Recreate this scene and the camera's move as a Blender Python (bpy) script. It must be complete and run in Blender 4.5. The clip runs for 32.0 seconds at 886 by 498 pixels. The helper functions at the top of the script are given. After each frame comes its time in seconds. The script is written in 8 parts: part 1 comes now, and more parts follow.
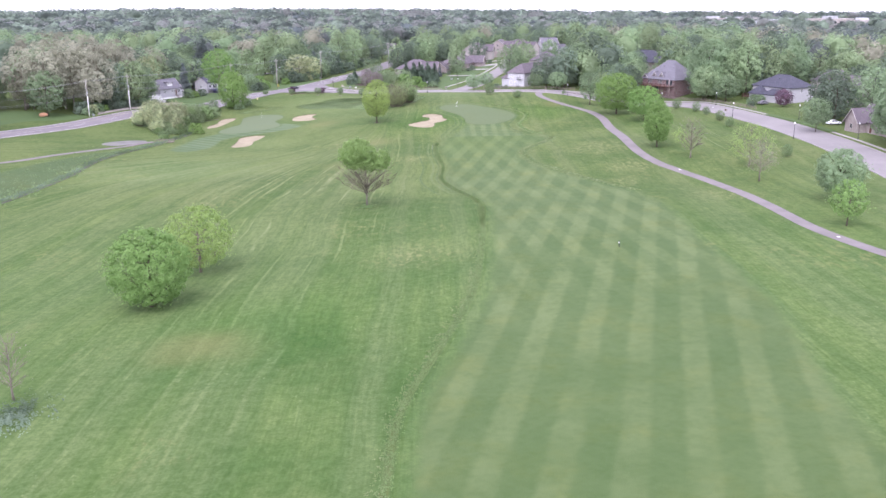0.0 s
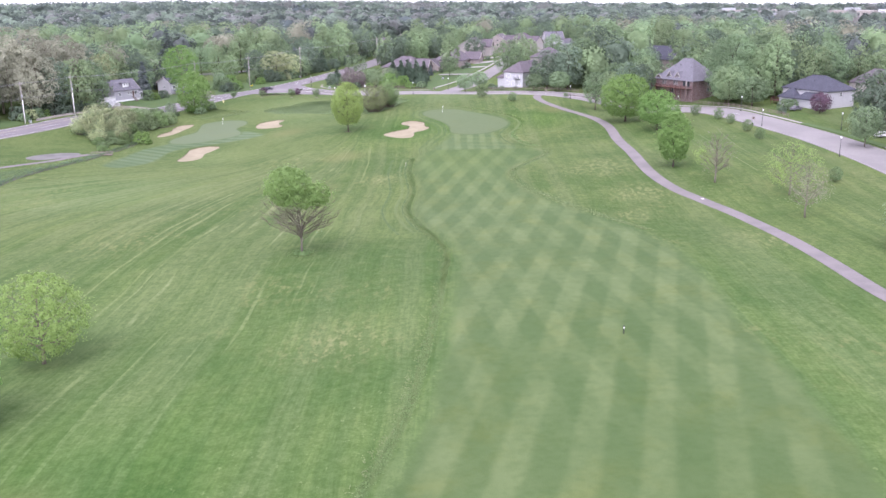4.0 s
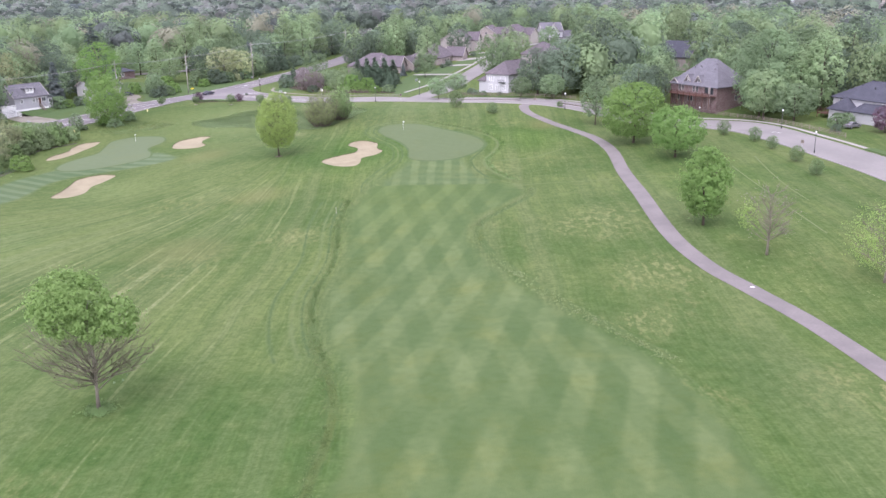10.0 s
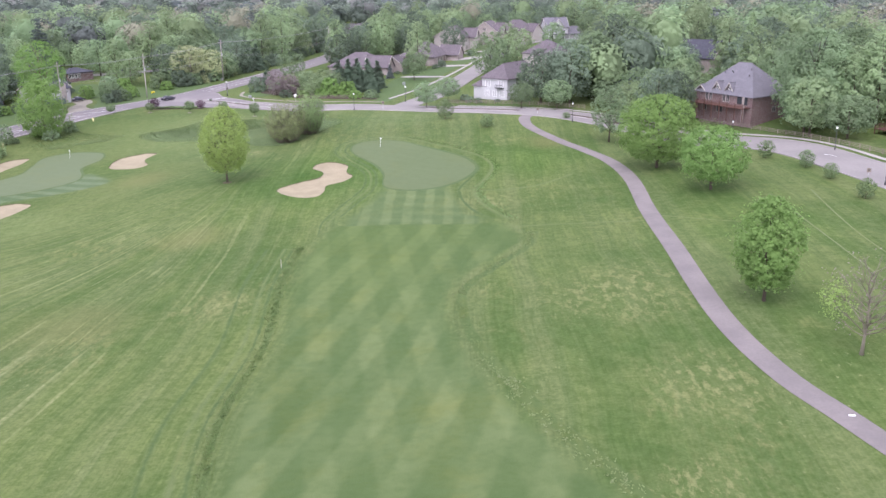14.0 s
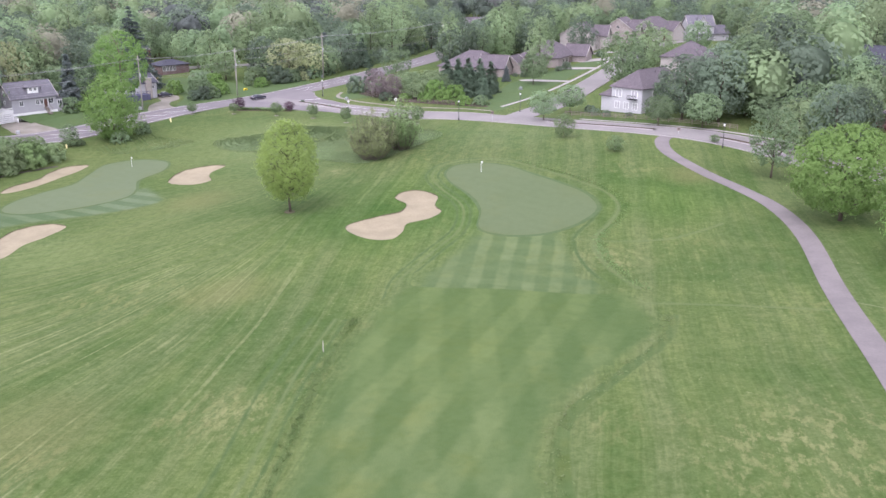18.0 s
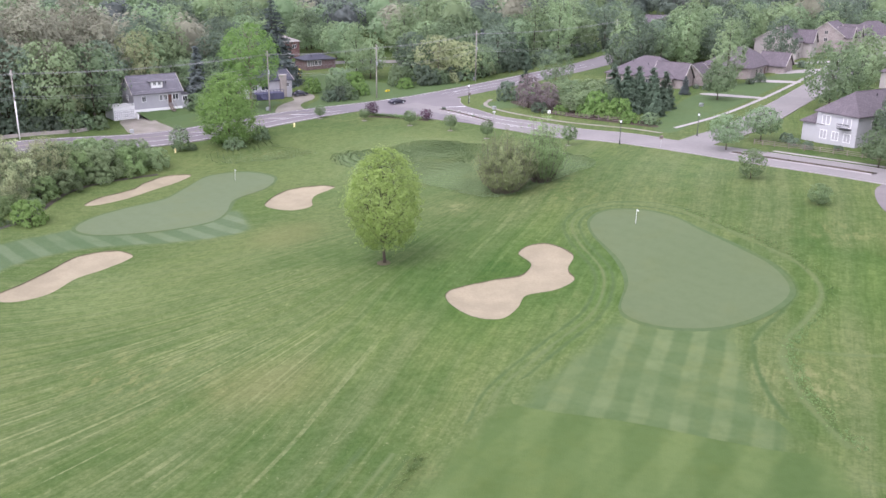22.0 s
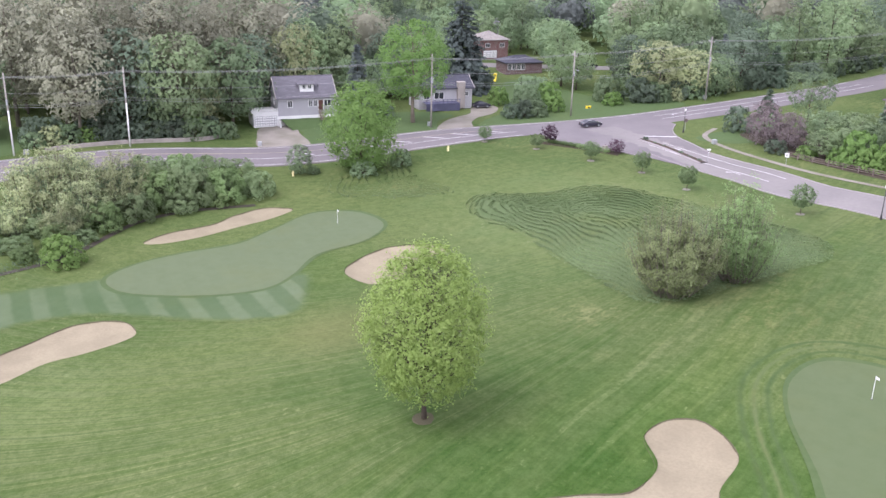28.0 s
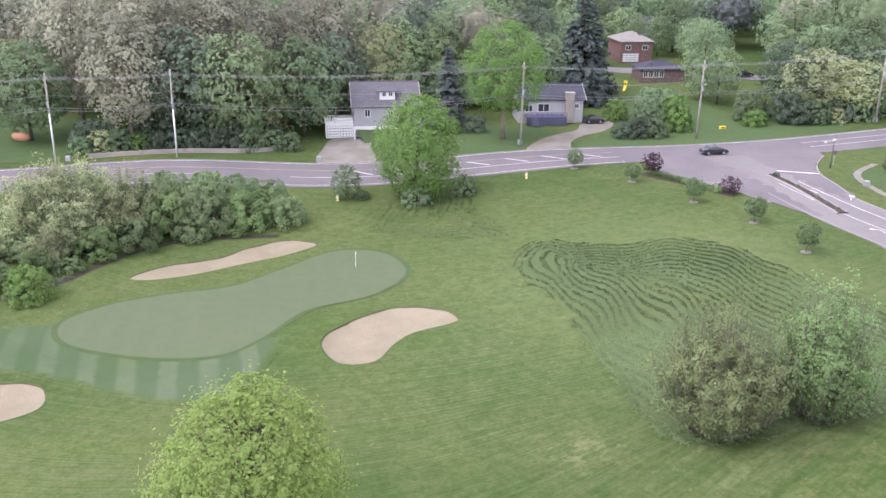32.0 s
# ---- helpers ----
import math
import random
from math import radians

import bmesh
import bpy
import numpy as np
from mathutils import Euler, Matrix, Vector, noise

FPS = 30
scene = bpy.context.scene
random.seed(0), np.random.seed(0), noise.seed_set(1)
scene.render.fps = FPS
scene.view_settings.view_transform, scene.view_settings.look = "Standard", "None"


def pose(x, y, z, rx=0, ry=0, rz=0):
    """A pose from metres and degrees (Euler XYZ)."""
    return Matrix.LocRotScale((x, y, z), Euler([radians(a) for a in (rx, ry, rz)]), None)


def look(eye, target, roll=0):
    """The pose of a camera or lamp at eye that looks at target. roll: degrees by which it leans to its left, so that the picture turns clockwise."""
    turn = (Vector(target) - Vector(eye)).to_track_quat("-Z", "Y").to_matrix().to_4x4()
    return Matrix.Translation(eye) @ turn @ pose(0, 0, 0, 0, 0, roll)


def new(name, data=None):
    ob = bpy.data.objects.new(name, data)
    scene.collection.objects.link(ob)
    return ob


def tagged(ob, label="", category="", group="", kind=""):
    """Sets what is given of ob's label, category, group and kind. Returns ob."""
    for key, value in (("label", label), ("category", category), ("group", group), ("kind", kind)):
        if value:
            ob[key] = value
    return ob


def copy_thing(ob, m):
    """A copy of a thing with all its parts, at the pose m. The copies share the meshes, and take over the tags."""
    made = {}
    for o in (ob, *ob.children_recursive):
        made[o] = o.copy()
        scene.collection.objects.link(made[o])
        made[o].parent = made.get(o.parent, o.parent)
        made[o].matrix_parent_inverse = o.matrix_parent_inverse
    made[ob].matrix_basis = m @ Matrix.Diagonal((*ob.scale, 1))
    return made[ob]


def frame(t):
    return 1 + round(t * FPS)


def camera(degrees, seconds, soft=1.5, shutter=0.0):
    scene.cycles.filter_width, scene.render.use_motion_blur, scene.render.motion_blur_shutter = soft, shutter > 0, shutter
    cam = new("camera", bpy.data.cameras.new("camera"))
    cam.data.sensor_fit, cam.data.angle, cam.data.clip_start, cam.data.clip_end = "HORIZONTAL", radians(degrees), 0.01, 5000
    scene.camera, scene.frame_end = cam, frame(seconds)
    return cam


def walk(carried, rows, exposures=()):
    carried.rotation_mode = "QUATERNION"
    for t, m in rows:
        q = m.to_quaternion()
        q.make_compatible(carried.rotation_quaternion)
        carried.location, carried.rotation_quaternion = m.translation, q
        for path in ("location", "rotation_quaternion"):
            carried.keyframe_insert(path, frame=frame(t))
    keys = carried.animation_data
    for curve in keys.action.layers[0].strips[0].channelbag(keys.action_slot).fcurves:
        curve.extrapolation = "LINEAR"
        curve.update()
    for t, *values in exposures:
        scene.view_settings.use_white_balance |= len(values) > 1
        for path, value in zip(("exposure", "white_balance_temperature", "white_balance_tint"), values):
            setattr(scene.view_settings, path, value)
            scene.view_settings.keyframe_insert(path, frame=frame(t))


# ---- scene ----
cam = camera(52.3, 32.0)
METRES, EYE, TILT, LEAN, TURN = 317.5, 40.0, 0.0, 0.0, 0.0
ROWS = [
    (0.0, 0.0, 0.0, 0.0, -0.13, -15.5, 0.47),
    (0.5, 0.0037, 0.0186, -0.0004, -0.03, -15.56, 0.48),
    (1.0, 0.0073, 0.0371, -0.001, 0.13, -15.61, 0.48),
    (1.5, 0.0109, 0.0554, -0.0015, 0.34, -15.66, 0.49),
    (2.0, 0.0147, 0.0738, -0.0021, 0.48, -15.71, 0.49),
    (2.5, 0.0185, 0.0921, -0.0026, 0.55, -15.77, 0.51),
    (3.0, 0.0223, 0.1099, -0.003, 0.62, -15.83, 0.51),
    (3.5, 0.0262, 0.1272, -0.0029, 0.61, -15.89, 0.54),
    (5.5, 0.0418, 0.1981, -0.0037, 0.49, -16.15, 0.65),
    (6.0, 0.0452, 0.2155, -0.0041, 0.56, -16.22, 0.67),
    (6.5, 0.0486, 0.2328, -0.0045, 0.64, -16.29, 0.66),
    (7.0, 0.0517, 0.2496, -0.0046, 0.68, -16.35, 0.69),
    (7.5, 0.0548, 0.2666, -0.0048, 0.72, -16.42, 0.69),
    (8.0, 0.0575, 0.2833, -0.0049, 0.75, -16.49, 0.69),
    (8.5, 0.06, 0.3003, -0.0049, 0.77, -16.56, 0.7),
    (9.0, 0.0622, 0.317, -0.0049, 0.8, -16.62, 0.71),
    (9.5, 0.0641, 0.3341, -0.0051, 0.82, -16.66, 0.7),
    (10.0, 0.0661, 0.3507, -0.0053, 0.87, -16.72, 0.72),
    (10.5, 0.068, 0.3673, -0.0053, 0.91, -16.79, 0.73),
    (11.0, 0.0696, 0.3839, -0.0059, 0.95, -16.83, 0.71),
    (11.5, 0.0711, 0.4004, -0.0063, 0.97, -16.89, 0.7),
    (12.0, 0.0724, 0.4167, -0.0067, 1.01, -16.95, 0.68),
    (12.5, 0.0739, 0.4328, -0.007, 1.03, -17.0, 0.67),
    (13.0, 0.0753, 0.4488, -0.007, 1.07, -17.07, 0.66),
    (13.5, 0.0765, 0.4634, -0.0072, 1.08, -17.12, 0.65),
    (15.5, 0.0798, 0.5274, -0.0091, 2.2, -17.32, 0.66),
    (16.0, 0.08, 0.5429, -0.0094, 3.36, -17.37, 0.53),
    (16.5, 0.08, 0.5583, -0.0099, 4.77, -17.42, 0.41),
    (17.0, 0.08, 0.5738, -0.0104, 6.51, -17.47, 0.23),
    (17.5, 0.0804, 0.5888, -0.0108, 7.79, -17.53, 0.13),
    (18.0, 0.0801, 0.6038, -0.0112, 9.23, -17.6, -0.0),
    (18.5, 0.0799, 0.6186, -0.0114, 10.59, -17.65, -0.09),
    (19.0, 0.0793, 0.6329, -0.0111, 11.74, -17.72, -0.2),
    (19.5, 0.079, 0.6477, -0.0112, 12.96, -17.79, -0.24),
    (20.0, 0.0786, 0.6619, -0.0108, 14.57, -17.89, -0.37),
    (20.5, 0.0779, 0.6764, -0.0112, 15.98, -17.94, -0.49),
    (21.0, 0.0767, 0.6911, -0.0115, 17.9, -18.03, -0.65),
    (21.5, 0.0756, 0.7054, -0.012, 19.48, -18.13, -0.73),
    (22.0, 0.0746, 0.7197, -0.0123, 20.68, -18.2, -0.78),
    (22.5, 0.0731, 0.7339, -0.0128, 22.17, -18.28, -0.87),
    (23.0, 0.072, 0.748, -0.0132, 23.83, -18.36, -0.94),
    (23.5, 0.0709, 0.7619, -0.0133, 25.04, -18.43, -0.96),
    (24.0, 0.0701, 0.7759, -0.0137, 26.23, -18.52, -0.97),
    (24.5, 0.0688, 0.7899, -0.0141, 27.42, -18.61, -0.99),
    (25.0, 0.0678, 0.8036, -0.0143, 28.84, -18.71, -1.02),
    (25.5, 0.0665, 0.8175, -0.0144, 30.36, -18.8, -1.04),
    (26.0, 0.0651, 0.8311, -0.0145, 31.91, -18.93, -1.09),
    (26.5, 0.0637, 0.8445, -0.0145, 33.76, -19.01, -1.14),
    (28.5, 0.0559, 0.8979, -0.0165, 39.39, -19.17, -1.22),
    (29.0, 0.0548, 0.9113, -0.0162, 41.28, -19.31, -1.26),
    (29.5, 0.0535, 0.9246, -0.0161, 42.99, -19.42, -1.26),
    (30.0, 0.0523, 0.9381, -0.016, 44.47, -19.54, -1.21),
    (30.5, 0.0511, 0.9514, -0.0161, 45.82, -19.61, -1.11),
    (31.0, 0.0499, 0.9648, -0.0161, 47.26, -19.72, -1.02),
    (31.5, 0.0488, 0.9781, -0.0162, 48.76, -19.81, -0.93),
    (32.0, 0.0473, 0.9912, -0.0164, 50.21, -19.89, -0.84),
]
walk(cam, [(t, pose(0, 0, EYE, TILT, LEAN, TURN) @ pose(METRES * x, METRES * y, METRES * z, 90 + pitch, roll, yaw)) for t, x, y, z, yaw, pitch, roll in ROWS],
     exposures=((0.0, 1.77, 5880, 30), (13.0, 1.60, 6050, 25), (32.0, 1.54, 6050, 25)))

# ---- world, sun ----
world = bpy.data.worlds.new("overcast")
scene.world = world
world.use_nodes = True
wn = world.node_tree.nodes
sky = wn.new("ShaderNodeTexSky")
sky.sky_type, sky.sun_disc = "NISHITA", False
sky.sun_elevation, sky.sun_rotation = radians(58), radians(200)
sky.air_density, sky.dust_density, sky.ozone_density = 1.0, 1.0, 1.0
soft_sky = wn.new("ShaderNodeHueSaturation")
soft_sky.inputs["Saturation"].default_value, soft_sky.inputs["Value"].default_value = 0.15, 1.3
world.node_tree.links.new(sky.outputs["Color"], soft_sky.inputs["Color"])
world.node_tree.links.new(soft_sky.outputs["Color"], wn["Background"].inputs["Color"])
wn["Background"].inputs["Strength"].default_value = 0.15
sun = new("sun", bpy.data.lights.new("sun", "SUN"))
sun.data.energy, sun.data.angle, sun.data.color = 0.55, radians(30), (1.0, 0.97, 0.92)
sun.matrix_world = look((-60, -120, 300), (0, 60, 0))

# ---- materials ----
class Nodes:
    """A small wrapper that adds nodes to one material and wires them."""

    def __init__(self, name, rough=0.9, spec=0.2):
        self.mat = bpy.data.materials.new(name)
        self.mat.use_nodes = True
        self.tree = self.mat.node_tree
        self.bsdf = self.tree.nodes["Principled BSDF"]
        self.bsdf.inputs["Roughness"].default_value = rough
        self.bsdf.inputs["Specular IOR Level"].default_value = spec

    def add(self, kind, **inputs):
        n = self.tree.nodes.new(kind)
        for key, value in inputs.items():
            self.put(n.inputs[key.replace("_", " ")], value)
        return n

    def put(self, socket, value):
        if isinstance(value, bpy.types.NodeSocket):
            self.tree.links.new(value, socket)
        else:
            socket.default_value = value

    def place(self):
        """Coordinates in metres of the world."""
        return self.add("ShaderNodeNewGeometry").outputs["Position"]

    def noise(self, scale, detail=4.0, vector=None, rough=0.55):
        n = self.add("ShaderNodeTexNoise", Scale=scale, Detail=detail, Roughness=rough)
        self.put(n.inputs["Vector"], vector or self.place())
        return n.outputs["Fac"]

    def map(self, vector=None, turn=0.0, scale=(1, 1, 1), shift=(0, 0, 0)):
        n = self.add("ShaderNodeMapping")
        self.put(n.inputs["Vector"], vector or self.place())
        n.inputs["Rotation"].default_value = (0, 0, radians(turn))
        n.inputs["Scale"].default_value, n.inputs["Location"].default_value = scale, shift
        return n.outputs["Vector"]

    def math(self, op, a, b=0.0, c=0.0):
        n = self.add("ShaderNodeMath")
        n.operation = op
        for socket, value in zip(n.inputs, (a, b, c)):
            self.put(socket, value)
        return n.outputs[0]

    def ramp(self, fac, low, high, lo=0.0, hi=1.0):
        """A smooth step of fac between low and high."""
        n = self.add("ShaderNodeMapRange")
        n.interpolation_type = "SMOOTHSTEP"
        for key, value in zip(("Value", "From Min", "From Max", "To Min", "To Max"), (fac, low, high, lo, hi)):
            self.put(n.inputs[key], value)
        return n.outputs[0]

    def mix(self, fac, a, b, blend="MIX"):
        n = self.add("ShaderNodeMix")
        n.data_type, n.blend_type = "RGBA", blend
        self.put(n.inputs[0], fac)
        for socket, value in zip((n.inputs[6], n.inputs[7]), (a, b)):
            self.put(socket, value if isinstance(value, bpy.types.NodeSocket) else (*value, 1.0))
        return n.outputs[2]

    def bump(self, height, strength=0.3, distance=0.05):
        n = self.add("ShaderNodeBump", Strength=strength, Distance=distance, Height=height)
        self.put(self.bsdf.inputs["Normal"], n.outputs[0])

    def done(self, colour):
        self.put(self.bsdf.inputs["Base Color"], colour if isinstance(colour, bpy.types.NodeSocket) else (*colour, 1.0))
        return self.mat


def arcs(n, pitch, along):
    """Mowing lines that run up the hole and draw together towards the lone tree: (side, run) for stretched noise."""
    sep = n.add("ShaderNodeSeparateXYZ", Vector=n.place())
    wob = n.math("MULTIPLY", n.math("SUBTRACT", n.noise(0.02, 2.0), 0.5), 5.0)
    x = n.math("ADD", n.math("ADD", sep.outputs[0], 18.0), wob)
    gone = n.math("SUBTRACT", 325.0, sep.outputs[1])
    left = n.math("MULTIPLY", n.math("ADD", gone, n.math("SQRT", n.math("ADD", n.math("MULTIPLY", gone, gone), 500.0))), 0.5)
    width = n.math("MULTIPLY", n.math("TANH", n.math("DIVIDE", left, 80.0)), 60.0)
    fan = n.math("DIVIDE", n.math("MULTIPLY", n.math("MINIMUM", x, 0.0), 40.0), width)
    side = n.math("ADD", fan, n.math("MAXIMUM", x, 0.0))
    both = n.add("ShaderNodeCombineXYZ", X=n.math("DIVIDE", side, pitch), Y=n.math("DIVIDE", sep.outputs[1], along), Z=0.0)
    return both.outputs[0]


def stripes(n, ax, ay, period, start, wobble=0.25):
    """Mowing bands, brightest where ax*x + ay*y is start plus whole periods: 0 to 1 with soft edges."""
    sep = n.add("ShaderNodeSeparateXYZ", Vector=n.place())
    u = n.math("ADD", n.math("MULTIPLY", sep.outputs[0], ax), n.math("MULTIPLY", sep.outputs[1], ay))
    u = n.math("ADD", u, n.math("MULTIPLY", n.math("SUBTRACT", n.noise(0.08, 2.0), 0.5), wobble * 4))
    wave = n.math("COSINE", n.math("MULTIPLY", n.math("SUBTRACT", u, start), 2 * math.pi / period))
    return n.ramp(n.math("ADD", wave, n.math("MULTIPLY", n.math("SUBTRACT", n.noise(0.5, 4.0, rough=0.7), 0.5), 0.9)), -0.35, 0.6)


def spot(n, p, cx, cy, size, share):
    """1 near a place on the ground, 0 further off than size, with a ragged rim."""
    here = n.add("ShaderNodeCombineXYZ", X=n.math("SUBTRACT", p.outputs[0], cx), Y=n.math("SUBTRACT", p.outputs[1], cy), Z=0.0)
    gap = n.add("ShaderNodeVectorMath")
    gap.operation = "LENGTH"
    n.put(gap.inputs[0], here.outputs[0])
    return n.math("MULTIPLY", n.ramp(n.math("ADD", gap.outputs["Value"], n.math("MULTIPLY", n.noise(0.12, 4.0), size * 0.8)), size * 1.3, size * 0.5), share)


def rough_colour(n):
    """The colour of the rough: lush and dry patches, swaths and pale lines of cut grass."""
    p = n.add("ShaderNodeSeparateXYZ", Vector=n.place())
    mid = n.noise(0.25, 5.0, rough=0.65)
    colour = n.mix(n.ramp(n.noise(0.03, 5.0, rough=0.6), 0.36, 0.64), (0.060, 0.102, 0.028), (0.112, 0.146, 0.050))
    colour = n.mix(n.ramp(mid, 0.38, 0.75, 0.0, 0.5), colour, (0.122, 0.145, 0.056))
    # swaths of the mower, broad and narrow
    run = arcs(n, 1.0, 70.0)
    wide = n.noise(0.16, 2.0, run, 0.5)
    colour = n.mix(n.ramp(wide, 0.42, 0.60, 0.0, 0.4), colour, (0.128, 0.150, 0.070))
    broad = n.noise(0.42, 2.0, run, 0.5)
    colour = n.mix(n.ramp(broad, 0.45, 0.64, 0.0, 0.42), colour, (0.058, 0.098, 0.028))
    west = n.math("MULTIPLY", n.ramp(p.outputs[0], 0.0, -26.0, 0.12, 1.0), n.math("MULTIPLY", n.ramp(p.outputs[1], 385.0, 340.0, 0.15, 1.0), n.ramp(p.outputs[1], 90.0, 210.0, 0.35, 1.0)))
    field = n.math("MULTIPLY", west, n.ramp(p.outputs[0], -62.0, -42.0, 0.2, 1.0))
    streak = n.noise(0.85, 4.0, run, 0.6)
    colour = n.mix(n.math("MULTIPLY", west, n.ramp(streak, 0.50, 0.66, 0.0, 0.4)), colour, (0.150, 0.175, 0.074))
    lines = n.noise(1.05, 1.0, run, 0.4)
    thin = n.math("MULTIPLY", n.ramp(lines, 0.61, 0.67), n.ramp(n.noise(0.06, 3.0, n.map(shift=(3, 70, 0))), 0.38, 0.52))
    colour = n.mix(n.math("MULTIPLY", n.math("MULTIPLY", thin, field), n.ramp(n.noise(1.2, 3.0), 0.3, 0.6, 0.2, 0.7)), colour, (0.215, 0.226, 0.118))
    # fine strokes of the blades along the mower's way
    strokes = n.noise(1.0, 3.0, arcs(n, 0.4, 7.0), 0.6)
    colour = n.mix(n.ramp(strokes, 0.50, 0.66, 0.0, 0.5), colour, n.mix(1.0, colour, (1.28, 1.20, 1.25), "MULTIPLY"))
    colour = n.mix(n.ramp(strokes, 0.48, 0.34, 0.0, 0.5), colour, n.mix(1.0, colour, (0.72, 0.80, 0.64), "MULTIPLY"))
    # dark mottling, with relief shade painted in, and tufts that stand a little apart
    clump_shade = n.noise(0.8, 5.0, rough=0.75)
    colour = n.mix(n.ramp(clump_shade, 0.40, 0.62, 0.0, 0.6), colour, n.mix(1.0, colour, (0.62, 0.72, 0.54), "MULTIPLY"))
    tuft = n.math("MULTIPLY", n.ramp(n.noise(1.5, 4.0, n.map(scale=(1, 0.6, 1), turn=24), 0.7), 0.60, 0.72), n.ramp(n.noise(0.045, 3.0, n.map(shift=(11, 50, 0))), 0.44, 0.62))
    colour = n.mix(n.math("MULTIPLY", tuft, 0.6), colour, (0.205, 0.225, 0.110))
    # lusher turf where the hole starts
    colour = n.mix(n.ramp(p.outputs[1], 250.0, 120.0), colour, n.mix(1.0, colour, (0.88, 1.0, 0.93), "MULTIPLY"))
    # dark lush turf round the bunkers, the green and the fairway's end
    for cx, cy, size, share in ((-3.0, 334.0, 38.0, 0.85), (-60.0, 360.0, 18.0, 0.35), (40.0, 345.0, 22.0, 0.7), (-25.0, 120.0, 26.0, 0.6), (72.0, 290.0, 26.0, 0.45)):
        colour = n.mix(spot(n, p, cx, cy, size, share), colour, n.mix(1.0, colour, (0.68, 0.89, 0.60), "MULTIPLY"))
    # light turf towards the road; above the ditch, haze painted as paler, bluer turf
    for cx, cy, size, share in ((-42.0, 396.0, 44.0, 1.0), (-80.0, 262.0, 44.0, 1.0), (-62.0, 318.0, 18.0, 0.5), (8.0, 392.0, 24.0, 0.6)):
        colour = n.mix(spot(n, p, cx, cy, size, share), colour, n.mix(1.0, colour, (1.3, 1.25, 1.42), "MULTIPLY"))
    # olive ground where the turf is thin
    for cx, cy, size, share in ((-32.0, 112.0, 12.0, 0.5), (-22.0, 300.0, 10.0, 0.45), (-46.0, 345.0, 12.0, 0.4), (-28.0, 262.0, 14.0, 0.35), (44.0, 357.0, 9.0, 0.5)):
        colour = n.mix(spot(n, p, cx, cy, size, share), colour, (0.150, 0.148, 0.062))
    # worn pale patches beside the fairway
    spots = n.ramp(n.noise(1.0, 5.0, n.map(scale=(1, 0.5, 1), turn=30), 0.7), 0.48, 0.64)
    for cx, cy, size in ((45.0, 262.0, 17.0), (-4.0, 150.0, 14.0), (50.0, 236.0, 13.0), (-24.0, 362.0, 8.0), (30.0, 318.0, 9.0), (44.0, 218.0, 10.0), (62.0, 196.0, 12.0), (-8.0, 268.0, 9.0)):
        colour = n.mix(n.math("MULTIPLY", spot(n, p, cx, cy, size, 0.8), n.math("MULTIPLY_ADD", spots, 0.6, 0.12)), colour, (0.226, 0.222, 0.108))
    dry = n.math("MULTIPLY", n.ramp(n.noise(0.03, 3.0, n.map(shift=(40, 13, 0))), 0.54, 0.70), n.ramp(n.noise(0.8, 5.0, n.map(scale=(1, 0.4, 1), turn=20), 0.7), 0.47, 0.66))
    colour = n.mix(n.math("MULTIPLY", dry, 0.4), colour, (0.230, 0.215, 0.100))
    fine = n.noise(2.6, 4.0, rough=0.7)
    colour = n.mix(n.ramp(fine, 0.35, 0.68, 0.0, 0.55), colour, n.mix(1.0, colour, (0.62, 0.70, 0.56), "MULTIPLY"))
    n.bump(n.math("ADD", n.noise(6.0, 3.0), n.math("MULTIPLY", mid, 2.0)), 0.5, 0.12)
    return n.mix(1.0, colour, (0.975, 0.955, 0.95), "MULTIPLY")


def grass_rough(name="rough_grass"):
    n = Nodes(name, 0.95, 0.1)
    return n.done(rough_colour(n))


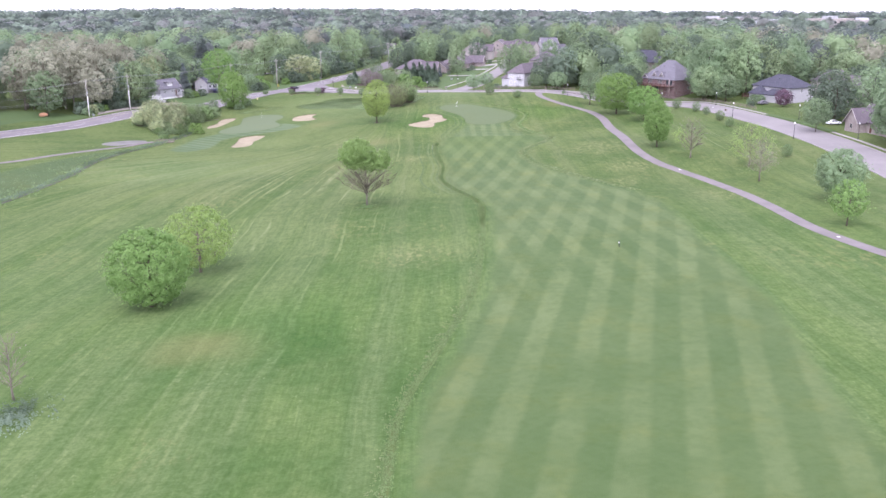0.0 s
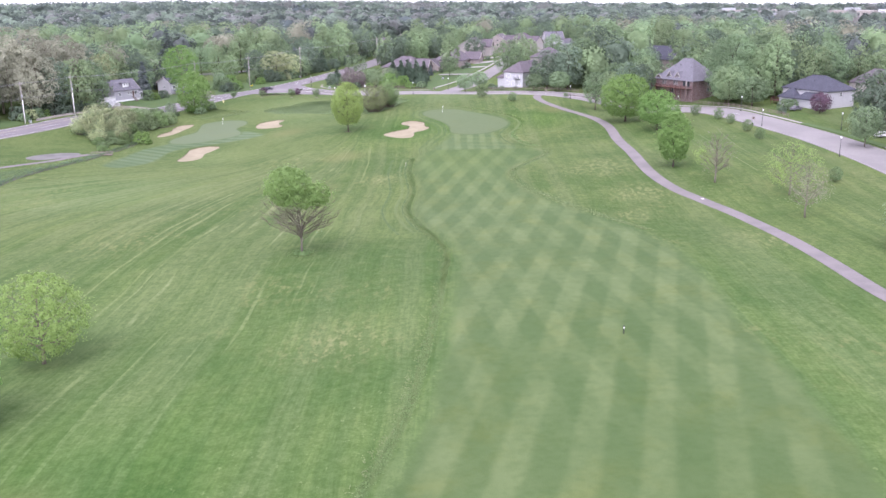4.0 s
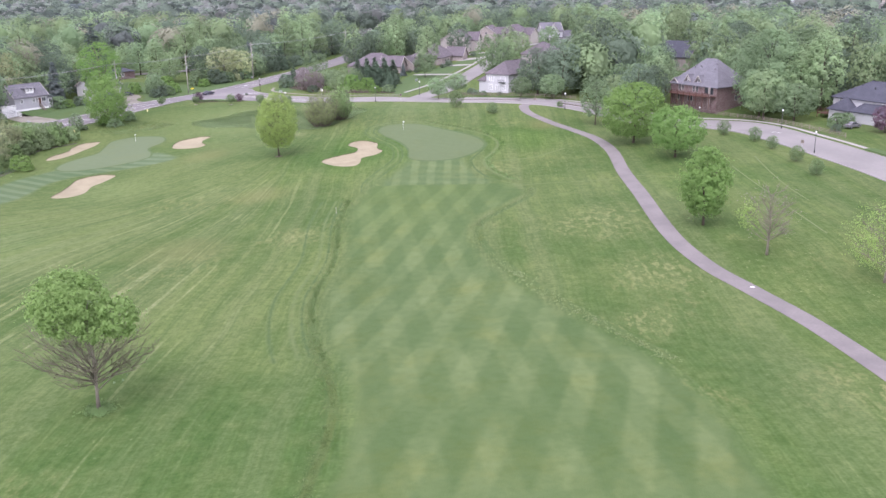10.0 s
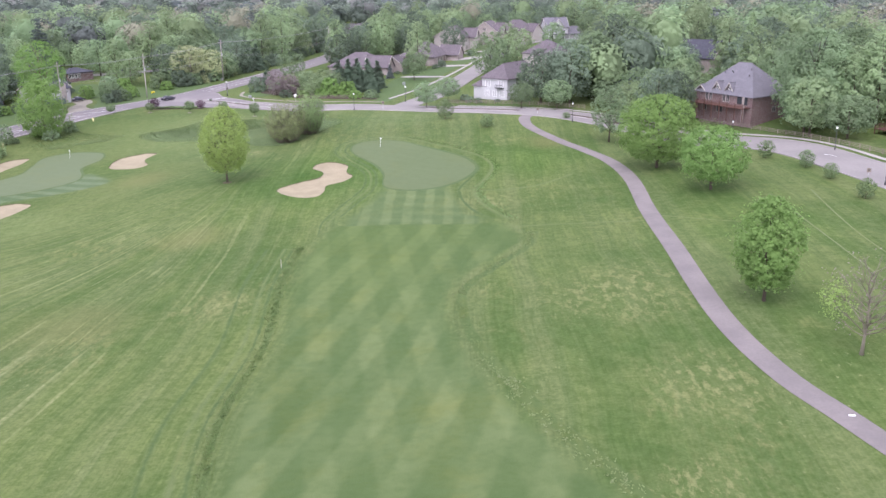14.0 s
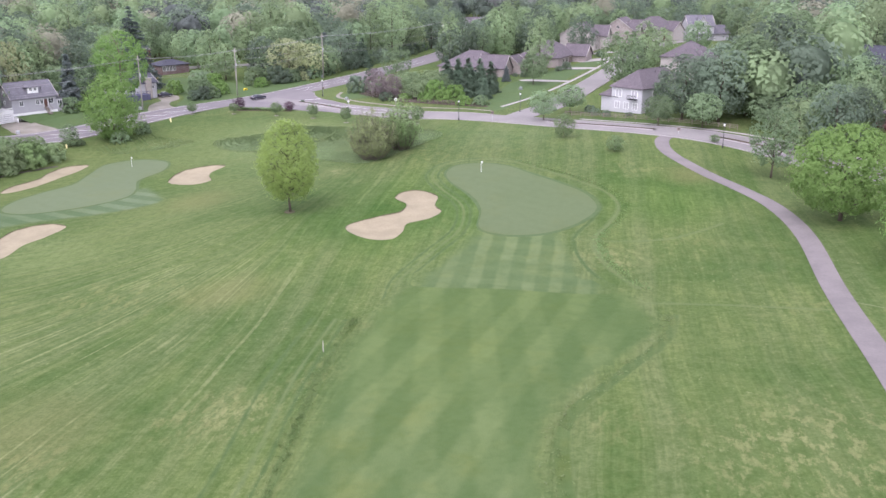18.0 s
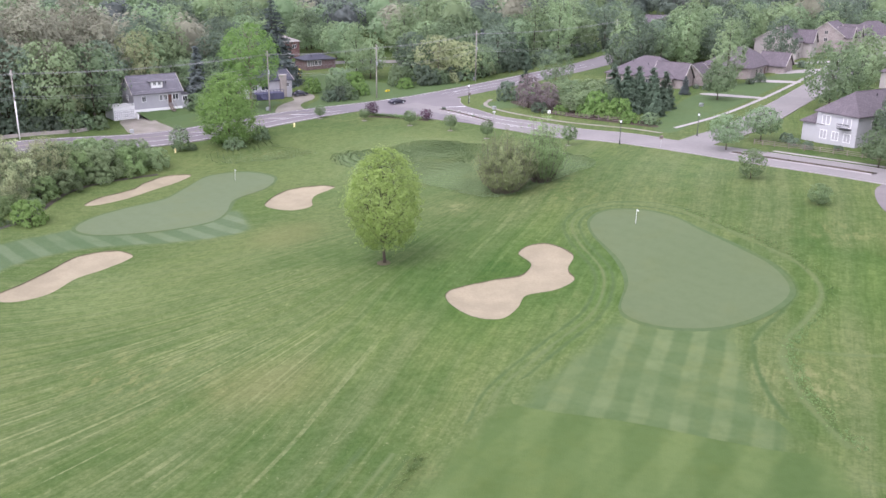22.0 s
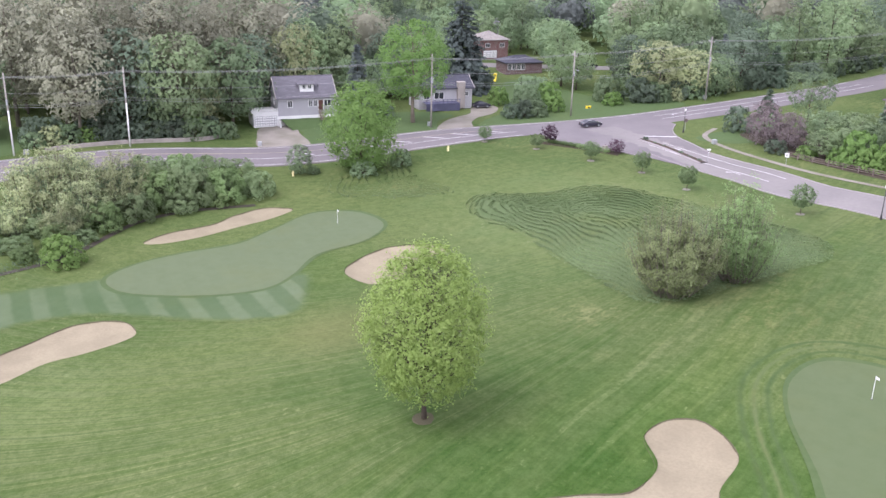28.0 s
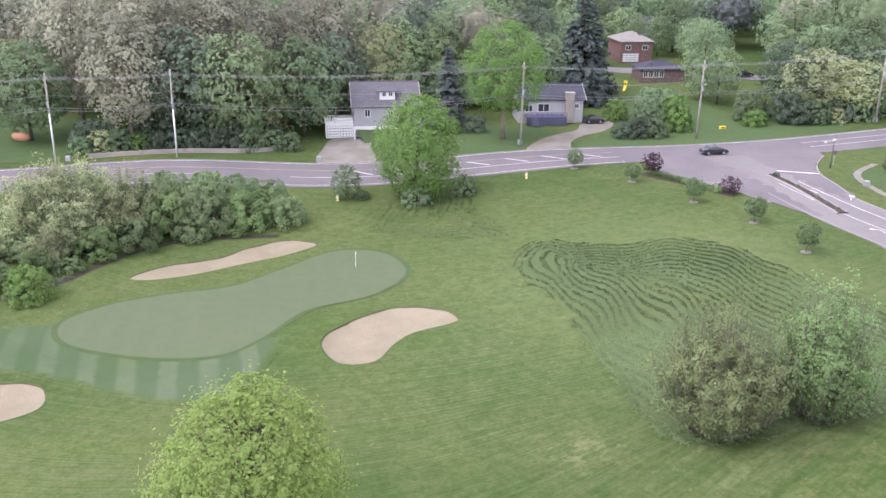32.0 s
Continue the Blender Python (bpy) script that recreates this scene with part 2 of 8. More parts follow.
def grass_mown(name, dark, light, bands, speck=0.3, contrast=1.0, edge=0.0, lush=False):
    """Short turf with mowing bands, a list of (ax, ay, period, start, share); within edge metres of its rim it grows into the rough."""
    n = Nodes(name, 0.92, 0.15)
    tone = None
    for ax, ay, period, start, share, *since in bands:
        fade = n.ramp(n.noise(0.06, 4.0, n.map(shift=(start, 0, 0)), 0.65), 0.32, 0.6, 0.25, 1.0)
        s = n.math("MULTIPLY", n.math("MULTIPLY", stripes(n, ax, ay, period, start), fade), share)
        if since:  # bands that begin further up the hole
            s = n.math("MULTIPLY", s, n.ramp(n.add("ShaderNodeSeparateXYZ", Vector=n.place()).outputs[1], since[0] - 25, since[0] + 25))
        tone = s if tone is None else n.math("ADD", tone, s)
    patch = n.noise(0.05, 4.0)
    base = n.math("MULTIPLY", n.ramp(patch, 0.3, 0.7), 0.3)
    tone = base if tone is None else n.math("ADD", n.math("MULTIPLY", tone, contrast), base)
    colour = n.mix(tone, dark, light)
    colour = n.mix(n.ramp(n.noise(0.7, 5.0, rough=0.7), 0.35, 0.75, 0.0, speck), colour, n.mix(1.0, colour, (0.7, 0.78, 0.62), "MULTIPLY"))
    colour = n.mix(n.ramp(n.noise(0.11, 5.0, n.map(shift=(9, 4, 0)), 0.7), 0.45, 0.75, 0.0, speck), colour, n.mix(1.0, colour, (1.12, 0.98, 0.72), "MULTIPLY"))
    if lush:  # deeper green towards the end of the hole
        far = n.ramp(n.math("ADD", n.add("ShaderNodeSeparateXYZ", Vector=n.place()).outputs[1], n.math("MULTIPLY", n.noise(0.05, 3.0), 40.0)), 265.0, 320.0)
        colour = n.mix(far, colour, n.mix(0.25, n.mix(1.0, colour, (0.92, 0.97, 0.80), "MULTIPLY"), (0.070, 0.104, 0.032)))
    if edge:
        inset = n.add("ShaderNodeAttribute")
        inset.attribute_name = "inset"
        ragged = n.math("ADD", n.math("DIVIDE", inset.outputs["Fac"], edge), n.math("MULTIPLY", n.math("SUBTRACT", n.noise(0.35, 5.0, rough=0.7), 0.5), 1.1))
        colour = n.mix(n.ramp(ragged, 0.1, 0.75), rough_colour(n), colour)
    else:
        n.bump(n.noise(18.0, 2.0), 0.25, 0.03)
    return n.done(colour)


def simple(name, colour, other=None, scale=1.0, rough=0.8, spec=0.25, bump=0.2, metal=0.0, fine=0.25):
    """A plain surface with mottling at two scales."""
    n = Nodes(name, rough, spec)
    n.bsdf.inputs["Metallic"].default_value = metal
    other = other or tuple(c * 0.75 for c in colour)
    c = n.mix(n.ramp(n.noise(scale * 0.25, 4.0), 0.3, 0.7), colour, other)
    c = n.mix(n.ramp(n.noise(scale * 4.0, 4.0, rough=0.7), 0.35, 0.7, 0.0, fine), c, tuple(x * 0.6 for x in colour))
    if bump:
        n.bump(n.noise(scale * 10.0, 3.0), bump, 0.02)
    return n.done(c)


def leaf(name, light, dark, thin=0.5, dull=0.52, vary=0.2, patch=0.16, even=False):
    """Foliage: each leaf differs, light passes through, and each tree differs a little."""
    n = Nodes(name, 0.75, 0.12)
    # dull mixes in bluish grey, which puts woodland haze into the leaf colour
    grey = lambda c: tuple((1 - dull) * x + dull * k * sum(c) / 3 for x, k in zip(c, (1.10, 0.98, 1.20)))
    light, dark = grey(light), grey(dark)
    geo = n.add("ShaderNodeNewGeometry")
    tree = n.add("ShaderNodeObjectInfo").outputs["Random"]
    c = n.mix(n.math("MULTIPLY", geo.outputs["Random Per Island"], vary), tuple(x * 2.45 for x in light), tuple(x * 2.45 for x in dark))
    c = n.mix(n.ramp(n.noise(patch, 3.0), 0.35, 0.7, 0.0, 0.6), c, tuple(x * 1.95 for x in light))
    hue = n.add("ShaderNodeHueSaturation", Color=c)
    n.put(hue.inputs["Hue"], n.math("MULTIPLY_ADD", tree, 0.014, 0.493))
    if even:
        n.put(hue.inputs["Value"], n.math("MULTIPLY_ADD", tree, 0.12, 0.94))
    else:
        n.put(hue.inputs["Value"], n.math("MULTIPLY", n.math("MULTIPLY_ADD", tree, 0.36, 0.84), n.ramp(n.noise(0.075, 2.0, n.map(shift=(5, 31, 0))), 0.35, 0.65, 0.78, 1.14)))
    col = hue.outputs[0]
    mat = n.done(col)
    glow = n.add("ShaderNodeBsdfTranslucent", Color=col)
    both = n.add("ShaderNodeMixShader", Fac=thin)
    n.put(both.inputs[1], n.bsdf.outputs[0])
    n.put(both.inputs[2], glow.outputs[0])
    n.put(n.tree.nodes["Material Output"].inputs[0], both.outputs[0])
    return mat


def shingles(name, a, b):
    n = Nodes(name, 0.85, 0.2)
    brick = n.add("ShaderNodeTexBrick", Scale=1.0, Color1=(*a, 1), Color2=(*b, 1), Mortar=(*[x * 0.55 for x in a], 1))
    brick.inputs["Brick Width"].default_value, brick.inputs["Row Height"].default_value = 0.9, 0.28
    brick.inputs["Mortar Size"].default_value = 0.03
    n.put(brick.inputs["Vector"], n.add("ShaderNodeTexCoord").outputs["Object"])
    c = n.mix(n.ramp(n.noise(0.6, 4.0), 0.3, 0.7, 0.0, 0.5), brick.outputs[0], tuple(x * 0.7 for x in b))
    n.bump(n.noise(9.0, 2.0), 0.3, 0.03)
    return n.done(c)


def siding(name, colour, row=0.18):
    n = Nodes(name, 0.6, 0.3)
    z = n.add("ShaderNodeSeparateXYZ", Vector=n.place()).outputs[2]
    lap = n.math("FRACT", n.math("DIVIDE", z, row))
    c = n.mix(n.ramp(lap, 0.8, 1.0, 0.0, 0.4), colour, tuple(x * 0.6 for x in colour))
    c = n.mix(n.ramp(n.noise(0.7, 4.0), 0.4, 0.75, 0.0, 0.25), c, tuple(x * 0.75 for x in colour))
    n.bump(lap, 0.4, 0.02)
    return n.done(c)


def bricks(name, a, b, mortar):
    n = Nodes(name, 0.85, 0.2)
    tex = n.add("ShaderNodeTexBrick", Scale=1.0, Color1=(*a, 1), Color2=(*b, 1), Mortar=(*mortar, 1))
    tex.inputs["Brick Width"].default_value, tex.inputs["Row Height"].default_value = 0.22, 0.075
    tex.inputs["Mortar Size"].default_value = 0.008
    p = n.add("ShaderNodeSeparateXYZ", Vector=n.place())
    flat = n.add("ShaderNodeCombineXYZ", X=n.math("ADD", p.outputs[0], p.outputs[1]), Y=p.outputs[2], Z=0.0)
    n.put(tex.inputs["Vector"], flat.outputs[0])
    c = n.mix(n.ramp(n.noise(0.8, 4.0), 0.35, 0.7, 0.0, 0.4), tex.outputs[0], tuple(x * 0.7 for x in b))
    return n.done(c)


M_ROUGH = grass_rough()
M_EDGE = grass_mown("edge_grass", (0.062, 0.096, 0.030), (0.112, 0.138, 0.050), [(1, 0.0, 1.3, 0.0, 0.25)], 0.7, edge=0.6)
M_WET = simple("wet_stones", (0.150, 0.138, 0.130), (0.082, 0.078, 0.070), 1.0, 0.6, 0.4, 0.5)
M_DITCH = simple("ditch_mud", (0.040, 0.033, 0.026), (0.056, 0.045, 0.036), 1.0, 0.6, 0.4, 0.4)
M_FAIRWAY = grass_mown("fairway_turf", (0.056, 0.091, 0.029), (0.107, 0.139, 0.056), [(1, -0.24, 6.57, -20.4, 0.46), (1, 0.15, 6.3, 51.4, 0.36, 125)], 0.6, edge=3.4, lush=True)
M_APRON = grass_mown("apron_turf", (0.060, 0.096, 0.034), (0.118, 0.149, 0.066), [(1, 0.0, 3.75, 14.6, 0.5), (0.1, 1, 5.0, 318, 0.16)], 0.5, edge=3.0)
M_APRON_FAR = grass_mown("far_apron_turf", (0.062, 0.098, 0.042), (0.122, 0.152, 0.088), [(0.4, 0.915, 4.0, 274.6, 0.5)], edge=2.2)
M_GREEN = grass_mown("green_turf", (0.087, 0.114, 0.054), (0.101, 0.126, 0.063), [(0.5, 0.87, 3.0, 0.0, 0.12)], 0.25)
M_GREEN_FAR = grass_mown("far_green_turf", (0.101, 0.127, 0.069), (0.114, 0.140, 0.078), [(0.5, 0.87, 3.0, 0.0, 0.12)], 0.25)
M_COLLAR = grass_mown("collar_turf", (0.066, 0.100, 0.040), (0.092, 0.124, 0.054), [], 0.6)
M_LUSH = grass_mown("lush_turf", (0.052, 0.086, 0.028), (0.076, 0.112, 0.040), [], 0.6, edge=0.75)
M_PALE = grass_mown("pale_cut_grass", (0.090, 0.120, 0.046), (0.128, 0.150, 0.066), [], 0.6, edge=0.75)
M_TALL = grass_mown("tall_grass", (0.088, 0.126, 0.052), (0.136, 0.166, 0.078), [], 0.7, edge=3.0)
M_BANK = grass_mown("bank_grass", (0.056, 0.088, 0.034), (0.092, 0.120, 0.052), [], 0.7, edge=2.0)
M_TRACK = grass_mown("pale_track_grass", (0.112, 0.136, 0.064), (0.140, 0.160, 0.080), [], 0.6)
M_LAWN = grass_mown("lawn_turf", (0.066, 0.104, 0.040), (0.092, 0.130, 0.052), [], 0.45)
M_SAND = simple("bunker_sand", (0.282, 0.243, 0.166), (0.232, 0.198, 0.136), 1.0, 0.95, 0.1, 0.5, fine=0.3)
M_EARTH = simple("bare_earth", (0.115, 0.100, 0.066), (0.085, 0.082, 0.048), 1.5, 0.95, 0.1, 0.5)
M_TRIM = simple("beige_trim", (0.42, 0.38, 0.35), (0.36, 0.33, 0.30), 1.0, 0.6, 0.3, 0.05, fine=0.1)
M_PALEBARK = simple("pale_bark", (0.24, 0.20, 0.16), (0.16, 0.135, 0.11), 2.0, 0.95, 0.1, 0.5)
M_ASPHALT = simple("worn_asphalt", (0.180, 0.161, 0.165), (0.148, 0.134, 0.139), 0.5, 0.9, 0.2, 0.2)
M_CONCRETE = simple("pale_road_concrete", (0.222, 0.204, 0.197), (0.186, 0.171, 0.167), 0.4, 0.9, 0.2, 0.15)
M_PATH = simple("cart_path_asphalt", (0.186, 0.164, 0.160), (0.148, 0.132, 0.130), 0.8, 0.9, 0.2, 0.2)
M_WALK = simple("walk_concrete", (0.33, 0.305, 0.295), (0.28, 0.257, 0.25), 0.5, 0.9, 0.2, 0.15)
M_KERB = simple("kerb_concrete", (0.31, 0.28, 0.28), (0.26, 0.235, 0.235), 0.6, 0.9, 0.2, 0.1)
M_GRAVEL = simple("drive_gravel", (0.262, 0.238, 0.208), (0.190, 0.176, 0.140), 1.0, 0.95, 0.1, 0.5)
M_WHITE = simple("white_paint", (0.78, 0.77, 0.76), (0.70, 0.69, 0.68), 1.0, 0.5, 0.4, 0.05, fine=0.1)
M_LINE = simple("road_paint_white", (0.66, 0.64, 0.64), (0.5, 0.48, 0.48), 1.5, 0.7, 0.3, 0.0, fine=0.3)
M_YELLOWLINE = simple("road_paint_yellow", (0.42, 0.35, 0.25), (0.34, 0.29, 0.22), 1.5, 0.7, 0.3, 0.0, fine=0.3)
M_BARK = simple("bark", (0.105, 0.085, 0.068), (0.07, 0.056, 0.045), 1.5, 0.95, 0.1, 0.6)
M_TWIG = simple("twig_bark", (0.185, 0.165, 0.128), (0.135, 0.12, 0.095), 1.5, 0.95, 0.1, 0.3)
M_LIMB = simple("brown_limb_bark", (0.138, 0.124, 0.090), (0.105, 0.095, 0.07), 1.5, 0.95, 0.1, 0.3)
M_POLE = simple("weathered_pole_wood", (0.36, 0.33, 0.30), (0.28, 0.255, 0.23), 1.5, 0.9, 0.1, 0.4)
M_GALV = simple("galvanised_steel", (0.45, 0.46, 0.47), (0.38, 0.39, 0.40), 2.0, 0.5, 0.5, 0.05, 0.6)
M_WIRE = simple("wire_grey", (0.34, 0.34, 0.34), None, 1.0, 0.6, 0.3, 0.0)
# also stands for the shade in the gaps between garage door panels
M_GAP = simple("grey_frame_wall_and_gap_shade", (0.22, 0.21, 0.23), None, 1.0, 0.6, 0.3, 0.05)
M_IRON = simple("black_iron", (0.03, 0.03, 0.032), None, 2.0, 0.5, 0.4, 0.0)
M_GLASS = simple("window_glass_dark", (0.035, 0.04, 0.045), (0.05, 0.055, 0.06), 0.5, 0.08, 0.6, 0.0)
M_BLIND = simple("pane_with_blinds", (0.42, 0.41, 0.42), (0.36, 0.35, 0.36), 0.5, 0.15, 0.5, 0.0)
M_WOOD = simple("deck_wood", (0.12, 0.060, 0.048), (0.085, 0.045, 0.036), 1.5, 0.8, 0.2, 0.2)
M_FENCE = simple("fence_wood", (0.23, 0.19, 0.165), (0.17, 0.14, 0.12), 1.5, 0.9, 0.1, 0.2)
M_MULCH = simple("mulch", (0.085, 0.066, 0.052), (0.060, 0.052, 0.038), 1.0, 0.95, 0.1, 0.6)
M_STONE = simple("stone", (0.36, 0.32, 0.29), (0.25, 0.225, 0.205), 1.2, 0.9, 0.2, 0.5)
M_ROOF_BROWN = shingles("roof_shingles_brown", (0.140, 0.117, 0.128), (0.114, 0.097, 0.108))
M_ROOF_GREY = shingles("roof_shingles_grey", (0.165, 0.155, 0.175), (0.135, 0.128, 0.145))
M_ROOF_BLUE = shingles("roof_shingles_slate", (0.078, 0.078, 0.098), (0.062, 0.062, 0.080))
M_SIDE_WHITE = siding("siding_white", (0.41, 0.40, 0.41))
M_SIDE_GREY = siding("siding_grey", (0.36, 0.35, 0.37))
M_SIDE_TAN = siding("siding_tan", (0.37, 0.335, 0.315))
M_DECK_BLUE = simple("dark_blue_deck_paint", (0.105, 0.105, 0.165), (0.08, 0.08, 0.13), 1.5, 0.7, 0.3, 0.1)
M_BRICK = bricks("red_brick", (0.165, 0.102, 0.098), (0.138, 0.088, 0.086), (0.27, 0.24, 0.23))
M_BRICK_RED = bricks("bright_red_brick", (0.200, 0.098, 0.086), (0.160, 0.080, 0.072), (0.27, 0.24, 0.23))
M_ROOF_PALE = shingles("roof_shingles_pale", (0.30, 0.275, 0.25), (0.25, 0.23, 0.21))
M_BRICK_TAN = bricks("tan_brick", (0.30, 0.25, 0.232), (0.25, 0.208, 0.192), (0.34, 0.31, 0.30))
L_BRIGHT = leaf("leaves_bright_green", (0.082, 0.136, 0.034), (0.054, 0.098, 0.026), 0.5, 0.1, even=True)
L_TOP = leaf("leaves_top_green", (0.094, 0.148, 0.042), (0.064, 0.110, 0.030), 0.5, 0.08, even=True)
L_LEAFY = leaf("leaves_fresh_green", (0.106, 0.164, 0.052), (0.066, 0.114, 0.030), 0.5, 0.34)
L_SPRING = leaf("leaves_yellow_green", (0.112, 0.168, 0.044), (0.074, 0.122, 0.030), 0.5, 0.08, even=True)
L_PEAR = leaf("leaves_young_yellow_green", (0.128, 0.180, 0.044), (0.088, 0.132, 0.028), 0.5, 0.1, 0.4, even=True)
L_SAPLING = leaf("leaves_sapling_green", (0.070, 0.108, 0.040), (0.045, 0.074, 0.027), 0.45, 0.2, even=True)
L_MID = leaf("leaves_mid_green", (0.084, 0.145, 0.042), (0.046, 0.092, 0.026), 0.5, 0.4)
L_DEEP = leaf("leaves_deep_green", (0.060, 0.114, 0.040), (0.035, 0.072, 0.027))
L_OLIVE = leaf("leaves_olive_buds", (0.132, 0.138, 0.076), (0.086, 0.094, 0.050), 0.4, 0.3)
L_CREAM = leaf("blossom_cream", (0.172, 0.194, 0.094), (0.100, 0.130, 0.052), 0.45, 0.1)
L_BLUE = leaf("needles_blue_green", (0.058, 0.074, 0.066), (0.036, 0.048, 0.043), 0.25, 0.2)
L_NEEDLE = leaf("needles_dark_green", (0.048, 0.070, 0.048), (0.026, 0.044, 0.030), 0.25)
L_PINE = leaf("pine_needles_grey_green", (0.054, 0.074, 0.062), (0.034, 0.050, 0.043), 0.3, 0.25)
L_FIR = leaf("fir_needles_green", (0.050, 0.082, 0.044), (0.028, 0.050, 0.028), 0.25, 0.25)
L_PURPLE = leaf("leaves_purple", (0.032, 0.016, 0.024), (0.020, 0.011, 0.016), 0.2, 0.1)
L_PLUM = leaf("leaves_dark_plum", (0.046, 0.026, 0.036), (0.026, 0.015, 0.022), 0.2, 0.1)
L_RUST = leaf("leaves_reddish_brown", (0.120, 0.092, 0.070), (0.078, 0.060, 0.046))
L_OLIVEGREEN = leaf("leaves_olive_green", (0.096, 0.120, 0.044), (0.062, 0.084, 0.030), 0.35, 0.15)
L_MIDBUSH = leaf("leaves_bush_green", (0.084, 0.126, 0.042), (0.053, 0.087, 0.029), 0.45, 0.15)
L_HEDGE = leaf("leaves_hedge_green", (0.090, 0.130, 0.050), (0.056, 0.088, 0.032), 0.45, 0.2)

# greyer leaf tones of the far woods, air haze put into their colour
HAZE_TONES = [leaf("hazed_leaves_mid", (0.072, 0.109, 0.065), (0.058, 0.091, 0.054), 0.65, 0.4, 0.3, 0.06), leaf("hazed_leaves_deep", (0.052, 0.077, 0.053), (0.038, 0.064, 0.046), 0.65, 0.4, 0.3, 0.06), leaf("hazed_leaves_fresh", (0.091, 0.134, 0.076), (0.073, 0.113, 0.060), 0.65, 0.4, 0.3, 0.06),
           leaf("hazed_leaves_olive", (0.110, 0.126, 0.098), (0.089, 0.106, 0.077), 0.65, 0.4, 0.3, 0.06), leaf("hazed_needles", (0.037, 0.055, 0.047), (0.029, 0.042, 0.038), 0.35, 0.4, 0.3, 0.06), leaf("hazed_leaves_bright", (0.096, 0.144, 0.076), (0.078, 0.125, 0.065), 0.65, 0.4, 0.3, 0.06), leaf("hazed_blossom", (0.125, 0.136, 0.121), (0.103, 0.113, 0.091), 0.65, 0.4, 0.3, 0.06)]
# ---- tools ----
from mathutils import geometry


def mesh(name, verts, faces, mats, parent=None, smooth=False, label="", slots=None):
    """One mesh object out of vertices and faces; slots gives a material number to each face."""
    me = bpy.data.meshes.new(name)
    me.from_pydata([tuple(v) for v in verts], [], faces)
    for m in mats if isinstance(mats, (list, tuple)) else [mats]:
        me.materials.append(m)
    if slots is not None:
        me.polygons.foreach_set("material_index", np.array(slots, dtype=np.int32))
    if smooth:
        me.polygons.foreach_set("use_smooth", np.ones(len(faces), dtype=bool))
    me.update()
    ob = new(name, me)
    ob.parent = parent
    return tagged(ob, label)


def thing(name, label, category, at=(0, 0, 0), turn=0.0, group="", kind=""):
    ob = tagged(new(name), label, category, group, kind)
    ob.matrix_world = pose(*at, 0, 0, turn)
    return ob


class Shape:
    """Collects simple solids into one mesh."""

    def __init__(self):
        self.v, self.f = [], []

    def put(self, verts, faces):
        k = len(self.v)
        self.v += [tuple(p) for p in verts]
        self.f += [tuple(i + k for i in q) for q in faces]
        return self

    def box(self, x0, y0, z0, x1, y1, z1):
        v = [(x, y, z) for z in (z0, z1) for x, y in ((x0, y0), (x1, y0), (x1, y1), (x0, y1))]
        return self.put(v, [(3, 2, 1, 0), (4, 5, 6, 7), (0, 1, 5, 4), (1, 2, 6, 5), (2, 3, 7, 6), (3, 0, 4, 7)])

    def slab(self, x0, y0, z0, x1, y1, z1, b=0.03):
        """A box whose top edges are chamfered by b."""
        v = [(x0, y0, z0), (x1, y0, z0), (x1, y1, z0), (x0, y1, z0), (x0, y0, z1 - b), (x1, y0, z1 - b), (x1, y1, z1 - b), (x0, y1, z1 - b),
             (x0 + b, y0 + b, z1), (x1 - b, y0 + b, z1), (x1 - b, y1 - b, z1), (x0 + b, y1 - b, z1)]
        f = [(3, 2, 1, 0), (8, 9, 10, 11)]
        for k in (0, 4):
            f += [(k + i, k + (i + 1) % 4, k + 4 + (i + 1) % 4, k + 4 + i) for i in range(4)]
        return self.put(v, f)

    def tube(self, path, radii, sides=8, cap=True):
        path = [Vector(p) for p in path]
        v, f = [], []
        for i, p in enumerate(path):
            d = (path[min(i + 1, len(path) - 1)] - path[max(i - 1, 0)]).normalized()
            a = d.orthogonal().normalized()
            b = d.cross(a)
            v += [p + (a * math.cos(2 * math.pi * k / sides) + b * math.sin(2 * math.pi * k / sides)) * radii[i] for k in range(sides)]
        for i in range(len(path) - 1):
            f += [(i * sides + k, i * sides + (k + 1) % sides, (i + 1) * sides + (k + 1) % sides, (i + 1) * sides + k) for k in range(sides)]
        if cap:
            f += [tuple(range(sides))[::-1], tuple((len(path) - 1) * sides + k for k in range(sides))]
        return self.put(v, f)

    def make(self, name, mat, parent=None, label="", smooth=False):
        return mesh(name, self.v, self.f, mat, parent, smooth, label)


def curve(points, step=2.0, closed=False):
    """A smooth line through the points (Catmull-Rom), sampled about every step metres."""
    p = [np.array(q, float) for q in points]
    n, out = len(p), []
    for i in range(n if closed else n - 1):
        a, b, c, d = [p[k % n] if closed else p[min(max(k, 0), n - 1)] for k in (i - 1, i, i + 1, i + 2)]
        m = max(1, int(np.linalg.norm(c - b) / step))
        for k in range(m):
            t = k / m
            out.append(0.5 * (2 * b + (c - a) * t + (2 * a - 5 * b + 4 * c - d) * t * t + (3 * b - a - 3 * c + d) * t ** 3))
    if not closed:
        out.append(p[-1])
    return np.array(out)


def inside(poly, xs, ys):
    """Which of the points lie in the polygon."""
    hit = np.zeros(len(xs), bool)
    x0, y0 = poly[-1][:2]
    for x1, y1 in poly[:, :2]:
        if y0 != y1:
            hit ^= ((y1 > ys) != (y0 > ys)) & (xs < (x0 - x1) * (ys - y1) / (y0 - y1) + x1)
        x0, y0 = x1, y1
    return hit


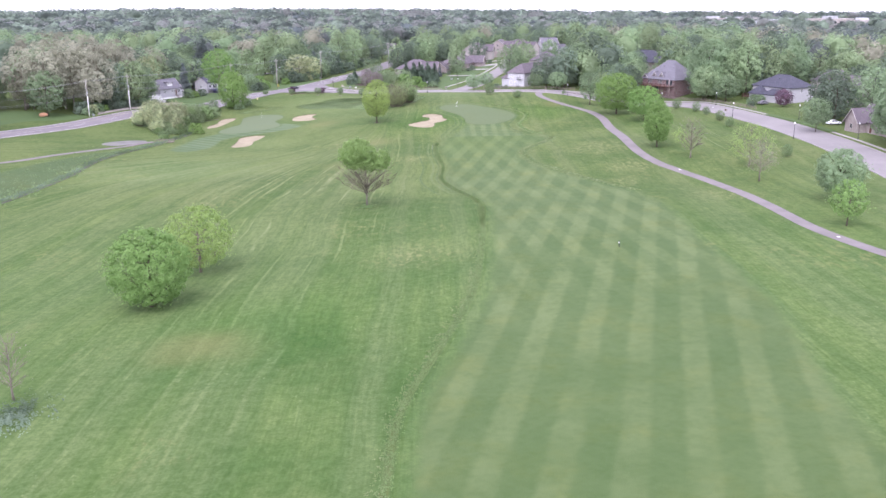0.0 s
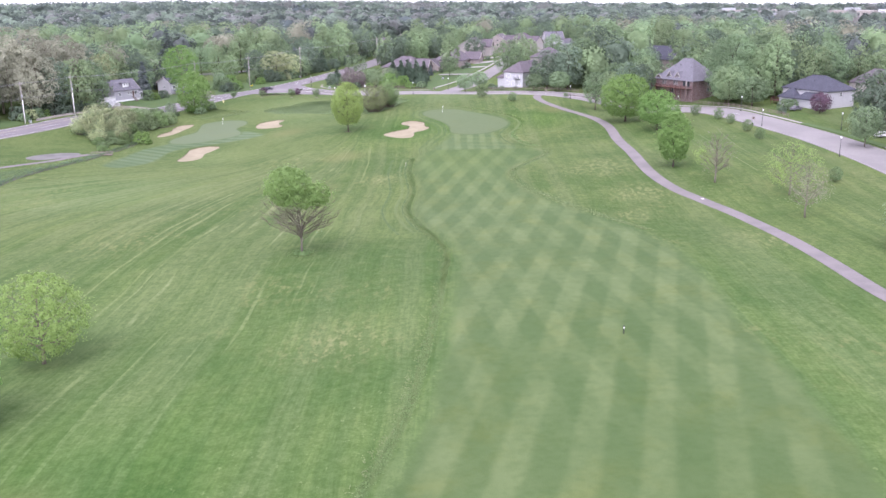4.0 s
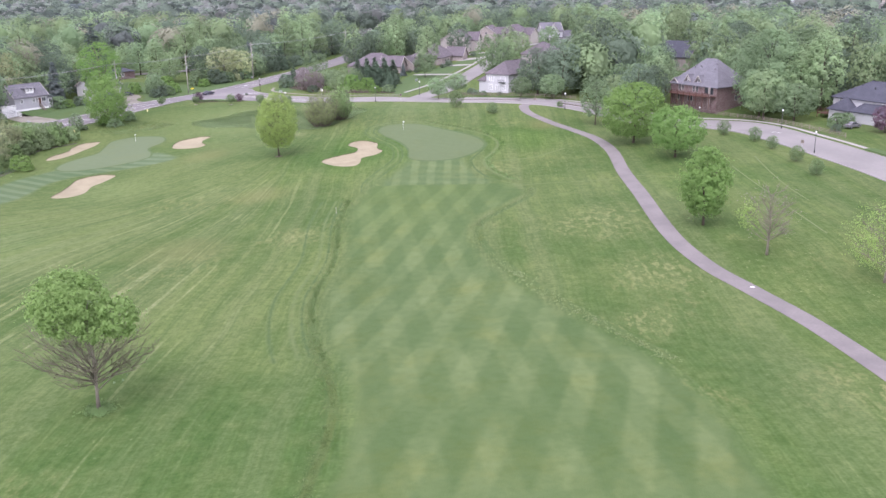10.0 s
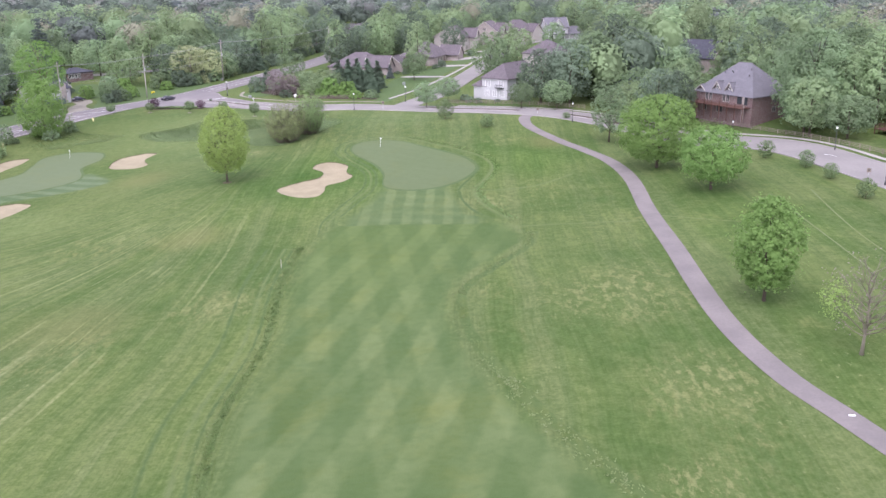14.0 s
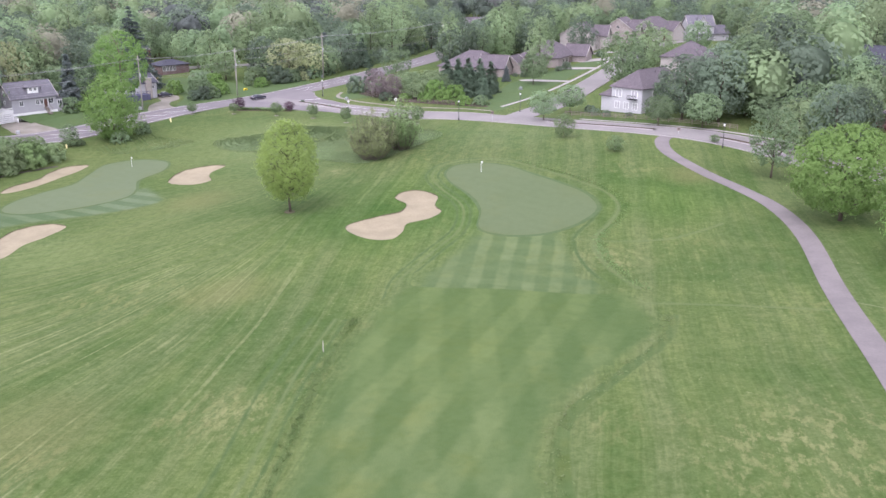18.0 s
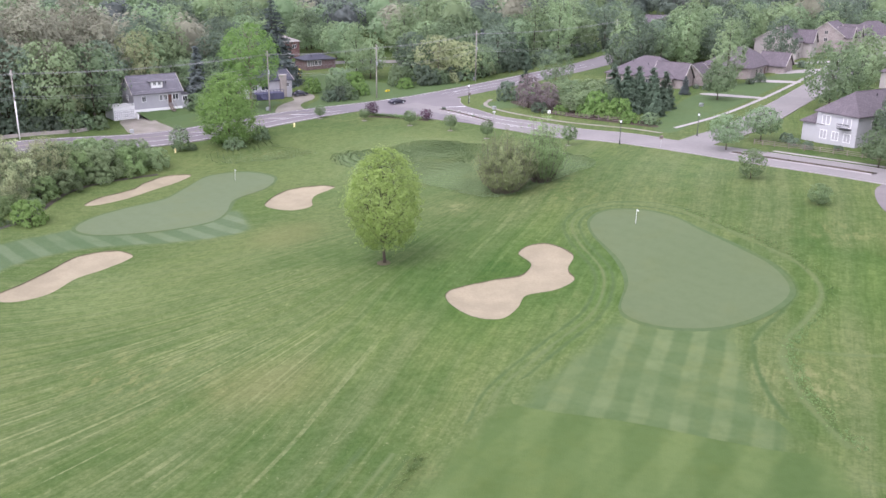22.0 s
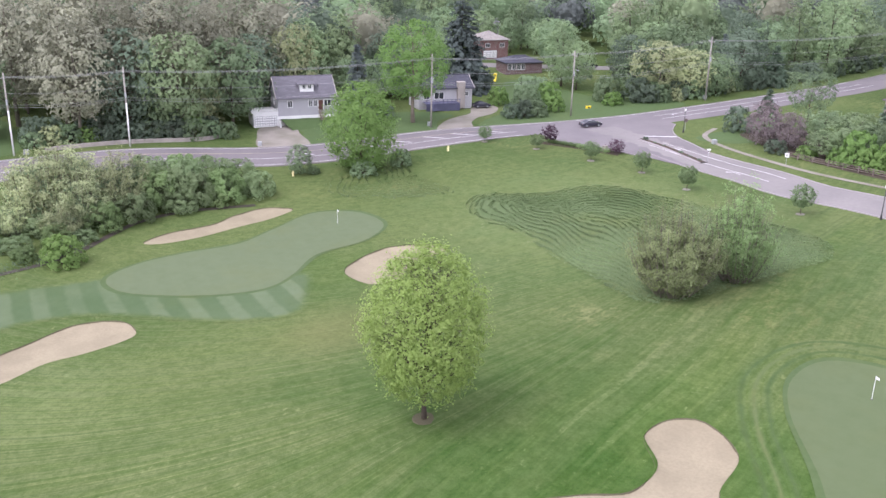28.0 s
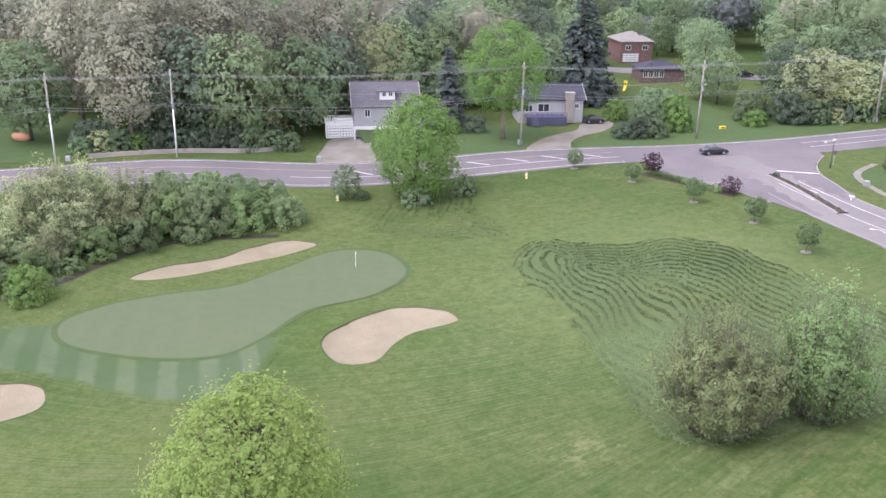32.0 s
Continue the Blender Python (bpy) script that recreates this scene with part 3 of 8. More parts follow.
# the lie of the land: broad swells and hollows, each (x, y, spread, height)
SWELLS = [
    (-60, 325, 50, -5.39),
    (-80, 200, 80, -8.33),
    (6, 358, 28, 1.87),
    (-110, 425, 50, -4.43),
    (120, 520, 80, 3.65),
    (-36, 330, 18, 1.66),
    (34, 316, 28, -2.87),
    (20, 428, 18, -0.82),
    (76, 372, 18, -3.81),
    (-106, 428, 18, 1.91),
    (6, 162, 28, 2.08),
    (34, 386, 18, 0.49),
    (76, 316, 18, 0.66),
    (-64, 218, 28, 2.00),
    (-92, 372, 18, -1.48),
    (-36, 428, 18, -1.21),
    (-160, 325, 50, -1.74),
]
MOUNDS = [
    (-8, 316, 18, 0.69),
    (65, 75, 50, 1.05),
    (-60, 50, 50, -1.68),
    (6, 246, 18, -1.33),
    (62, 218, 18, -1.57),
    (-120, 372, 18, 2.40),
    (165, 300, 50, 0.59),
    (-106, 344, 18, -0.76),
    (65, 575, 50, 3.63),
    (140, 400, 50, 1.53),
    (62, 274, 18, 1.15),
    (48, 372, 18, 1.29),
    (-64, 428, 18, 1.46),
    (-64, 316, 18, -1.01),
    (15, 0, 50, 0.78),
    (-8, 400, 18, 0.32),
    (-22, 204, 18, 0.71),
]


# far off the plain falls away
FALLS = [(1000, 2100, 500, -40), (0, 5200, 1200, -62), (2600, 4200, 1200, -66), (-3200, 4500, 1200, -52)]


def land(x, y):
    x, y = np.asarray(x, float), np.asarray(y, float)
    z = np.zeros(np.broadcast(x, y).shape)
    for a, b, s, h in SWELLS + MOUNDS + FALLS:
        z = z + h * np.exp(-((x - a) ** 2 + (y - b) ** 2) / (2.0 * s * s))
    return z


def at(x, y, up=0.0):
    return (x, y, float(land(x, y)) + up)


def fill(poly, spacing):
    """Triangulates the inside of an outline with a grid of inner points: xy and faces."""
    lo, hi = poly.min(0), poly.max(0)
    gx, gy = np.meshgrid(np.arange(math.ceil(lo[0] / spacing) * spacing, hi[0], spacing), np.arange(math.ceil(lo[1] / spacing) * spacing, hi[1], spacing))
    gx, gy = gx.ravel(), gy.ravel()
    keep = inside(poly, gx, gy)
    pts = [Vector(p[:2]) for p in poly] + [Vector(p) for p in zip(gx[keep], gy[keep])]
    k = len(poly)
    v, _, f, *_ = geometry.delaunay_2d_cdt(pts, [(i, (i + 1) % k) for i in range(k)], [], 1, 1e-4)
    return np.array([tuple(p) for p in v]), [tuple(q) for q in f]


def inset(ob, metres):
    """Keeps for each vertex how far it lies from the rim of its piece of turf."""
    kept = ob.data.attributes.get("inset") or ob.data.attributes.new("inset", "FLOAT", "POINT")
    kept.data.foreach_set("value", np.asarray(metres, dtype=np.float32))


def sheet(name, outline, lift, mat, label, category="grass", spacing=2.0, step=1.0, parent=None):
    """A thin piece of surface that follows the land inside a smooth outline."""
    xy, f = fill(curve(outline, step, True), spacing)
    z = land(xy[:, 0], xy[:, 1]) + lift
    ob = mesh(name, np.column_stack([xy, z]), f, mat, parent, True)
    rim = curve(outline, step, True)
    inset(ob, np.concatenate([np.min(np.hypot(part[:, None, 0] - rim[None, :, 0], part[:, None, 1] - rim[None, :, 1]), axis=1) for part in np.array_split(xy, 20)]))
    return tagged(ob, label, category, "", "structure")


def ribbon(line, offsets, lifts):
    """Vertices and faces of a strip along a line, at sideways offsets (left positive) and heights over the land."""
    d = np.gradient(line, axis=0)
    d /= np.linalg.norm(d, axis=1)[:, None]
    nrm = np.column_stack([-d[:, 1], d[:, 0]])
    cols = []
    for o, h in zip(offsets, lifts):
        p = line + nrm * (o[:, None] if isinstance(o, np.ndarray) else o)
        cols.append(np.column_stack([p, land(p[:, 0], p[:, 1]) + h]))
    m = len(offsets)
    v = np.stack(cols, 1).reshape(-1, 3)
    f = [(i * m + k + 1, i * m + k, (i + 1) * m + k, (i + 1) * m + k + 1) for i in range(len(line) - 1) for k in range(m - 1)]
    return v, f


def strip(name, line, width, lift, mat, label, category, cols=5, parent=None, camber=0.0):
    off = np.linspace(-width / 2, width / 2, cols)
    v, f = ribbon(line, list(off), [lift + camber * (1 - (2 * o / width) ** 2) for o in off])
    ob = mesh(name, v, f, mat, parent, True)
    inset(ob, np.tile(width / 2 - np.abs(off), len(line)))
    return ob if parent else tagged(ob, label, category, "", "structure")


def kerb(name, line, offset, parent=None, label="pale concrete kerb along the road edge"):
    """A raised kerb, 0.15 m high, along one side of a road."""
    v, f = ribbon(line, [offset + o for o in (-0.1, -0.085, 0.085, 0.1)], [0.0, 0.17, 0.17, 0.0])
    return tagged(mesh(name, v, f, M_KERB), label, "kerb", "", "structure")

# ---- the ground and what is laid on it ----
BUNKERS = {
    "long": [(-11, 323.8), (-12, 327.2), (-7.8, 331.9), (-5, 334.3), (-4.8, 338), (-7.4, 341.4), (-6.9, 344.8), (-4.2, 346.1), (-0.2, 343), (0.3, 338), (1.9, 334.9), (0.4, 331.2), (-2.6, 328.4), (-2.6, 324.8), (-3.6, 321.3), (-7, 320.9)],
    "kidney": [(-58, 359.8), (-60.2, 363.6), (-60.2, 370.2), (-56, 373.7), (-51.6, 373.1), (-52.6, 367.8), (-51.8, 364.6), (-49.9, 360.8), (-52.3, 358.2)],
    "back": [(-91.8, 352.8), (-92.4, 357.6), (-90.6, 364.4), (-91.1, 369), (-90.2, 374.6), (-86.1, 377.1), (-85.6, 372), (-86.6, 366.6), (-87.6, 359.4), (-89.6, 354.1)],
    "front": [(-74, 314.4), (-74, 320.4), (-74.2, 326), (-74.3, 331.4), (-70.6, 335.1), (-65.7, 333.6), (-66.4, 328.2), (-68, 324), (-67.6, 318.2), (-70.2, 314.2)],
}
bunker_lines = {k: curve(v, 0.7, True) for k, v in BUNKERS.items()}


def build_ground():
    """One sheet from underfoot to the horizon, finer where the course is, with holes for the bunkers."""
    def grid(x0, x1, y0, y1, s):
        gx, gy = np.meshgrid(np.arange(x0, x1 + 0.1, s), np.arange(y0, y1 + 0.1, s))
        return np.column_stack([gx.ravel(), gy.ravel()])
    pts = [grid(-130, 120, 44, 470, 2)]
    mid = grid(-280, 240, -60, 740, 10)
    pts.append(mid[(mid[:, 0] < -131) | (mid[:, 0] > 121) | (mid[:, 1] < 43) | (mid[:, 1] > 471)])
    far = grid(-4600, 4600, -1000, 4800, 200)
    pts.append(far[(far[:, 0] < -281) | (far[:, 0] > 241) | (far[:, 1] < -61) | (far[:, 1] > 741)])
    xy = np.vstack(pts)
    edges = []
    for line in bunker_lines.values():
        xy = xy[~inside(line, xy[:, 0], xy[:, 1])]
    for line in bunker_lines.values():
        k = len(xy)
        xy = np.vstack([xy, line])
        edges += [(k + i, k + (i + 1) % len(line)) for i in range(len(line))]
    v, _, f, *_ = geometry.delaunay_2d_cdt([Vector(p) for p in xy], edges, [], 0, 1e-4)
    v = np.array([tuple(p) for p in v])
    f = np.array([tuple(q) for q in f])
    mid = v[f].mean(1)
    drop = np.zeros(len(f), bool)
    for line in bunker_lines.values():
        drop |= inside(line, mid[:, 0], mid[:, 1])
    faces = [tuple(int(i) for i in q) for q in f[~drop]]
    ground = mesh("ground", np.column_stack([v, land(v[:, 0], v[:, 1])]), faces, M_ROUGH, None, True)
    return tagged(ground, "rolling mown rough grass of a golf course", "grass", "", "structure")


ground = build_ground()

LIPS = {"long": "pale tan sand bunker with a waist beside the green", "kidney": "tan sand bunker with a hooked tip",
        "back": "narrow tan sand bunker behind the far green", "front": "wavy tan sand bunker before the far green"}
for key, line in bunker_lines.items():
    hole = thing("bunker", LIPS[key], "bunker", group="sand bunkers")
    xy, f = fill(line, 0.9)
    edge = np.min(np.hypot(xy[:, None, 0] - line[None, :, 0], xy[:, None, 1] - line[None, :, 1]), axis=1)
    z = land(xy[:, 0], xy[:, 1]) - 0.07 - 0.46 * (1 - np.exp(-edge / 1.6)) + 0.05 * np.sin(xy[:, 0] * 1.7) * np.sin(xy[:, 1] * 1.3)
    mesh("sand", np.column_stack([xy, z]), f, M_SAND, hole, True)
    v, f = [], []
    c = line.mean(0)
    for x, y in line:
        out = np.array([x, y]) - c
        out /= np.linalg.norm(out)
        g = float(land(x, y))
        v += [(x - out[0] * 0.06, y - out[1] * 0.06, g - 0.15), (x, y, g + 0.06), (x + out[0] * 0.22, y + out[1] * 0.22, g + 0.06), (x + out[0] * 0.6, y + out[1] * 0.6, g - 0.03)]
    m = len(line)
    f = [(i * 4 + k, ((i + 1) % m) * 4 + k, ((i + 1) % m) * 4 + k + 1, i * 4 + k + 1) for i in range(m) for k in range(3)]
    mesh("grass_lip", v, f, [M_ROUGH, M_EARTH], hole, True, "turf lip round the sand", [int(i % 3 == 0) for i in range(len(f))])

FAIRWAY = [(-6, 50), (-4.3, 69), (-3.4, 88), (1.1, 108), (5.5, 128), (7.6, 149), (9, 175), (9.3, 192), (7, 204), (3.2, 218), (0.8, 235), (1.2, 254), (-0.6, 275), (-0.6, 292), (1.6, 306), (5, 311), (14.8, 312.5), (25, 311.5), (31, 306), (35.7, 294.4), (33.9, 287), (28.8, 278), (24, 268), (23.8, 258), (25.6, 248), (28.6, 238.5), (32.6, 228), (38.5, 216), (44, 205), (46.8, 192), (47.5, 176), (46.6, 154), (47, 135), (46, 111), (43, 93), (41.5, 76), (40, 50)]
sheet("fairway", FAIRWAY, 0.02, M_FAIRWAY, "mown fairway with light and dark diamond stripes", "fairway")
approach = sheet("approach", [(2.6, 304.5), (4.6, 312), (7, 321), (9.5, 329.5), (16, 330), (21.6, 329.5), (24.2, 319), (26, 311), (29.5, 304.5), (26, 303.6), (14.8, 304.2), (6, 303.5)], 0.035, M_APRON, "striped mown approach in front of the green", "fairway")
v = np.array([p.co[:2] for p in approach.data.vertices])
d = np.array([a.value for a in approach.data.attributes["inset"].data])
inset(approach, np.where(v[:, 1] < 309, np.clip(np.minimum(v[:, 0] - 3.0, 29.0 - v[:, 0]), 0, 9), d))
GREEN1 = [(-0.7, 356.7), (0.8, 361.7), (6.1, 362.6), (11, 360.1), (15.2, 355.6), (20.4, 350.8), (25.1, 345.9), (27.4, 339.7), (25.6, 334.1), (22.1, 329.4), (18.5, 326.8), (14.1, 325.7), (10.5, 326.6), (8.8, 329.2), (8.4, 336.3), (6.1, 342.7), (1.2, 350.6)]
GREEN2 = [(-83.9, 341.7), (-85.3, 347.4), (-83.8, 354.2), (-80.8, 361.3), (-81.6, 369.1), (-82.1, 377.3), (-76.3, 381.3), (-68.1, 378.7), (-65.3, 371.4), (-67.2, 363.8), (-64.1, 356.4), (-63.3, 351.3), (-66.4, 347.1), (-72.2, 343.1), (-78.7, 340.3)]
for name, line, words in (("green_near", GREEN1, "smooth pale putting green with a flag"), ("green_far", GREEN2, "long smooth putting green between three bunkers")):
    p = np.array(line)
    c = p.mean(0)
    grown = c + (p - c) * (1 + 0.7 / np.linalg.norm(p - c, axis=1))[:, None]
    sheet(name.replace("green", "collar"), grown, 0.045, M_COLLAR, "darker collar of turf round the putting green", "grass", 1.5)
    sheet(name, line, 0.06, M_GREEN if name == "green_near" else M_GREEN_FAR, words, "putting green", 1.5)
sheet("apron_far", [(-84, 342), (-86.7, 337.9), (-90, 331), (-92, 318), (-93, 303), (-86, 301), (-80, 312), (-79.5, 326.3), (-75, 333.8), (-67.8, 337.5), (-58.5, 341.4), (-53, 346.4), (-56.6, 352.3), (-63, 358), (-68, 352), (-76, 344)], 0.03, M_APRON_FAR, "striped mown apron round the far green", "fairway")
SWELL = [(-62.3, 391.8), (-62.9, 397.6), (-55.3, 401.8), (-51.2, 409), (-44.7, 412), (-34.4, 410), (-21.7, 404.4), (-10.7, 398.7), (-7, 391), (-10, 383), (-15.4, 371), (-20.4, 367.3), (-29.5, 372.3), (-38.1, 377.4), (-46.3, 383.1), (-56.3, 386.3)]
sheet("tall_grass_swell", SWELL, 0.03, M_TALL, "long uncut grass in dark wavy windrows", "tall grass", 1.5)
VERGE = [(-92, 392), (-86, 386), (-78, 388), (-70, 393), (-68, 397), (-74, 399), (-82, 402), (-86, 405)]

# dry seed-headed band where the rough meets the fairway
edge_line = curve([(-6.5, 44), (-5.4, 69), (-4.5, 88), (0, 108), (4.4, 128), (6.5, 149), (8, 175), (8.3, 192), (6, 204.5), (2.2, 218.5), (-0.2, 235), (0.2, 254), (-1.6, 275), (-1.6, 292)], 1.0)
strip("rough_edge", edge_line, 1.4, 0.012, M_EDGE, "ragged band of dry long grass along the fairway", "grass", 5)
edge_right = curve([(36.5, 296), (34.8, 287), (29.8, 277.5), (25, 268), (24.8, 258), (26.6, 248), (29.6, 239), (33.6, 228.5), (39.5, 216.5), (45, 205.5)], 1.0)
strip("rough_edge_east", edge_right, 1.9, 0.012, M_EDGE, "ragged band of dry grass along the fairway bend", "grass", 5)


def beside(line, offset):
    """The line moved sideways, to its left where offset is positive."""
    d = np.gradient(line, axis=0)
    d /= np.linalg.norm(d, axis=1)[:, None]
    return line + np.column_stack([-d[:, 1], d[:, 0]]) * offset


# passes of the mower beside the fairway and round its bend, lush and pale by turns
for line, passes in ((edge_line[165:], ((1.3, M_LUSH), (2.7, M_PALE), (5.6, M_LUSH))),
                     (edge_right, ((-1.8, M_PALE), (-4.6, M_LUSH)))):
    for offset, mat in passes:
        strip("mower_pass", beside(line, offset), 0.9, 0.008 + 0.001 * abs(offset), mat, "pale or lush pass of the mower in the rough", "grass", 5)
# rings mown round the near green, and the pale way from it to the cart path
ring_west = curve([(3, 296), (2, 305), (4.4, 316), (7.0, 326), (6.9, 334), (5.2, 340.2), (0.4, 348.4), (-2.2, 356.2), (-0.3, 363.2), (6.1, 364.6), (12, 362)], 1.0)
for offset, mat in ((0.0, M_LUSH), (1.1, M_PALE), (2.2, M_LUSH)):
    strip("mown_ring", beside(ring_west, offset), 0.95, 0.009 + 0.002 * offset, mat, "mown ring of turf round the putting green", "grass", 5)
ring_east = curve([(12, 363), (18, 357.5), (24, 352), (29, 346.5), (31, 340), (29.5, 333), (27, 325), (29, 315), (33, 306)], 1.0)
for offset, mat in ((0.0, M_PALE), (-3.0, M_LUSH)):
    strip("mown_ring", beside(ring_east, offset), 1.2, 0.012, mat, "mown ring of turf round the putting green", "grass", 5)
for line in ([(30, 300.5), (38.5, 300), (46, 298.5), (54.5, 296)], [(24, 325.5), (30, 325), (38, 326.3), (43, 329.5), (47, 333)]):
    strip("pale_way", curve(line, 1.0), 1.0, 0.014, M_PALE, "faint pale way worn over the rough grass", "track", 5)
sheet("ditch_bank", [(-100.5, 311), (-103, 302), (-107.5, 288), (-108, 270), (-106.6, 254), (-107.6, 231), (-110, 212), (-113, 190), (-134, 205), (-131, 232), (-127, 254), (-122, 272), (-115, 288), (-107, 302), (-103, 311)], 0.04, M_BANK, "rough weedy bank along a ditch", "tall grass", 2.0)
# the last points, at the hedge foot, also paint in the shade below it
ditch_line = curve([(-112, 190), (-109, 212), (-106.6, 230), (-105.6, 254), (-106.8, 270), (-106.3, 284), (-102.8, 300), (-99.5, 311), (-98, 320), (-95.4, 334), (-95, 343), (-97.6, 351), (-99, 357), (-98, 364), (-95, 370), (-92.2, 374.5)], 1.5)
strip("ditch", ditch_line, 1.0, 0.055, M_DITCH, "narrow dark muddy ditch under the bank", "ditch", 3)
sheet("dry_bed", [(-117, 308.5), (-112.5, 306.5), (-107.5, 311.5), (-104.6, 317.5), (-106, 320.5), (-111, 319), (-115.5, 314)], 0.05, M_WET, "pale stony wet hollow beside the gravel path", "stones", 1.5)
# roads and paths
main_line = curve([(-245, 165), (-196, 247), (-150, 324), (-135.5, 349.5), (-124, 369), (-108.5, 394), (-93, 419.5), (-76.5, 447), (-62, 473), (-49, 503), (-38, 540), (-30, 600), (-20, 700)], 3.0)
strip("main_road", main_line, 11.6, 0.06, M_ASPHALT, "worn grey asphalt road with turn lane and faded markings", "road", 7, camber=0.06)
blvd_line = curve([(-70, 449), (-54, 441), (-41, 435.3), (-30, 431), (-20, 424.5), (-7.5, 419.8), (9.5, 411), (22.5, 402.6), (30, 397.8), (39.2, 392.7), (46.8, 389.9), (54.9, 387.1), (62.5, 384), (71.2, 378), (81.9, 367.9), (91, 355), (96, 342.5), (98.8, 329.2), (101.2, 319.3), (104.1, 305.5), (106.2, 295), (107.9, 282), (109.2, 262), (109.5, 250), (109, 225), (107, 200), (101, 150), (88, 80), (78, 0)], 3.0)
wide = 5.2 + 1.9 * np.clip((blvd_line[:, 0] - 2.0) / 12.0, 0, 1)  # the north side widens where the median begins
v, f = ribbon(blvd_line, [np.full(len(blvd_line), -5.2), np.full(len(blvd_line), -2.0), 0.4 * wide, wide], [0.09, 0.11, 0.11, 0.09])
tagged(mesh("boulevard", v, f, M_CONCRETE, None, True), "pale concrete residential boulevard curving round the course", "road", "", "structure")
sheet("boulevard_mouth", [(-77, 440), (-72.5, 433.6), (-67, 432.2), (-60, 432.3), (-50, 431.3), (-42, 431.5), (-43, 442), (-47.5, 445.6), (-52.6, 449.6), (-56.5, 455), (-59.5, 462.5), (-66, 462)], 0.1, M_ASPHALT, "grey asphalt mouth of the boulevard at the junction", "road", 2.0)
for corner_pts in ([(-43.5, 442.2), (-47.8, 445.9), (-52.9, 450), (-56.4, 455.3), (-58.6, 461.5)], [(-73, 432.9), (-67, 431.9), (-60, 432), (-50, 431)]):
    kerb("kerb_corner", curve(corner_pts, 1.0), 0.0)
street_line = curve([(7, 414), (10, 424), (17.5, 442), (25, 468), (32, 496), (38, 520), (46, 550), (58, 580), (78, 596)], 3.0)
strip("side_street", street_line, 7.6, 0.12, M_CONCRETE, "pale concrete side street between houses", "road", 5, camber=0.03)
path_line = curve([(54, 399), (47, 392), (41.5, 385), (40.3, 377), (41.6, 369), (46.8, 358.5), (52, 350.5), (56, 341), (57.8, 326), (56.6, 303), (55.6, 283.5), (54.8, 263), (55.3, 248.5), (57.6, 236.8), (61, 227.8), (64.5, 216), (66.3, 200), (67, 180), (67.6, 162), (69.7, 149.5), (72.5, 139), (78, 120), (90, 90), (100, 50)], 2.0)
strip("cart_path", path_line, 2.9, 0.05, M_PATH, "grey-mauve asphalt cart path winding over the course", "path", 4)
left_path = curve([(-175, 240), (-150, 257), (-133, 268), (-122.8, 285), (-114.5, 297.5), (-108.6, 306), (-105.6, 313), (-102.4, 319.4)], 2.0)
strip("gravel_path", left_path, 2.2, 0.07, M_PATH, "grey gravel path beside the ditch", "path", 3)
strip("street_walk", curve([(2, 434), (11, 452), (18, 472), (25.5, 498), (32, 523), (40, 553)], 3.0), 1.15, 0.07, M_WALK, "pale concrete pavement along the side street", "pavement", 3)
walk_side = blvd_line[(blvd_line[:, 0] > 17) & (blvd_line[:, 1] > 222)]
v, f = ribbon(walk_side, [9.0, 9.65, 10.3], [0.07, 0.07, 0.07])
tagged(mesh("boulevard_walk", v, f, M_WALK, None, True), "pale concrete pavement beside the boulevard", "pavement", "", "structure")
strip("corner_walk", curve([(-50, 462), (-49, 454), (-43, 448), (-33, 442.5), (-20, 436), (-7, 431), (0, 427.5)], 2.0), 1.1, 0.07, M_GRAVEL, "narrow pavement round the road corner", "pavement", 3)
kerb("kerb_main_far", main_line, 5.9)
kerb("kerb_main_near", main_line[main_line[:, 1] < 428], -5.9)
kerb("kerb_boulevard_south", blvd_line[(blvd_line[:, 0] > -52)], -5.3)
east = blvd_line[(blvd_line[:, 0] > 17)]
kerb("kerb_boulevard_north", east, 7.2)
west = blvd_line[(blvd_line[:, 0] > -48) & (blvd_line[:, 0] < -2)]
kerb("kerb_boulevard_corner", west[:len(west)], 5.3)
kerb("kerb_street", street_line[street_line[:, 1] > 432], 3.9)
kerb("kerb_street_east", street_line[street_line[:, 1] > 428], -3.9)

# straight pale wheel tracks over the grass beside the cart path
for line in ([(78.6, 299), (78, 281), (77.9, 265), (78.9, 249)], [(86, 308), (83.2, 282), (83, 268)], [(57.7, 298.5), (66.9, 290.7), (76, 287)]):
    strip("wheel_track", curve(line, 2.0), 0.28, 0.012, M_TRACK, "thin pale wheel track pressed into the grass", "track", 3)

# ---- trees and shrubs ----
def envelope(kind, s):
    """Crown radius, 0 to 1, at the share s of the crown's height."""
    if kind == "round":
        return np.sqrt(np.clip(1 - (1.9 * (s - 0.47)) ** 2, 0.02, 1))
    if kind == "oval":
        return np.clip(np.sin(np.pi * np.clip(s * 0.86 + 0.1, 0, 1)) ** 0.62, 0.05, 1)
    if kind == "spread":
        return np.sqrt(np.clip(1 - (1.5 * (s - 0.62)) ** 2, 0.04, 1))
    if kind == "cone":
        return np.clip(1.02 - s, 0.03, 1) ** 0.9
    return np.clip(1 - 0.45 * s ** 2, 0.1, 1)


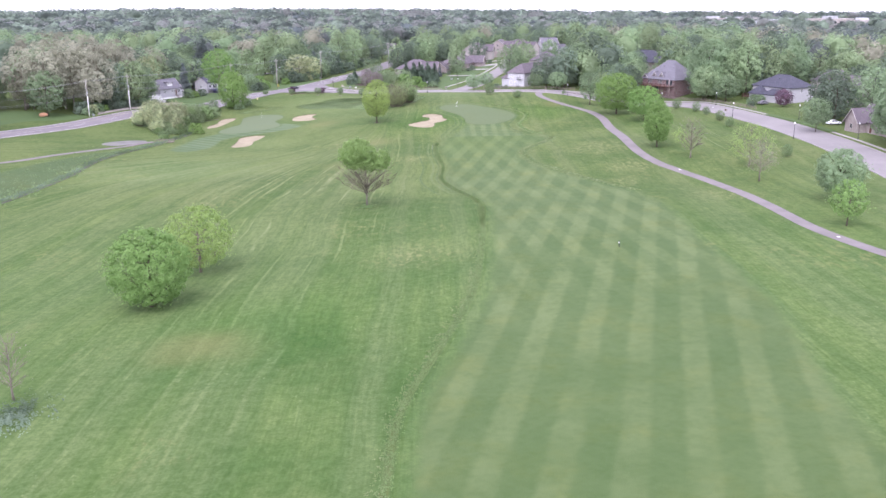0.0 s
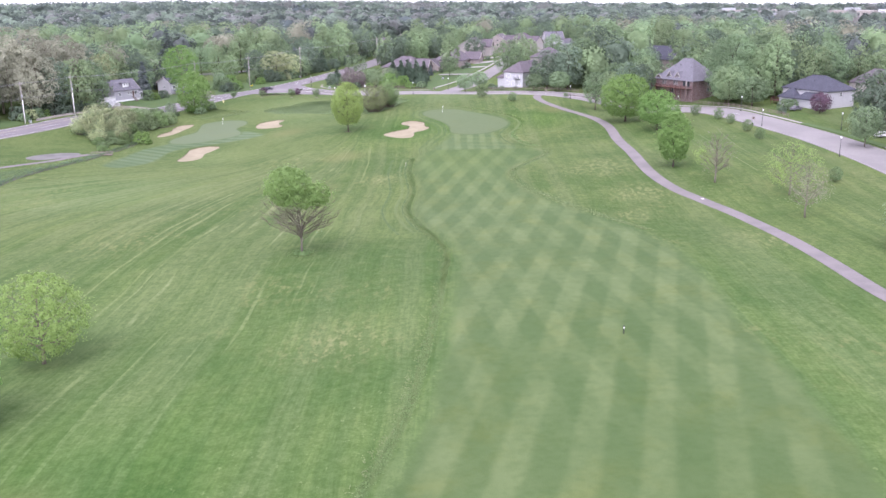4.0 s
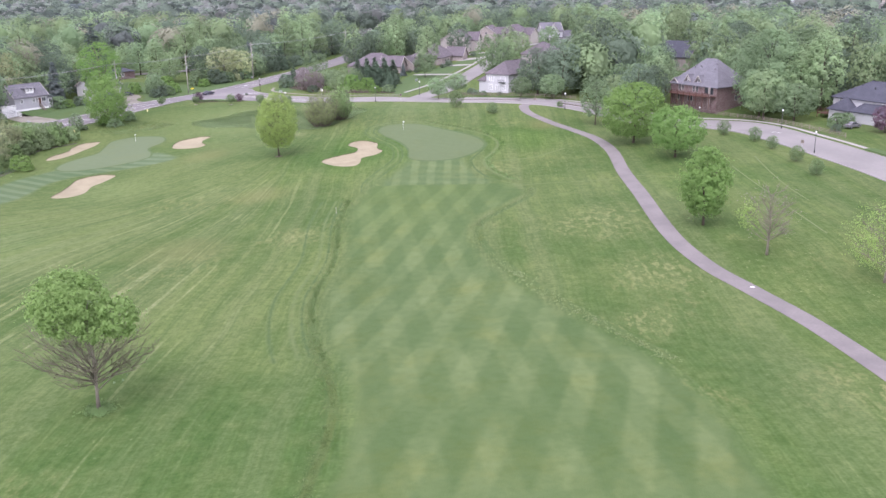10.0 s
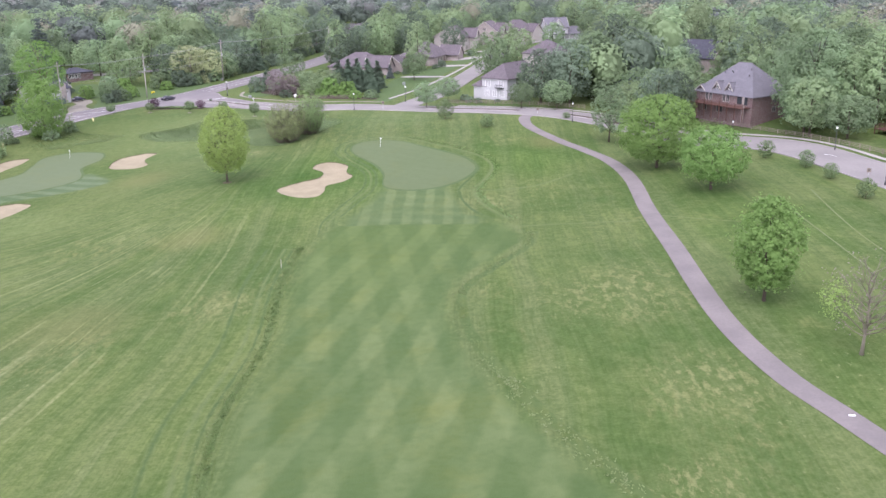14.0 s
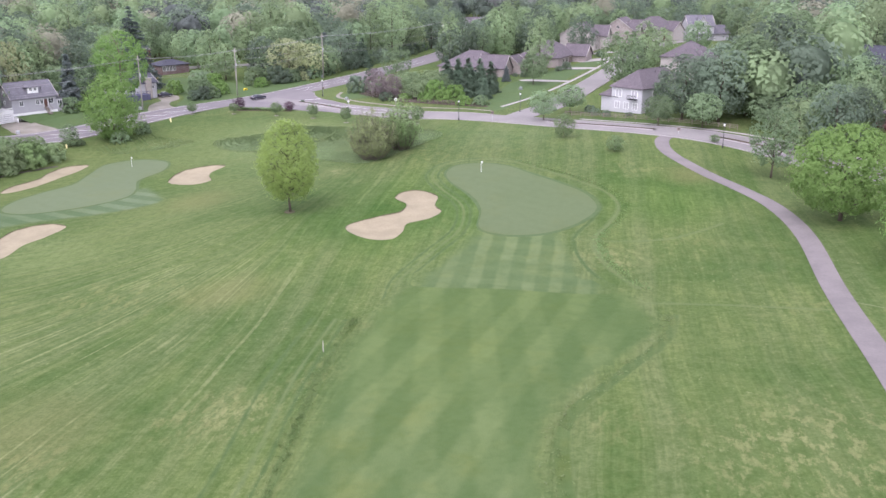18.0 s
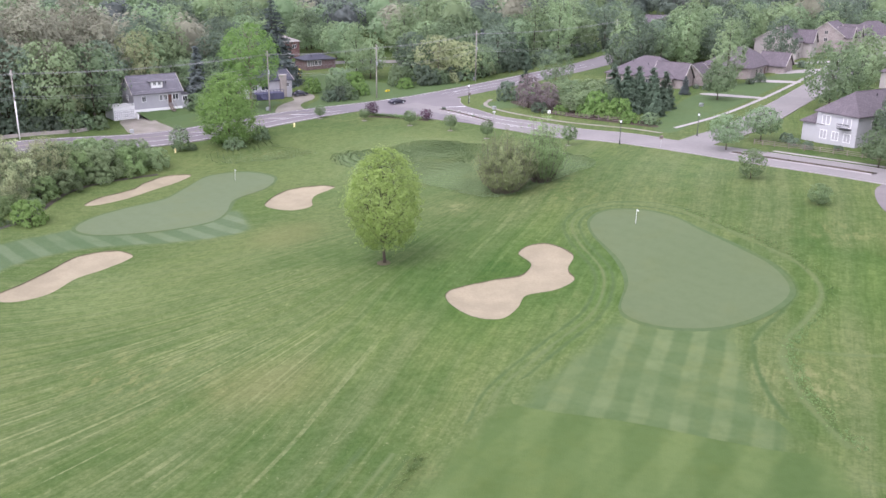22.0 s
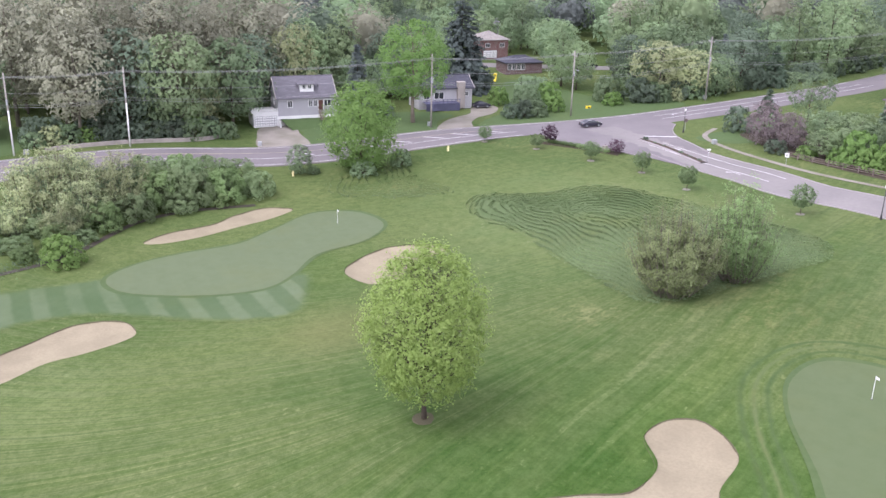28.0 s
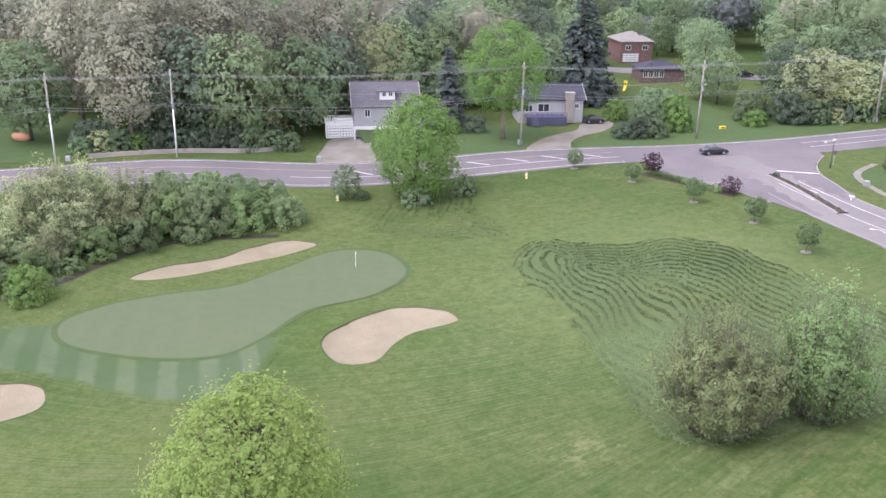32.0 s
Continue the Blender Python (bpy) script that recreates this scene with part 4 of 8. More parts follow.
def leaf_cloud(rng, centres, per, size, spread, up=0.3, middle=None):
    """Small triangular leaves scattered round centres: vertices and faces."""
    k = len(centres) * per
    c = np.repeat(centres, per, axis=0) + rng.normal(0, 1, (k, 3)) * spread * np.array([1, 1, 0.75])
    nrm = rng.normal(0, 0.5, (k, 3)) + np.array([0, 0, up])
    out = c - (c.mean(0) if middle is None else np.array(middle))
    nrm += out / (np.linalg.norm(out, axis=1)[:, None] + 1e-6)
    nrm /= np.linalg.norm(nrm, axis=1)[:, None]
    a = np.cross(nrm, rng.normal(0, 1, (k, 3)))
    a /= np.linalg.norm(a, axis=1)[:, None] + 1e-9
    b = np.cross(nrm, a)
    s = size * rng.uniform(0.6, 1.35, (k, 1))
    v = np.stack([c - a * s * 0.55 - b * s * 0.3, c + a * s * 0.55 - b * s * 0.3, c + b * s * 0.75], 1).reshape(-1, 3)
    return v, np.arange(3 * k).reshape(-1, 3)


def billow(rng, centres, radii, middle, per, size, flat=0.85, loose=0.32):
    """Leaves laid round the outside of rounded clumps, facing outwards: vertices and faces."""
    k = len(centres) * per
    c0, r0 = np.repeat(centres, per, axis=0), np.repeat(radii, per)[:, None]
    out = c0 - np.array(middle)
    out /= np.linalg.norm(out, axis=1)[:, None] + 1e-6
    d = rng.normal(0, 1, (k, 3)) + out * 0.85 + np.array([0, 0, 0.35])
    d /= np.linalg.norm(d, axis=1)[:, None]
    c = c0 + d * r0 * rng.uniform(0.72, 1.06, (k, 1)) * np.array([1, 1, flat])
    nrm = d * 0.65 + out * 0.5 + rng.normal(0, loose, (k, 3)) + np.array([0, 0, 0.2])
    nrm /= np.linalg.norm(nrm, axis=1)[:, None]
    a = np.cross(nrm, rng.normal(0, 1, (k, 3)))
    a /= np.linalg.norm(a, axis=1)[:, None] + 1e-9
    b = np.cross(nrm, a)
    s = size * rng.uniform(0.6, 1.35, (k, 1))
    v = np.stack([c - a * s * 0.55 - b * s * 0.3, c + a * s * 0.55 - b * s * 0.3, c + b * s * 0.75], 1).reshape(-1, 3)
    return v, np.arange(3 * k).reshape(-1, 3)


def crown_lobes(rng, n, kind, base, top, radius, share=0.27):
    """Centres and radii of the rounded clumps that make up a crown: an outer coat and a few further in."""
    i = np.arange(n)
    s = np.clip((i + rng.uniform(0, 1, n)) / n, 0, 1)
    width = envelope(kind, s)
    keep = rng.uniform(0, 1, n) < 0.35 + 0.75 * width
    s, width, i = s[keep], width[keep], i[keep]
    n = len(s)
    r = radius * share * rng.uniform(0.7, 1.35, n) * (0.6 + 0.4 * width)
    th = i * 2.39996 + rng.normal(0, 0.35, n)
    far = np.maximum(radius * width - r * 0.8, 0.0) * np.where(rng.uniform(0, 1, n) < 0.22, rng.uniform(0.2, 0.7, n), rng.uniform(0.86, 1.12, n))
    z = np.clip(base + s * (top - base), base + r * 0.5, top - r * 0.7)
    return np.column_stack([np.cos(th) * far, np.sin(th) * far, z]), r


def leaf_mesh(name, v, f, mat, parent, label=""):
    me = bpy.data.meshes.new(name)
    me.vertices.add(len(v))
    me.vertices.foreach_set("co", v.astype(np.float32).ravel())
    me.loops.add(len(f) * 3)
    me.loops.foreach_set("vertex_index", f.astype(np.int32).ravel())
    me.polygons.add(len(f))
    me.polygons.foreach_set("loop_start", np.arange(0, len(f) * 3, 3, dtype=np.int32))
    me.materials.append(mat)
    me.update(calc_edges=True)
    ob = new(name, me)
    ob.parent = parent
    return tagged(ob, label)


def crown_points(rng, n, kind, base, top, radius, lobes=9, fill_in=0.35):
    """Points for leaf clumps: near the outside of a lobed crown, some further in."""
    s = rng.uniform(0, 1, n * 3)
    keep = rng.uniform(0, 1, n * 3) < envelope(kind, s) + 0.1
    s = s[keep][:n]
    n = len(s)
    th = rng.uniform(0, 2 * np.pi, n)
    lob_t, lob_s, lob_a = rng.uniform(0, 2 * np.pi, lobes), rng.uniform(0.1, 0.95, lobes), rng.uniform(-0.22, 0.24, lobes)
    bump = sum(a * np.exp(-((np.angle(np.exp(1j * (th - t))) / 0.55) ** 2 + ((s - q) / 0.17) ** 2)) for t, q, a in zip(lob_t, lob_s, lob_a))
    depth = np.where(rng.uniform(0, 1, n) < fill_in, rng.uniform(0.25, 0.85, n), rng.uniform(0.82, 1.04, n))
    r = radius * envelope(kind, s) * (1 + bump) * depth
    return np.column_stack([np.cos(th) * r, np.sin(th) * r, base + s * (top - base)])


def limbs(rng, shape, base, top, radius, kind, n, thick, twigs=3, start=None, reach=0.9):
    """Trunk and tapering limbs that reach into the crown; returns the tips."""
    start = base * 0.9 if start is None else start
    h = start + (top - start) * 0.8
    path = [(rng.normal(0, 0.05) * i, rng.normal(0, 0.05) * i, h * i / 6) for i in range(7)]
    path[0] = (0, 0, -0.25)
    shape.tube(path, [thick * (1.35 if i == 0 else 1 - 0.13 * i) for i in range(7)], 8)
    tips = []
    for i in range(n):
        z = start + (h - start) * (i / n) ** 1.15
        th = i * 2.4 + rng.uniform(-0.5, 0.5)
        share = (z - base) / max(top - base, 0.1)
        s2 = min(0.97, max(0.08, share + rng.uniform(0.12, 0.4)))
        r = radius * float(envelope(kind, np.array(s2))) * reach * rng.uniform(0.75, 1.0)
        a = Vector((0, 0, z))
        b = Vector((math.cos(th) * r, math.sin(th) * r, base + s2 * (top - base)))
        mid = a.lerp(b, 0.5) + Vector((0, 0, -0.05 * r)) + Vector(rng.normal(0, 0.12, 3))
        t0 = thick * 0.42 * (1 - 0.5 * i / n)
        shape.tube([a, mid, b], [t0, t0 * 0.6, t0 * 0.18], 5, False)
        tips.append(b)
        for _ in range(twigs):
            p = mid.lerp(b, rng.uniform(0.0, 0.7))
            q = p + Vector((math.cos(th + rng.uniform(-1.2, 1.2)), math.sin(th + rng.uniform(-1.2, 1.2)), rng.uniform(0.1, 1.1))) * r * rng.uniform(0.28, 0.5)
            shape.tube([p, p.lerp(q, 0.5) + Vector(rng.normal(0, 0.06, 3)), q], [t0 * 0.4, t0 * 0.26, t0 * 0.08], 4, False)
            tips.append(q)
    return tips


def tree(name, label, seed, height, radius, kind, mat, clumps, per, size, spread, trunk=0.22, base=None, nlimb=14, fill_in=0.35, group="", bark=None, category="tree", twigs=3, lobes=80, share=0.21, mixed=0.3):
    """A tree with its trunk and limbs in one part and its leaves in another."""
    rng = np.random.default_rng(seed)
    base = height * 0.24 if base is None else base
    ob = thing(name, label, category, group=group)
    wood = Shape()
    limbs(rng, wood, base, height, radius, kind, nlimb, trunk, twigs)
    wood.make("trunk", bark or M_BARK, ob, smooth=True)
    if lobes:
        c, r = crown_lobes(rng, lobes, kind, base, height, radius, share)
        v, f = billow(rng, c, r, (0, 0, base + 0.4 * (height - base)), int(clumps * per * (1 - mixed)) // len(c), size)
        if mixed:  # loose leaves between the clumps
            pts = crown_points(rng, clumps, kind, base, height, radius, fill_in=fill_in)
            v2, f2 = leaf_cloud(rng, pts, max(1, int(per * mixed)), size, spread)
            v, f = np.vstack([v, v2]), np.vstack([f, f2 + len(v)])
    else:
        pts = crown_points(rng, clumps, kind, base, height, radius, fill_in=fill_in)
        v, f = leaf_cloud(rng, pts, per, size, spread)
    leaf_mesh("crown", v, f, mat, ob)
    return ob


def conifer(name, label, seed, height, radius, mat, per=26, size=0.55, group=""):
    """A spruce or pine: a straight trunk and drooping whorls of needles."""
    rng = np.random.default_rng(seed)
    ob = thing(name, label, "tree", group=group)
    wood = Shape()
    wood.tube([(0, 0, -0.2), (0, 0, height * 0.5), (0, 0, height * 0.97)], [height * 0.016, height * 0.01, 0.02], 7)
    pts = []
    z = height * 0.06
    while z < height * 0.98:
        r = radius * (1 - z / height) ** 0.85 + 0.08
        for k in range(max(5, int(r * 4))):
            th = rng.uniform(0, 2 * math.pi)
            rr = r * rng.uniform(0.7, 1.1)
            if k % 2 == 0:
                wood.tube([(0, 0, z), (math.cos(th) * rr * 0.9, math.sin(th) * rr * 0.9, z - rr * 0.18)], [0.04, 0.015], 4, False)
            for t in np.linspace(0.3, 1.0, max(2, int(rr * 2.2))):
                pts.append((math.cos(th) * rr * t, math.sin(th) * rr * t, z - rr * 0.2 * t + 0.1))
        z += max(0.3, height * 0.042)
    wood.make("trunk", M_BARK, ob)
    pts = np.array(pts)
    v, f = leaf_cloud(rng, pts, max(4, per * 300 // len(pts)), size, 0.24, 0.7)
    leaf_mesh("needles", v, f, mat, ob)
    return ob


def shrub(name, label, seed, height, radius, mat, clumps=120, per=10, size=0.22, group="", category="shrub"):
    rng = np.random.default_rng(seed)
    ob = thing(name, label, category, group=group)
    wood = Shape()
    for k in range(9):
        th, r = k * 0.7, radius * rng.uniform(0.3, 0.8)
        wood.tube([(0.1 * math.cos(th), 0.1 * math.sin(th), -0.1), (math.cos(th) * r * 0.5, math.sin(th) * r * 0.5, height * 0.4), (math.cos(th) * r, math.sin(th) * r, height * rng.uniform(0.6, 0.9))], [0.05, 0.035, 0.012], 4, False)
    wood.make("trunk", M_BARK, ob)
    c, r = crown_lobes(rng, 60, "dome", 0.03 * height, height, radius, 0.22)
    v, f = billow(rng, c, r, (0, 0, 0.3 * height), clumps * per // len(c), size)
    leaf_mesh("crown", v, f, mat, ob)
    return ob


def put(ob, x, y, turn=0.0, size=1.0, tall=1.0, up=0.0):
    ob.matrix_world = pose(x, y, float(land(x, y)) + up, 0, 0, turn) @ Matrix.Diagonal((size, size, size * tall, 1))
    return ob


def again(ob, x, y, turn=0.0, size=1.0, tall=1.0, label=""):
    twin = copy_thing(ob, Matrix())
    put(twin, x, y, turn, size, tall)
    return tagged(twin, label)

# trees that stand alone on the course
put(tree("maple_tree", "bright green round tree on the open rough", 11, 12.2, 6.1, "round", L_BRIGHT, 1000, 22, 0.24, 0.5, 0.26, 1.1, lobes=320, share=0.115), -45, 132)
put(tree("maple_tree", "bright yellow-green tree beside a rounder one", 12, 11.8, 5.7, "round", L_SPRING, 640, 18, 0.22, 0.5, 0.22, 1.7, 26, bark=M_PALEBARK, lobes=300, share=0.115, twigs=4), -42.5, 151.5)
half = tree("locust_tree", "tree with green top and bare brown lower branches", 13, 11.4, 4.2, "oval", L_MID, 8, 4, 0.2, 0.3, 0.17, 2.0, 20, bark=M_TWIG, twigs=5, lobes=0)


def bare_limbs(seed, n, low, high, wide, parent):
    """Arching bare limbs that fork twice into fine twigs, round the lower half of a crown."""
    rng = np.random.default_rng(seed)
    for k in range(n):
        wood = Shape()
        th = k * 2.4 + rng.uniform(-0.3, 0.3)
        share = k / n
        a = Vector((0, 0, low + (high - low) * 0.32 * share))
        rise = -0.42 + 1.3 * share + rng.uniform(-0.1, 0.1)
        r = wide * math.cos(rise) * rng.uniform(0.85, 1.05)
        out = Vector((math.cos(th), math.sin(th), 0))
        b = out * r + Vector((0, 0, (low + high) / 2 + 0.5 + math.sin(rise) * wide * 0.75))
        mid = a.lerp(b, 0.45) + Vector((0, 0, 0.1)) + Vector(rng.normal(0, 0.12, 3))
        wood.tube([a, mid, b], [0.065, 0.045, 0.018], 5, False)
        for j in range(9):
            u = 0.3 + 0.7 * (j + rng.uniform(0, 1)) / 9
            p = a.lerp(mid, u * 2) if u < 0.5 else mid.lerp(b, u * 2 - 1)
            turn = th + (0.75 if j % 2 else -0.75) + rng.uniform(-0.35, 0.35)
            q = p + Vector((math.cos(turn), math.sin(turn), rng.uniform(0.1, 1.2))) * r * rng.uniform(0.17, 0.32)
            wood.tube([p, p.lerp(q, 0.5) + Vector(rng.normal(0, 0.05, 3)), q], [0.026, 0.019, 0.01], 4, False)
            for _ in range(4):
                e = p.lerp(q, rng.uniform(0.3, 1.0))
                way = turn + rng.uniform(-1.1, 1.1)
                wood.tube([e, e + Vector((math.cos(way), math.sin(way), rng.uniform(0.1, 1.3))) * rng.uniform(0.5, 1.0)], [0.016, 0.009], 3, False)
        wood.make("bare_limb", M_LIMB, parent)


bare_limbs(133, 26, 2.4, 7.6, 5.0, half)
top_rng = np.random.default_rng(131)
tops = []
for n, z0, z1, wide_r, dx, dy in ((190, 7.3, 12.6, 3.3, -1.5, 0.2), (60, 7.4, 10.7, 1.7, 2.9, -0.6), (24, 7.0, 9.0, 1.6, 1.0, -1.0)):
    c, r = crown_lobes(top_rng, n, "round", z0, z1, wide_r, 0.15)
    tops.append(billow(top_rng, c + np.array([dx, dy, 0]), r, (dx, dy, z0 + 1.5), 34, 0.19))
    loose = crown_points(top_rng, n * 2, "round", z0, z1, wide_r * 0.95) + np.array([dx, dy, 0])
    tops.append(leaf_cloud(top_rng, loose, 10, 0.19, 0.4))
shift = np.cumsum([0] + [len(v) for v, f in tops])
green_top = leaf_mesh("green_top", np.vstack([v for v, f in tops]), np.vstack([f + k for (v, f), k in zip(tops, shift)]), L_TOP, half, "full green leaves at the top only")
tagged(green_top, kind="stuff")
put(half, -16.9, 196.4, 0, 1.2)
put(tree("pear_tree", "oval yellow-green tree in young airy leaf", 14, 15.6, 5.0, "oval", L_PEAR, 1600, 23, 0.165, 0.42, 0.2, 2.6, 64, 0.3, twigs=6, bark=M_BARK, lobes=520, share=0.085, mixed=0.55), -24, 334)
put(tree("maple_tree", "dense bright green oval tree by the cart path", 15, 12.9, 3.9, "oval", L_BRIGHT, 700, 20, 0.25, 0.45, 0.2, 1.9, lobes=230, share=0.15), 61.1, 255.4)
put(tree("maple_tree", "broad dense green maple beside the cart path", 16, 14.8, 7.8, "round", L_BRIGHT, 1000, 20, 0.30, 0.55, 0.28, 2.0, lobes=380, share=0.11), 64.2, 333.2)
put(tree("maple_tree", "round green maple beside the cart path", 17, 11.6, 6.0, "round", L_BRIGHT, 800, 19, 0.27, 0.55, 0.24, 2.2, lobes=300, share=0.115), 69.7, 312.6)
put(tree("ash_tree", "thin-leaved green tree near the path end", 18, 12.8, 4.4, "oval", L_MID, 420, 13, 0.28, 0.5, 0.18, 2.4, 24, lobes=150, share=0.13), 58.8, 360.8)
bare = tree("bare_tree", "nearly bare brown tree by the cart path", 19, 11.2, 4.4, "round", L_RUST, 60, 5, 0.16, 0.5, 0.2, 2.2, 40, bark=M_TWIG, twigs=9, lobes=0)
leaf_rng = np.random.default_rng(191)
branch = leaf_mesh("leafy_branch", *leaf_cloud(leaf_rng, crown_points(leaf_rng, 90, "oval", 4.2, 8.0, 1.6) + np.array([-2.9, 0.8, 0]), 8, 0.16, 0.35), L_SPRING, bare, "one branch in yellow-green leaf")
tagged(branch, kind="stuff")
put(bare, 66.9, 241)
put(tree("budding_tree", "sparse tree with pale yellow-green buds", 20, 11.0, 5.4, "round", L_SPRING, 380, 9, 0.18, 0.45, 0.17, 2.4, 34, bark=M_TWIG, twigs=8, lobes=0), 78.5, 228)
put(tree("budding_tree", "sparse tree with pink-brown buds", 21, 10.4, 3.9, "round", L_OLIVE, 170, 7, 0.17, 0.45, 0.17, 2.4, 30, bark=M_TWIG, twigs=7, lobes=0), 75.2, 210.5)
put(tree("maple_tree", "dark green round tree by the boulevard", 22, 10.8, 4.8, "round", L_MID, 640, 18, 0.27, 0.5, 0.22, 2.0, lobes=230, share=0.13), 82, 183)
put(tree("maple_tree", "small light green tree below a darker one", 23, 8.6, 3.4, "oval", L_TOP, 420, 12, 0.22, 0.4, 0.15, 2.0, 22, lobes=160, share=0.125), 74.3, 161)
put(tree("bare_tree", "small bare grey tree in the rough", 24, 8.6, 2.6, "oval", L_RUST, 20, 4, 0.15, 0.4, 0.14, 1.6, 34, bark=M_TWIG, twigs=8, lobes=0), -49.8, 96)

# ---- houses ----
SIDE = {"f": 0, "r": 90, "b": 180, "l": 270}


def roof_shape(kind, w, d, rh, over=0.5, thick=0.22):
    """A pitched roof over a w by d plan, its eaves at z = 0."""
    x, y = w / 2 + over, d / 2 + over
    drop = -over * rh / (d / 2)
    if kind == "gable":
        top = [(-x, -y, drop), (x, -y, drop), (x, y, drop), (-x, y, drop), (-x, 0, rh), (x, 0, rh)]
        f = [(0, 1, 5, 4), (2, 3, 4, 5)]
        edge = [0, 1, 5, 2, 3, 4]
    else:
        k = max(w / 2 - d / 2 * 0.95, 0.25)
        top = [(-x, -y, drop), (x, -y, drop), (x, y, drop), (-x, y, drop), (-k, 0, rh), (k, 0, rh)]
        f = [(0, 1, 5, 4), (2, 3, 4, 5), (1, 2, 5), (3, 0, 4)]
        edge = [0, 1, 2, 3]
    v = top + [(a, b, c - thick) for a, b, c in top]
    f = f + [tuple(i + 6 for i in q)[::-1] for q in f]
    f += [(edge[i], edge[(i + 1) % len(edge)], edge[(i + 1) % len(edge)] + 6, edge[i] + 6)[::-1] for i in range(len(edge))]
    return v, f


def wall_shape(kind, w, d, h, rh, sink=2.6):
    x, y = w / 2, d / 2
    v = [(-x, -y, -sink), (x, -y, -sink), (x, y, -sink), (-x, y, -sink), (-x, -y, h), (x, -y, h), (x, y, h), (-x, y, h)]
    f = [(0, 1, 5, 4), (2, 3, 7, 6)]
    if kind == "gable":
        v += [(-x, 0, h + rh - 0.1), (x, 0, h + rh - 0.1)]
        f += [(1, 2, 6, 9, 5), (3, 0, 4, 8, 7)]
    else:
        f += [(1, 2, 6, 5), (3, 0, 4, 7)]
    return v, f


def moved(v, x, y, z, turn=0.0):
    c, s = math.cos(radians(turn)), math.sin(radians(turn))
    return [(x + a * c - b * s, y + a * s + b * c, z + e) for a, b, e in v]


def opening(parent, side, w, d, u, z, ow, oh, kind, trim, x=0.0, y=0.0, turn=0.0, pane=None):
    """A window, door or garage door set on one wall of a w by d block."""
    half = (d if side in "fb" else w) / 2
    t = SIDE[side]

    def out(shape, name, mat, par, label=""):
        v = moved(moved([(a + u, b - half, c + z) for a, b, c in shape.v], 0, 0, 0, t), x, y, 0, turn)
        return mesh(name, v, shape.f, mat, par, False, label)

    if kind == "win":
        s = Shape()
        for x0, z0, x1, z1 in ((-ow / 2, 0, ow / 2, 0.1), (-ow / 2, oh - 0.1, ow / 2, oh), (-ow / 2, 0.1, -ow / 2 + 0.1, oh - 0.1), (ow / 2 - 0.1, 0.1, ow / 2, oh - 0.1), (-0.04, 0.1, 0.04, oh - 0.1)):
            s.box(x0, -0.09, z0, x1, 0.02, z1)
        frame_ob = out(s, "window", trim, parent)
        out(Shape().box(-ow / 2 + 0.1, -0.035, 0.1, ow / 2 - 0.1, 0.015, oh - 0.1), "pane", pane or M_GLASS, frame_ob)
    elif kind == "garage":
        s = Shape().box(-ow / 2, -0.03, 0, ow / 2, 0.02, oh)
        # grey slab: the door surround, and painted shade between the panels
        door = out(s, "garage_door", M_GAP, parent)
        for k in range(4):
            s = Shape()
            for j in range(4):
                x0 = -ow / 2 + 0.08 + j * (ow - 0.08) / 4
                s.slab(x0, -0.06, 0.06 + k * oh / 4, x0 + (ow - 0.4) / 4, -0.028, (k + 1) * oh / 4 - 0.05, 0.02)
            out(s, "panel", M_WHITE, door)
    elif kind == "door":
        door = out(Shape().box(-ow / 2, -0.05, 0, ow / 2, 0.02, oh), "door", M_WOOD, parent)
        out(Shape().box(-ow / 2 - 0.12, -0.08, 0, -ow / 2, 0.02, oh + 0.12).box(ow / 2, -0.08, 0, ow / 2 + 0.12, 0.02, oh + 0.12), "jamb", trim, door)
    else:
        # a dark panel on the uncut wall stands for the shade in an opening
        out(Shape().box(-ow / 2, -0.05, 0, ow / 2, 0.02, oh), "dark_opening", M_GLASS, parent)


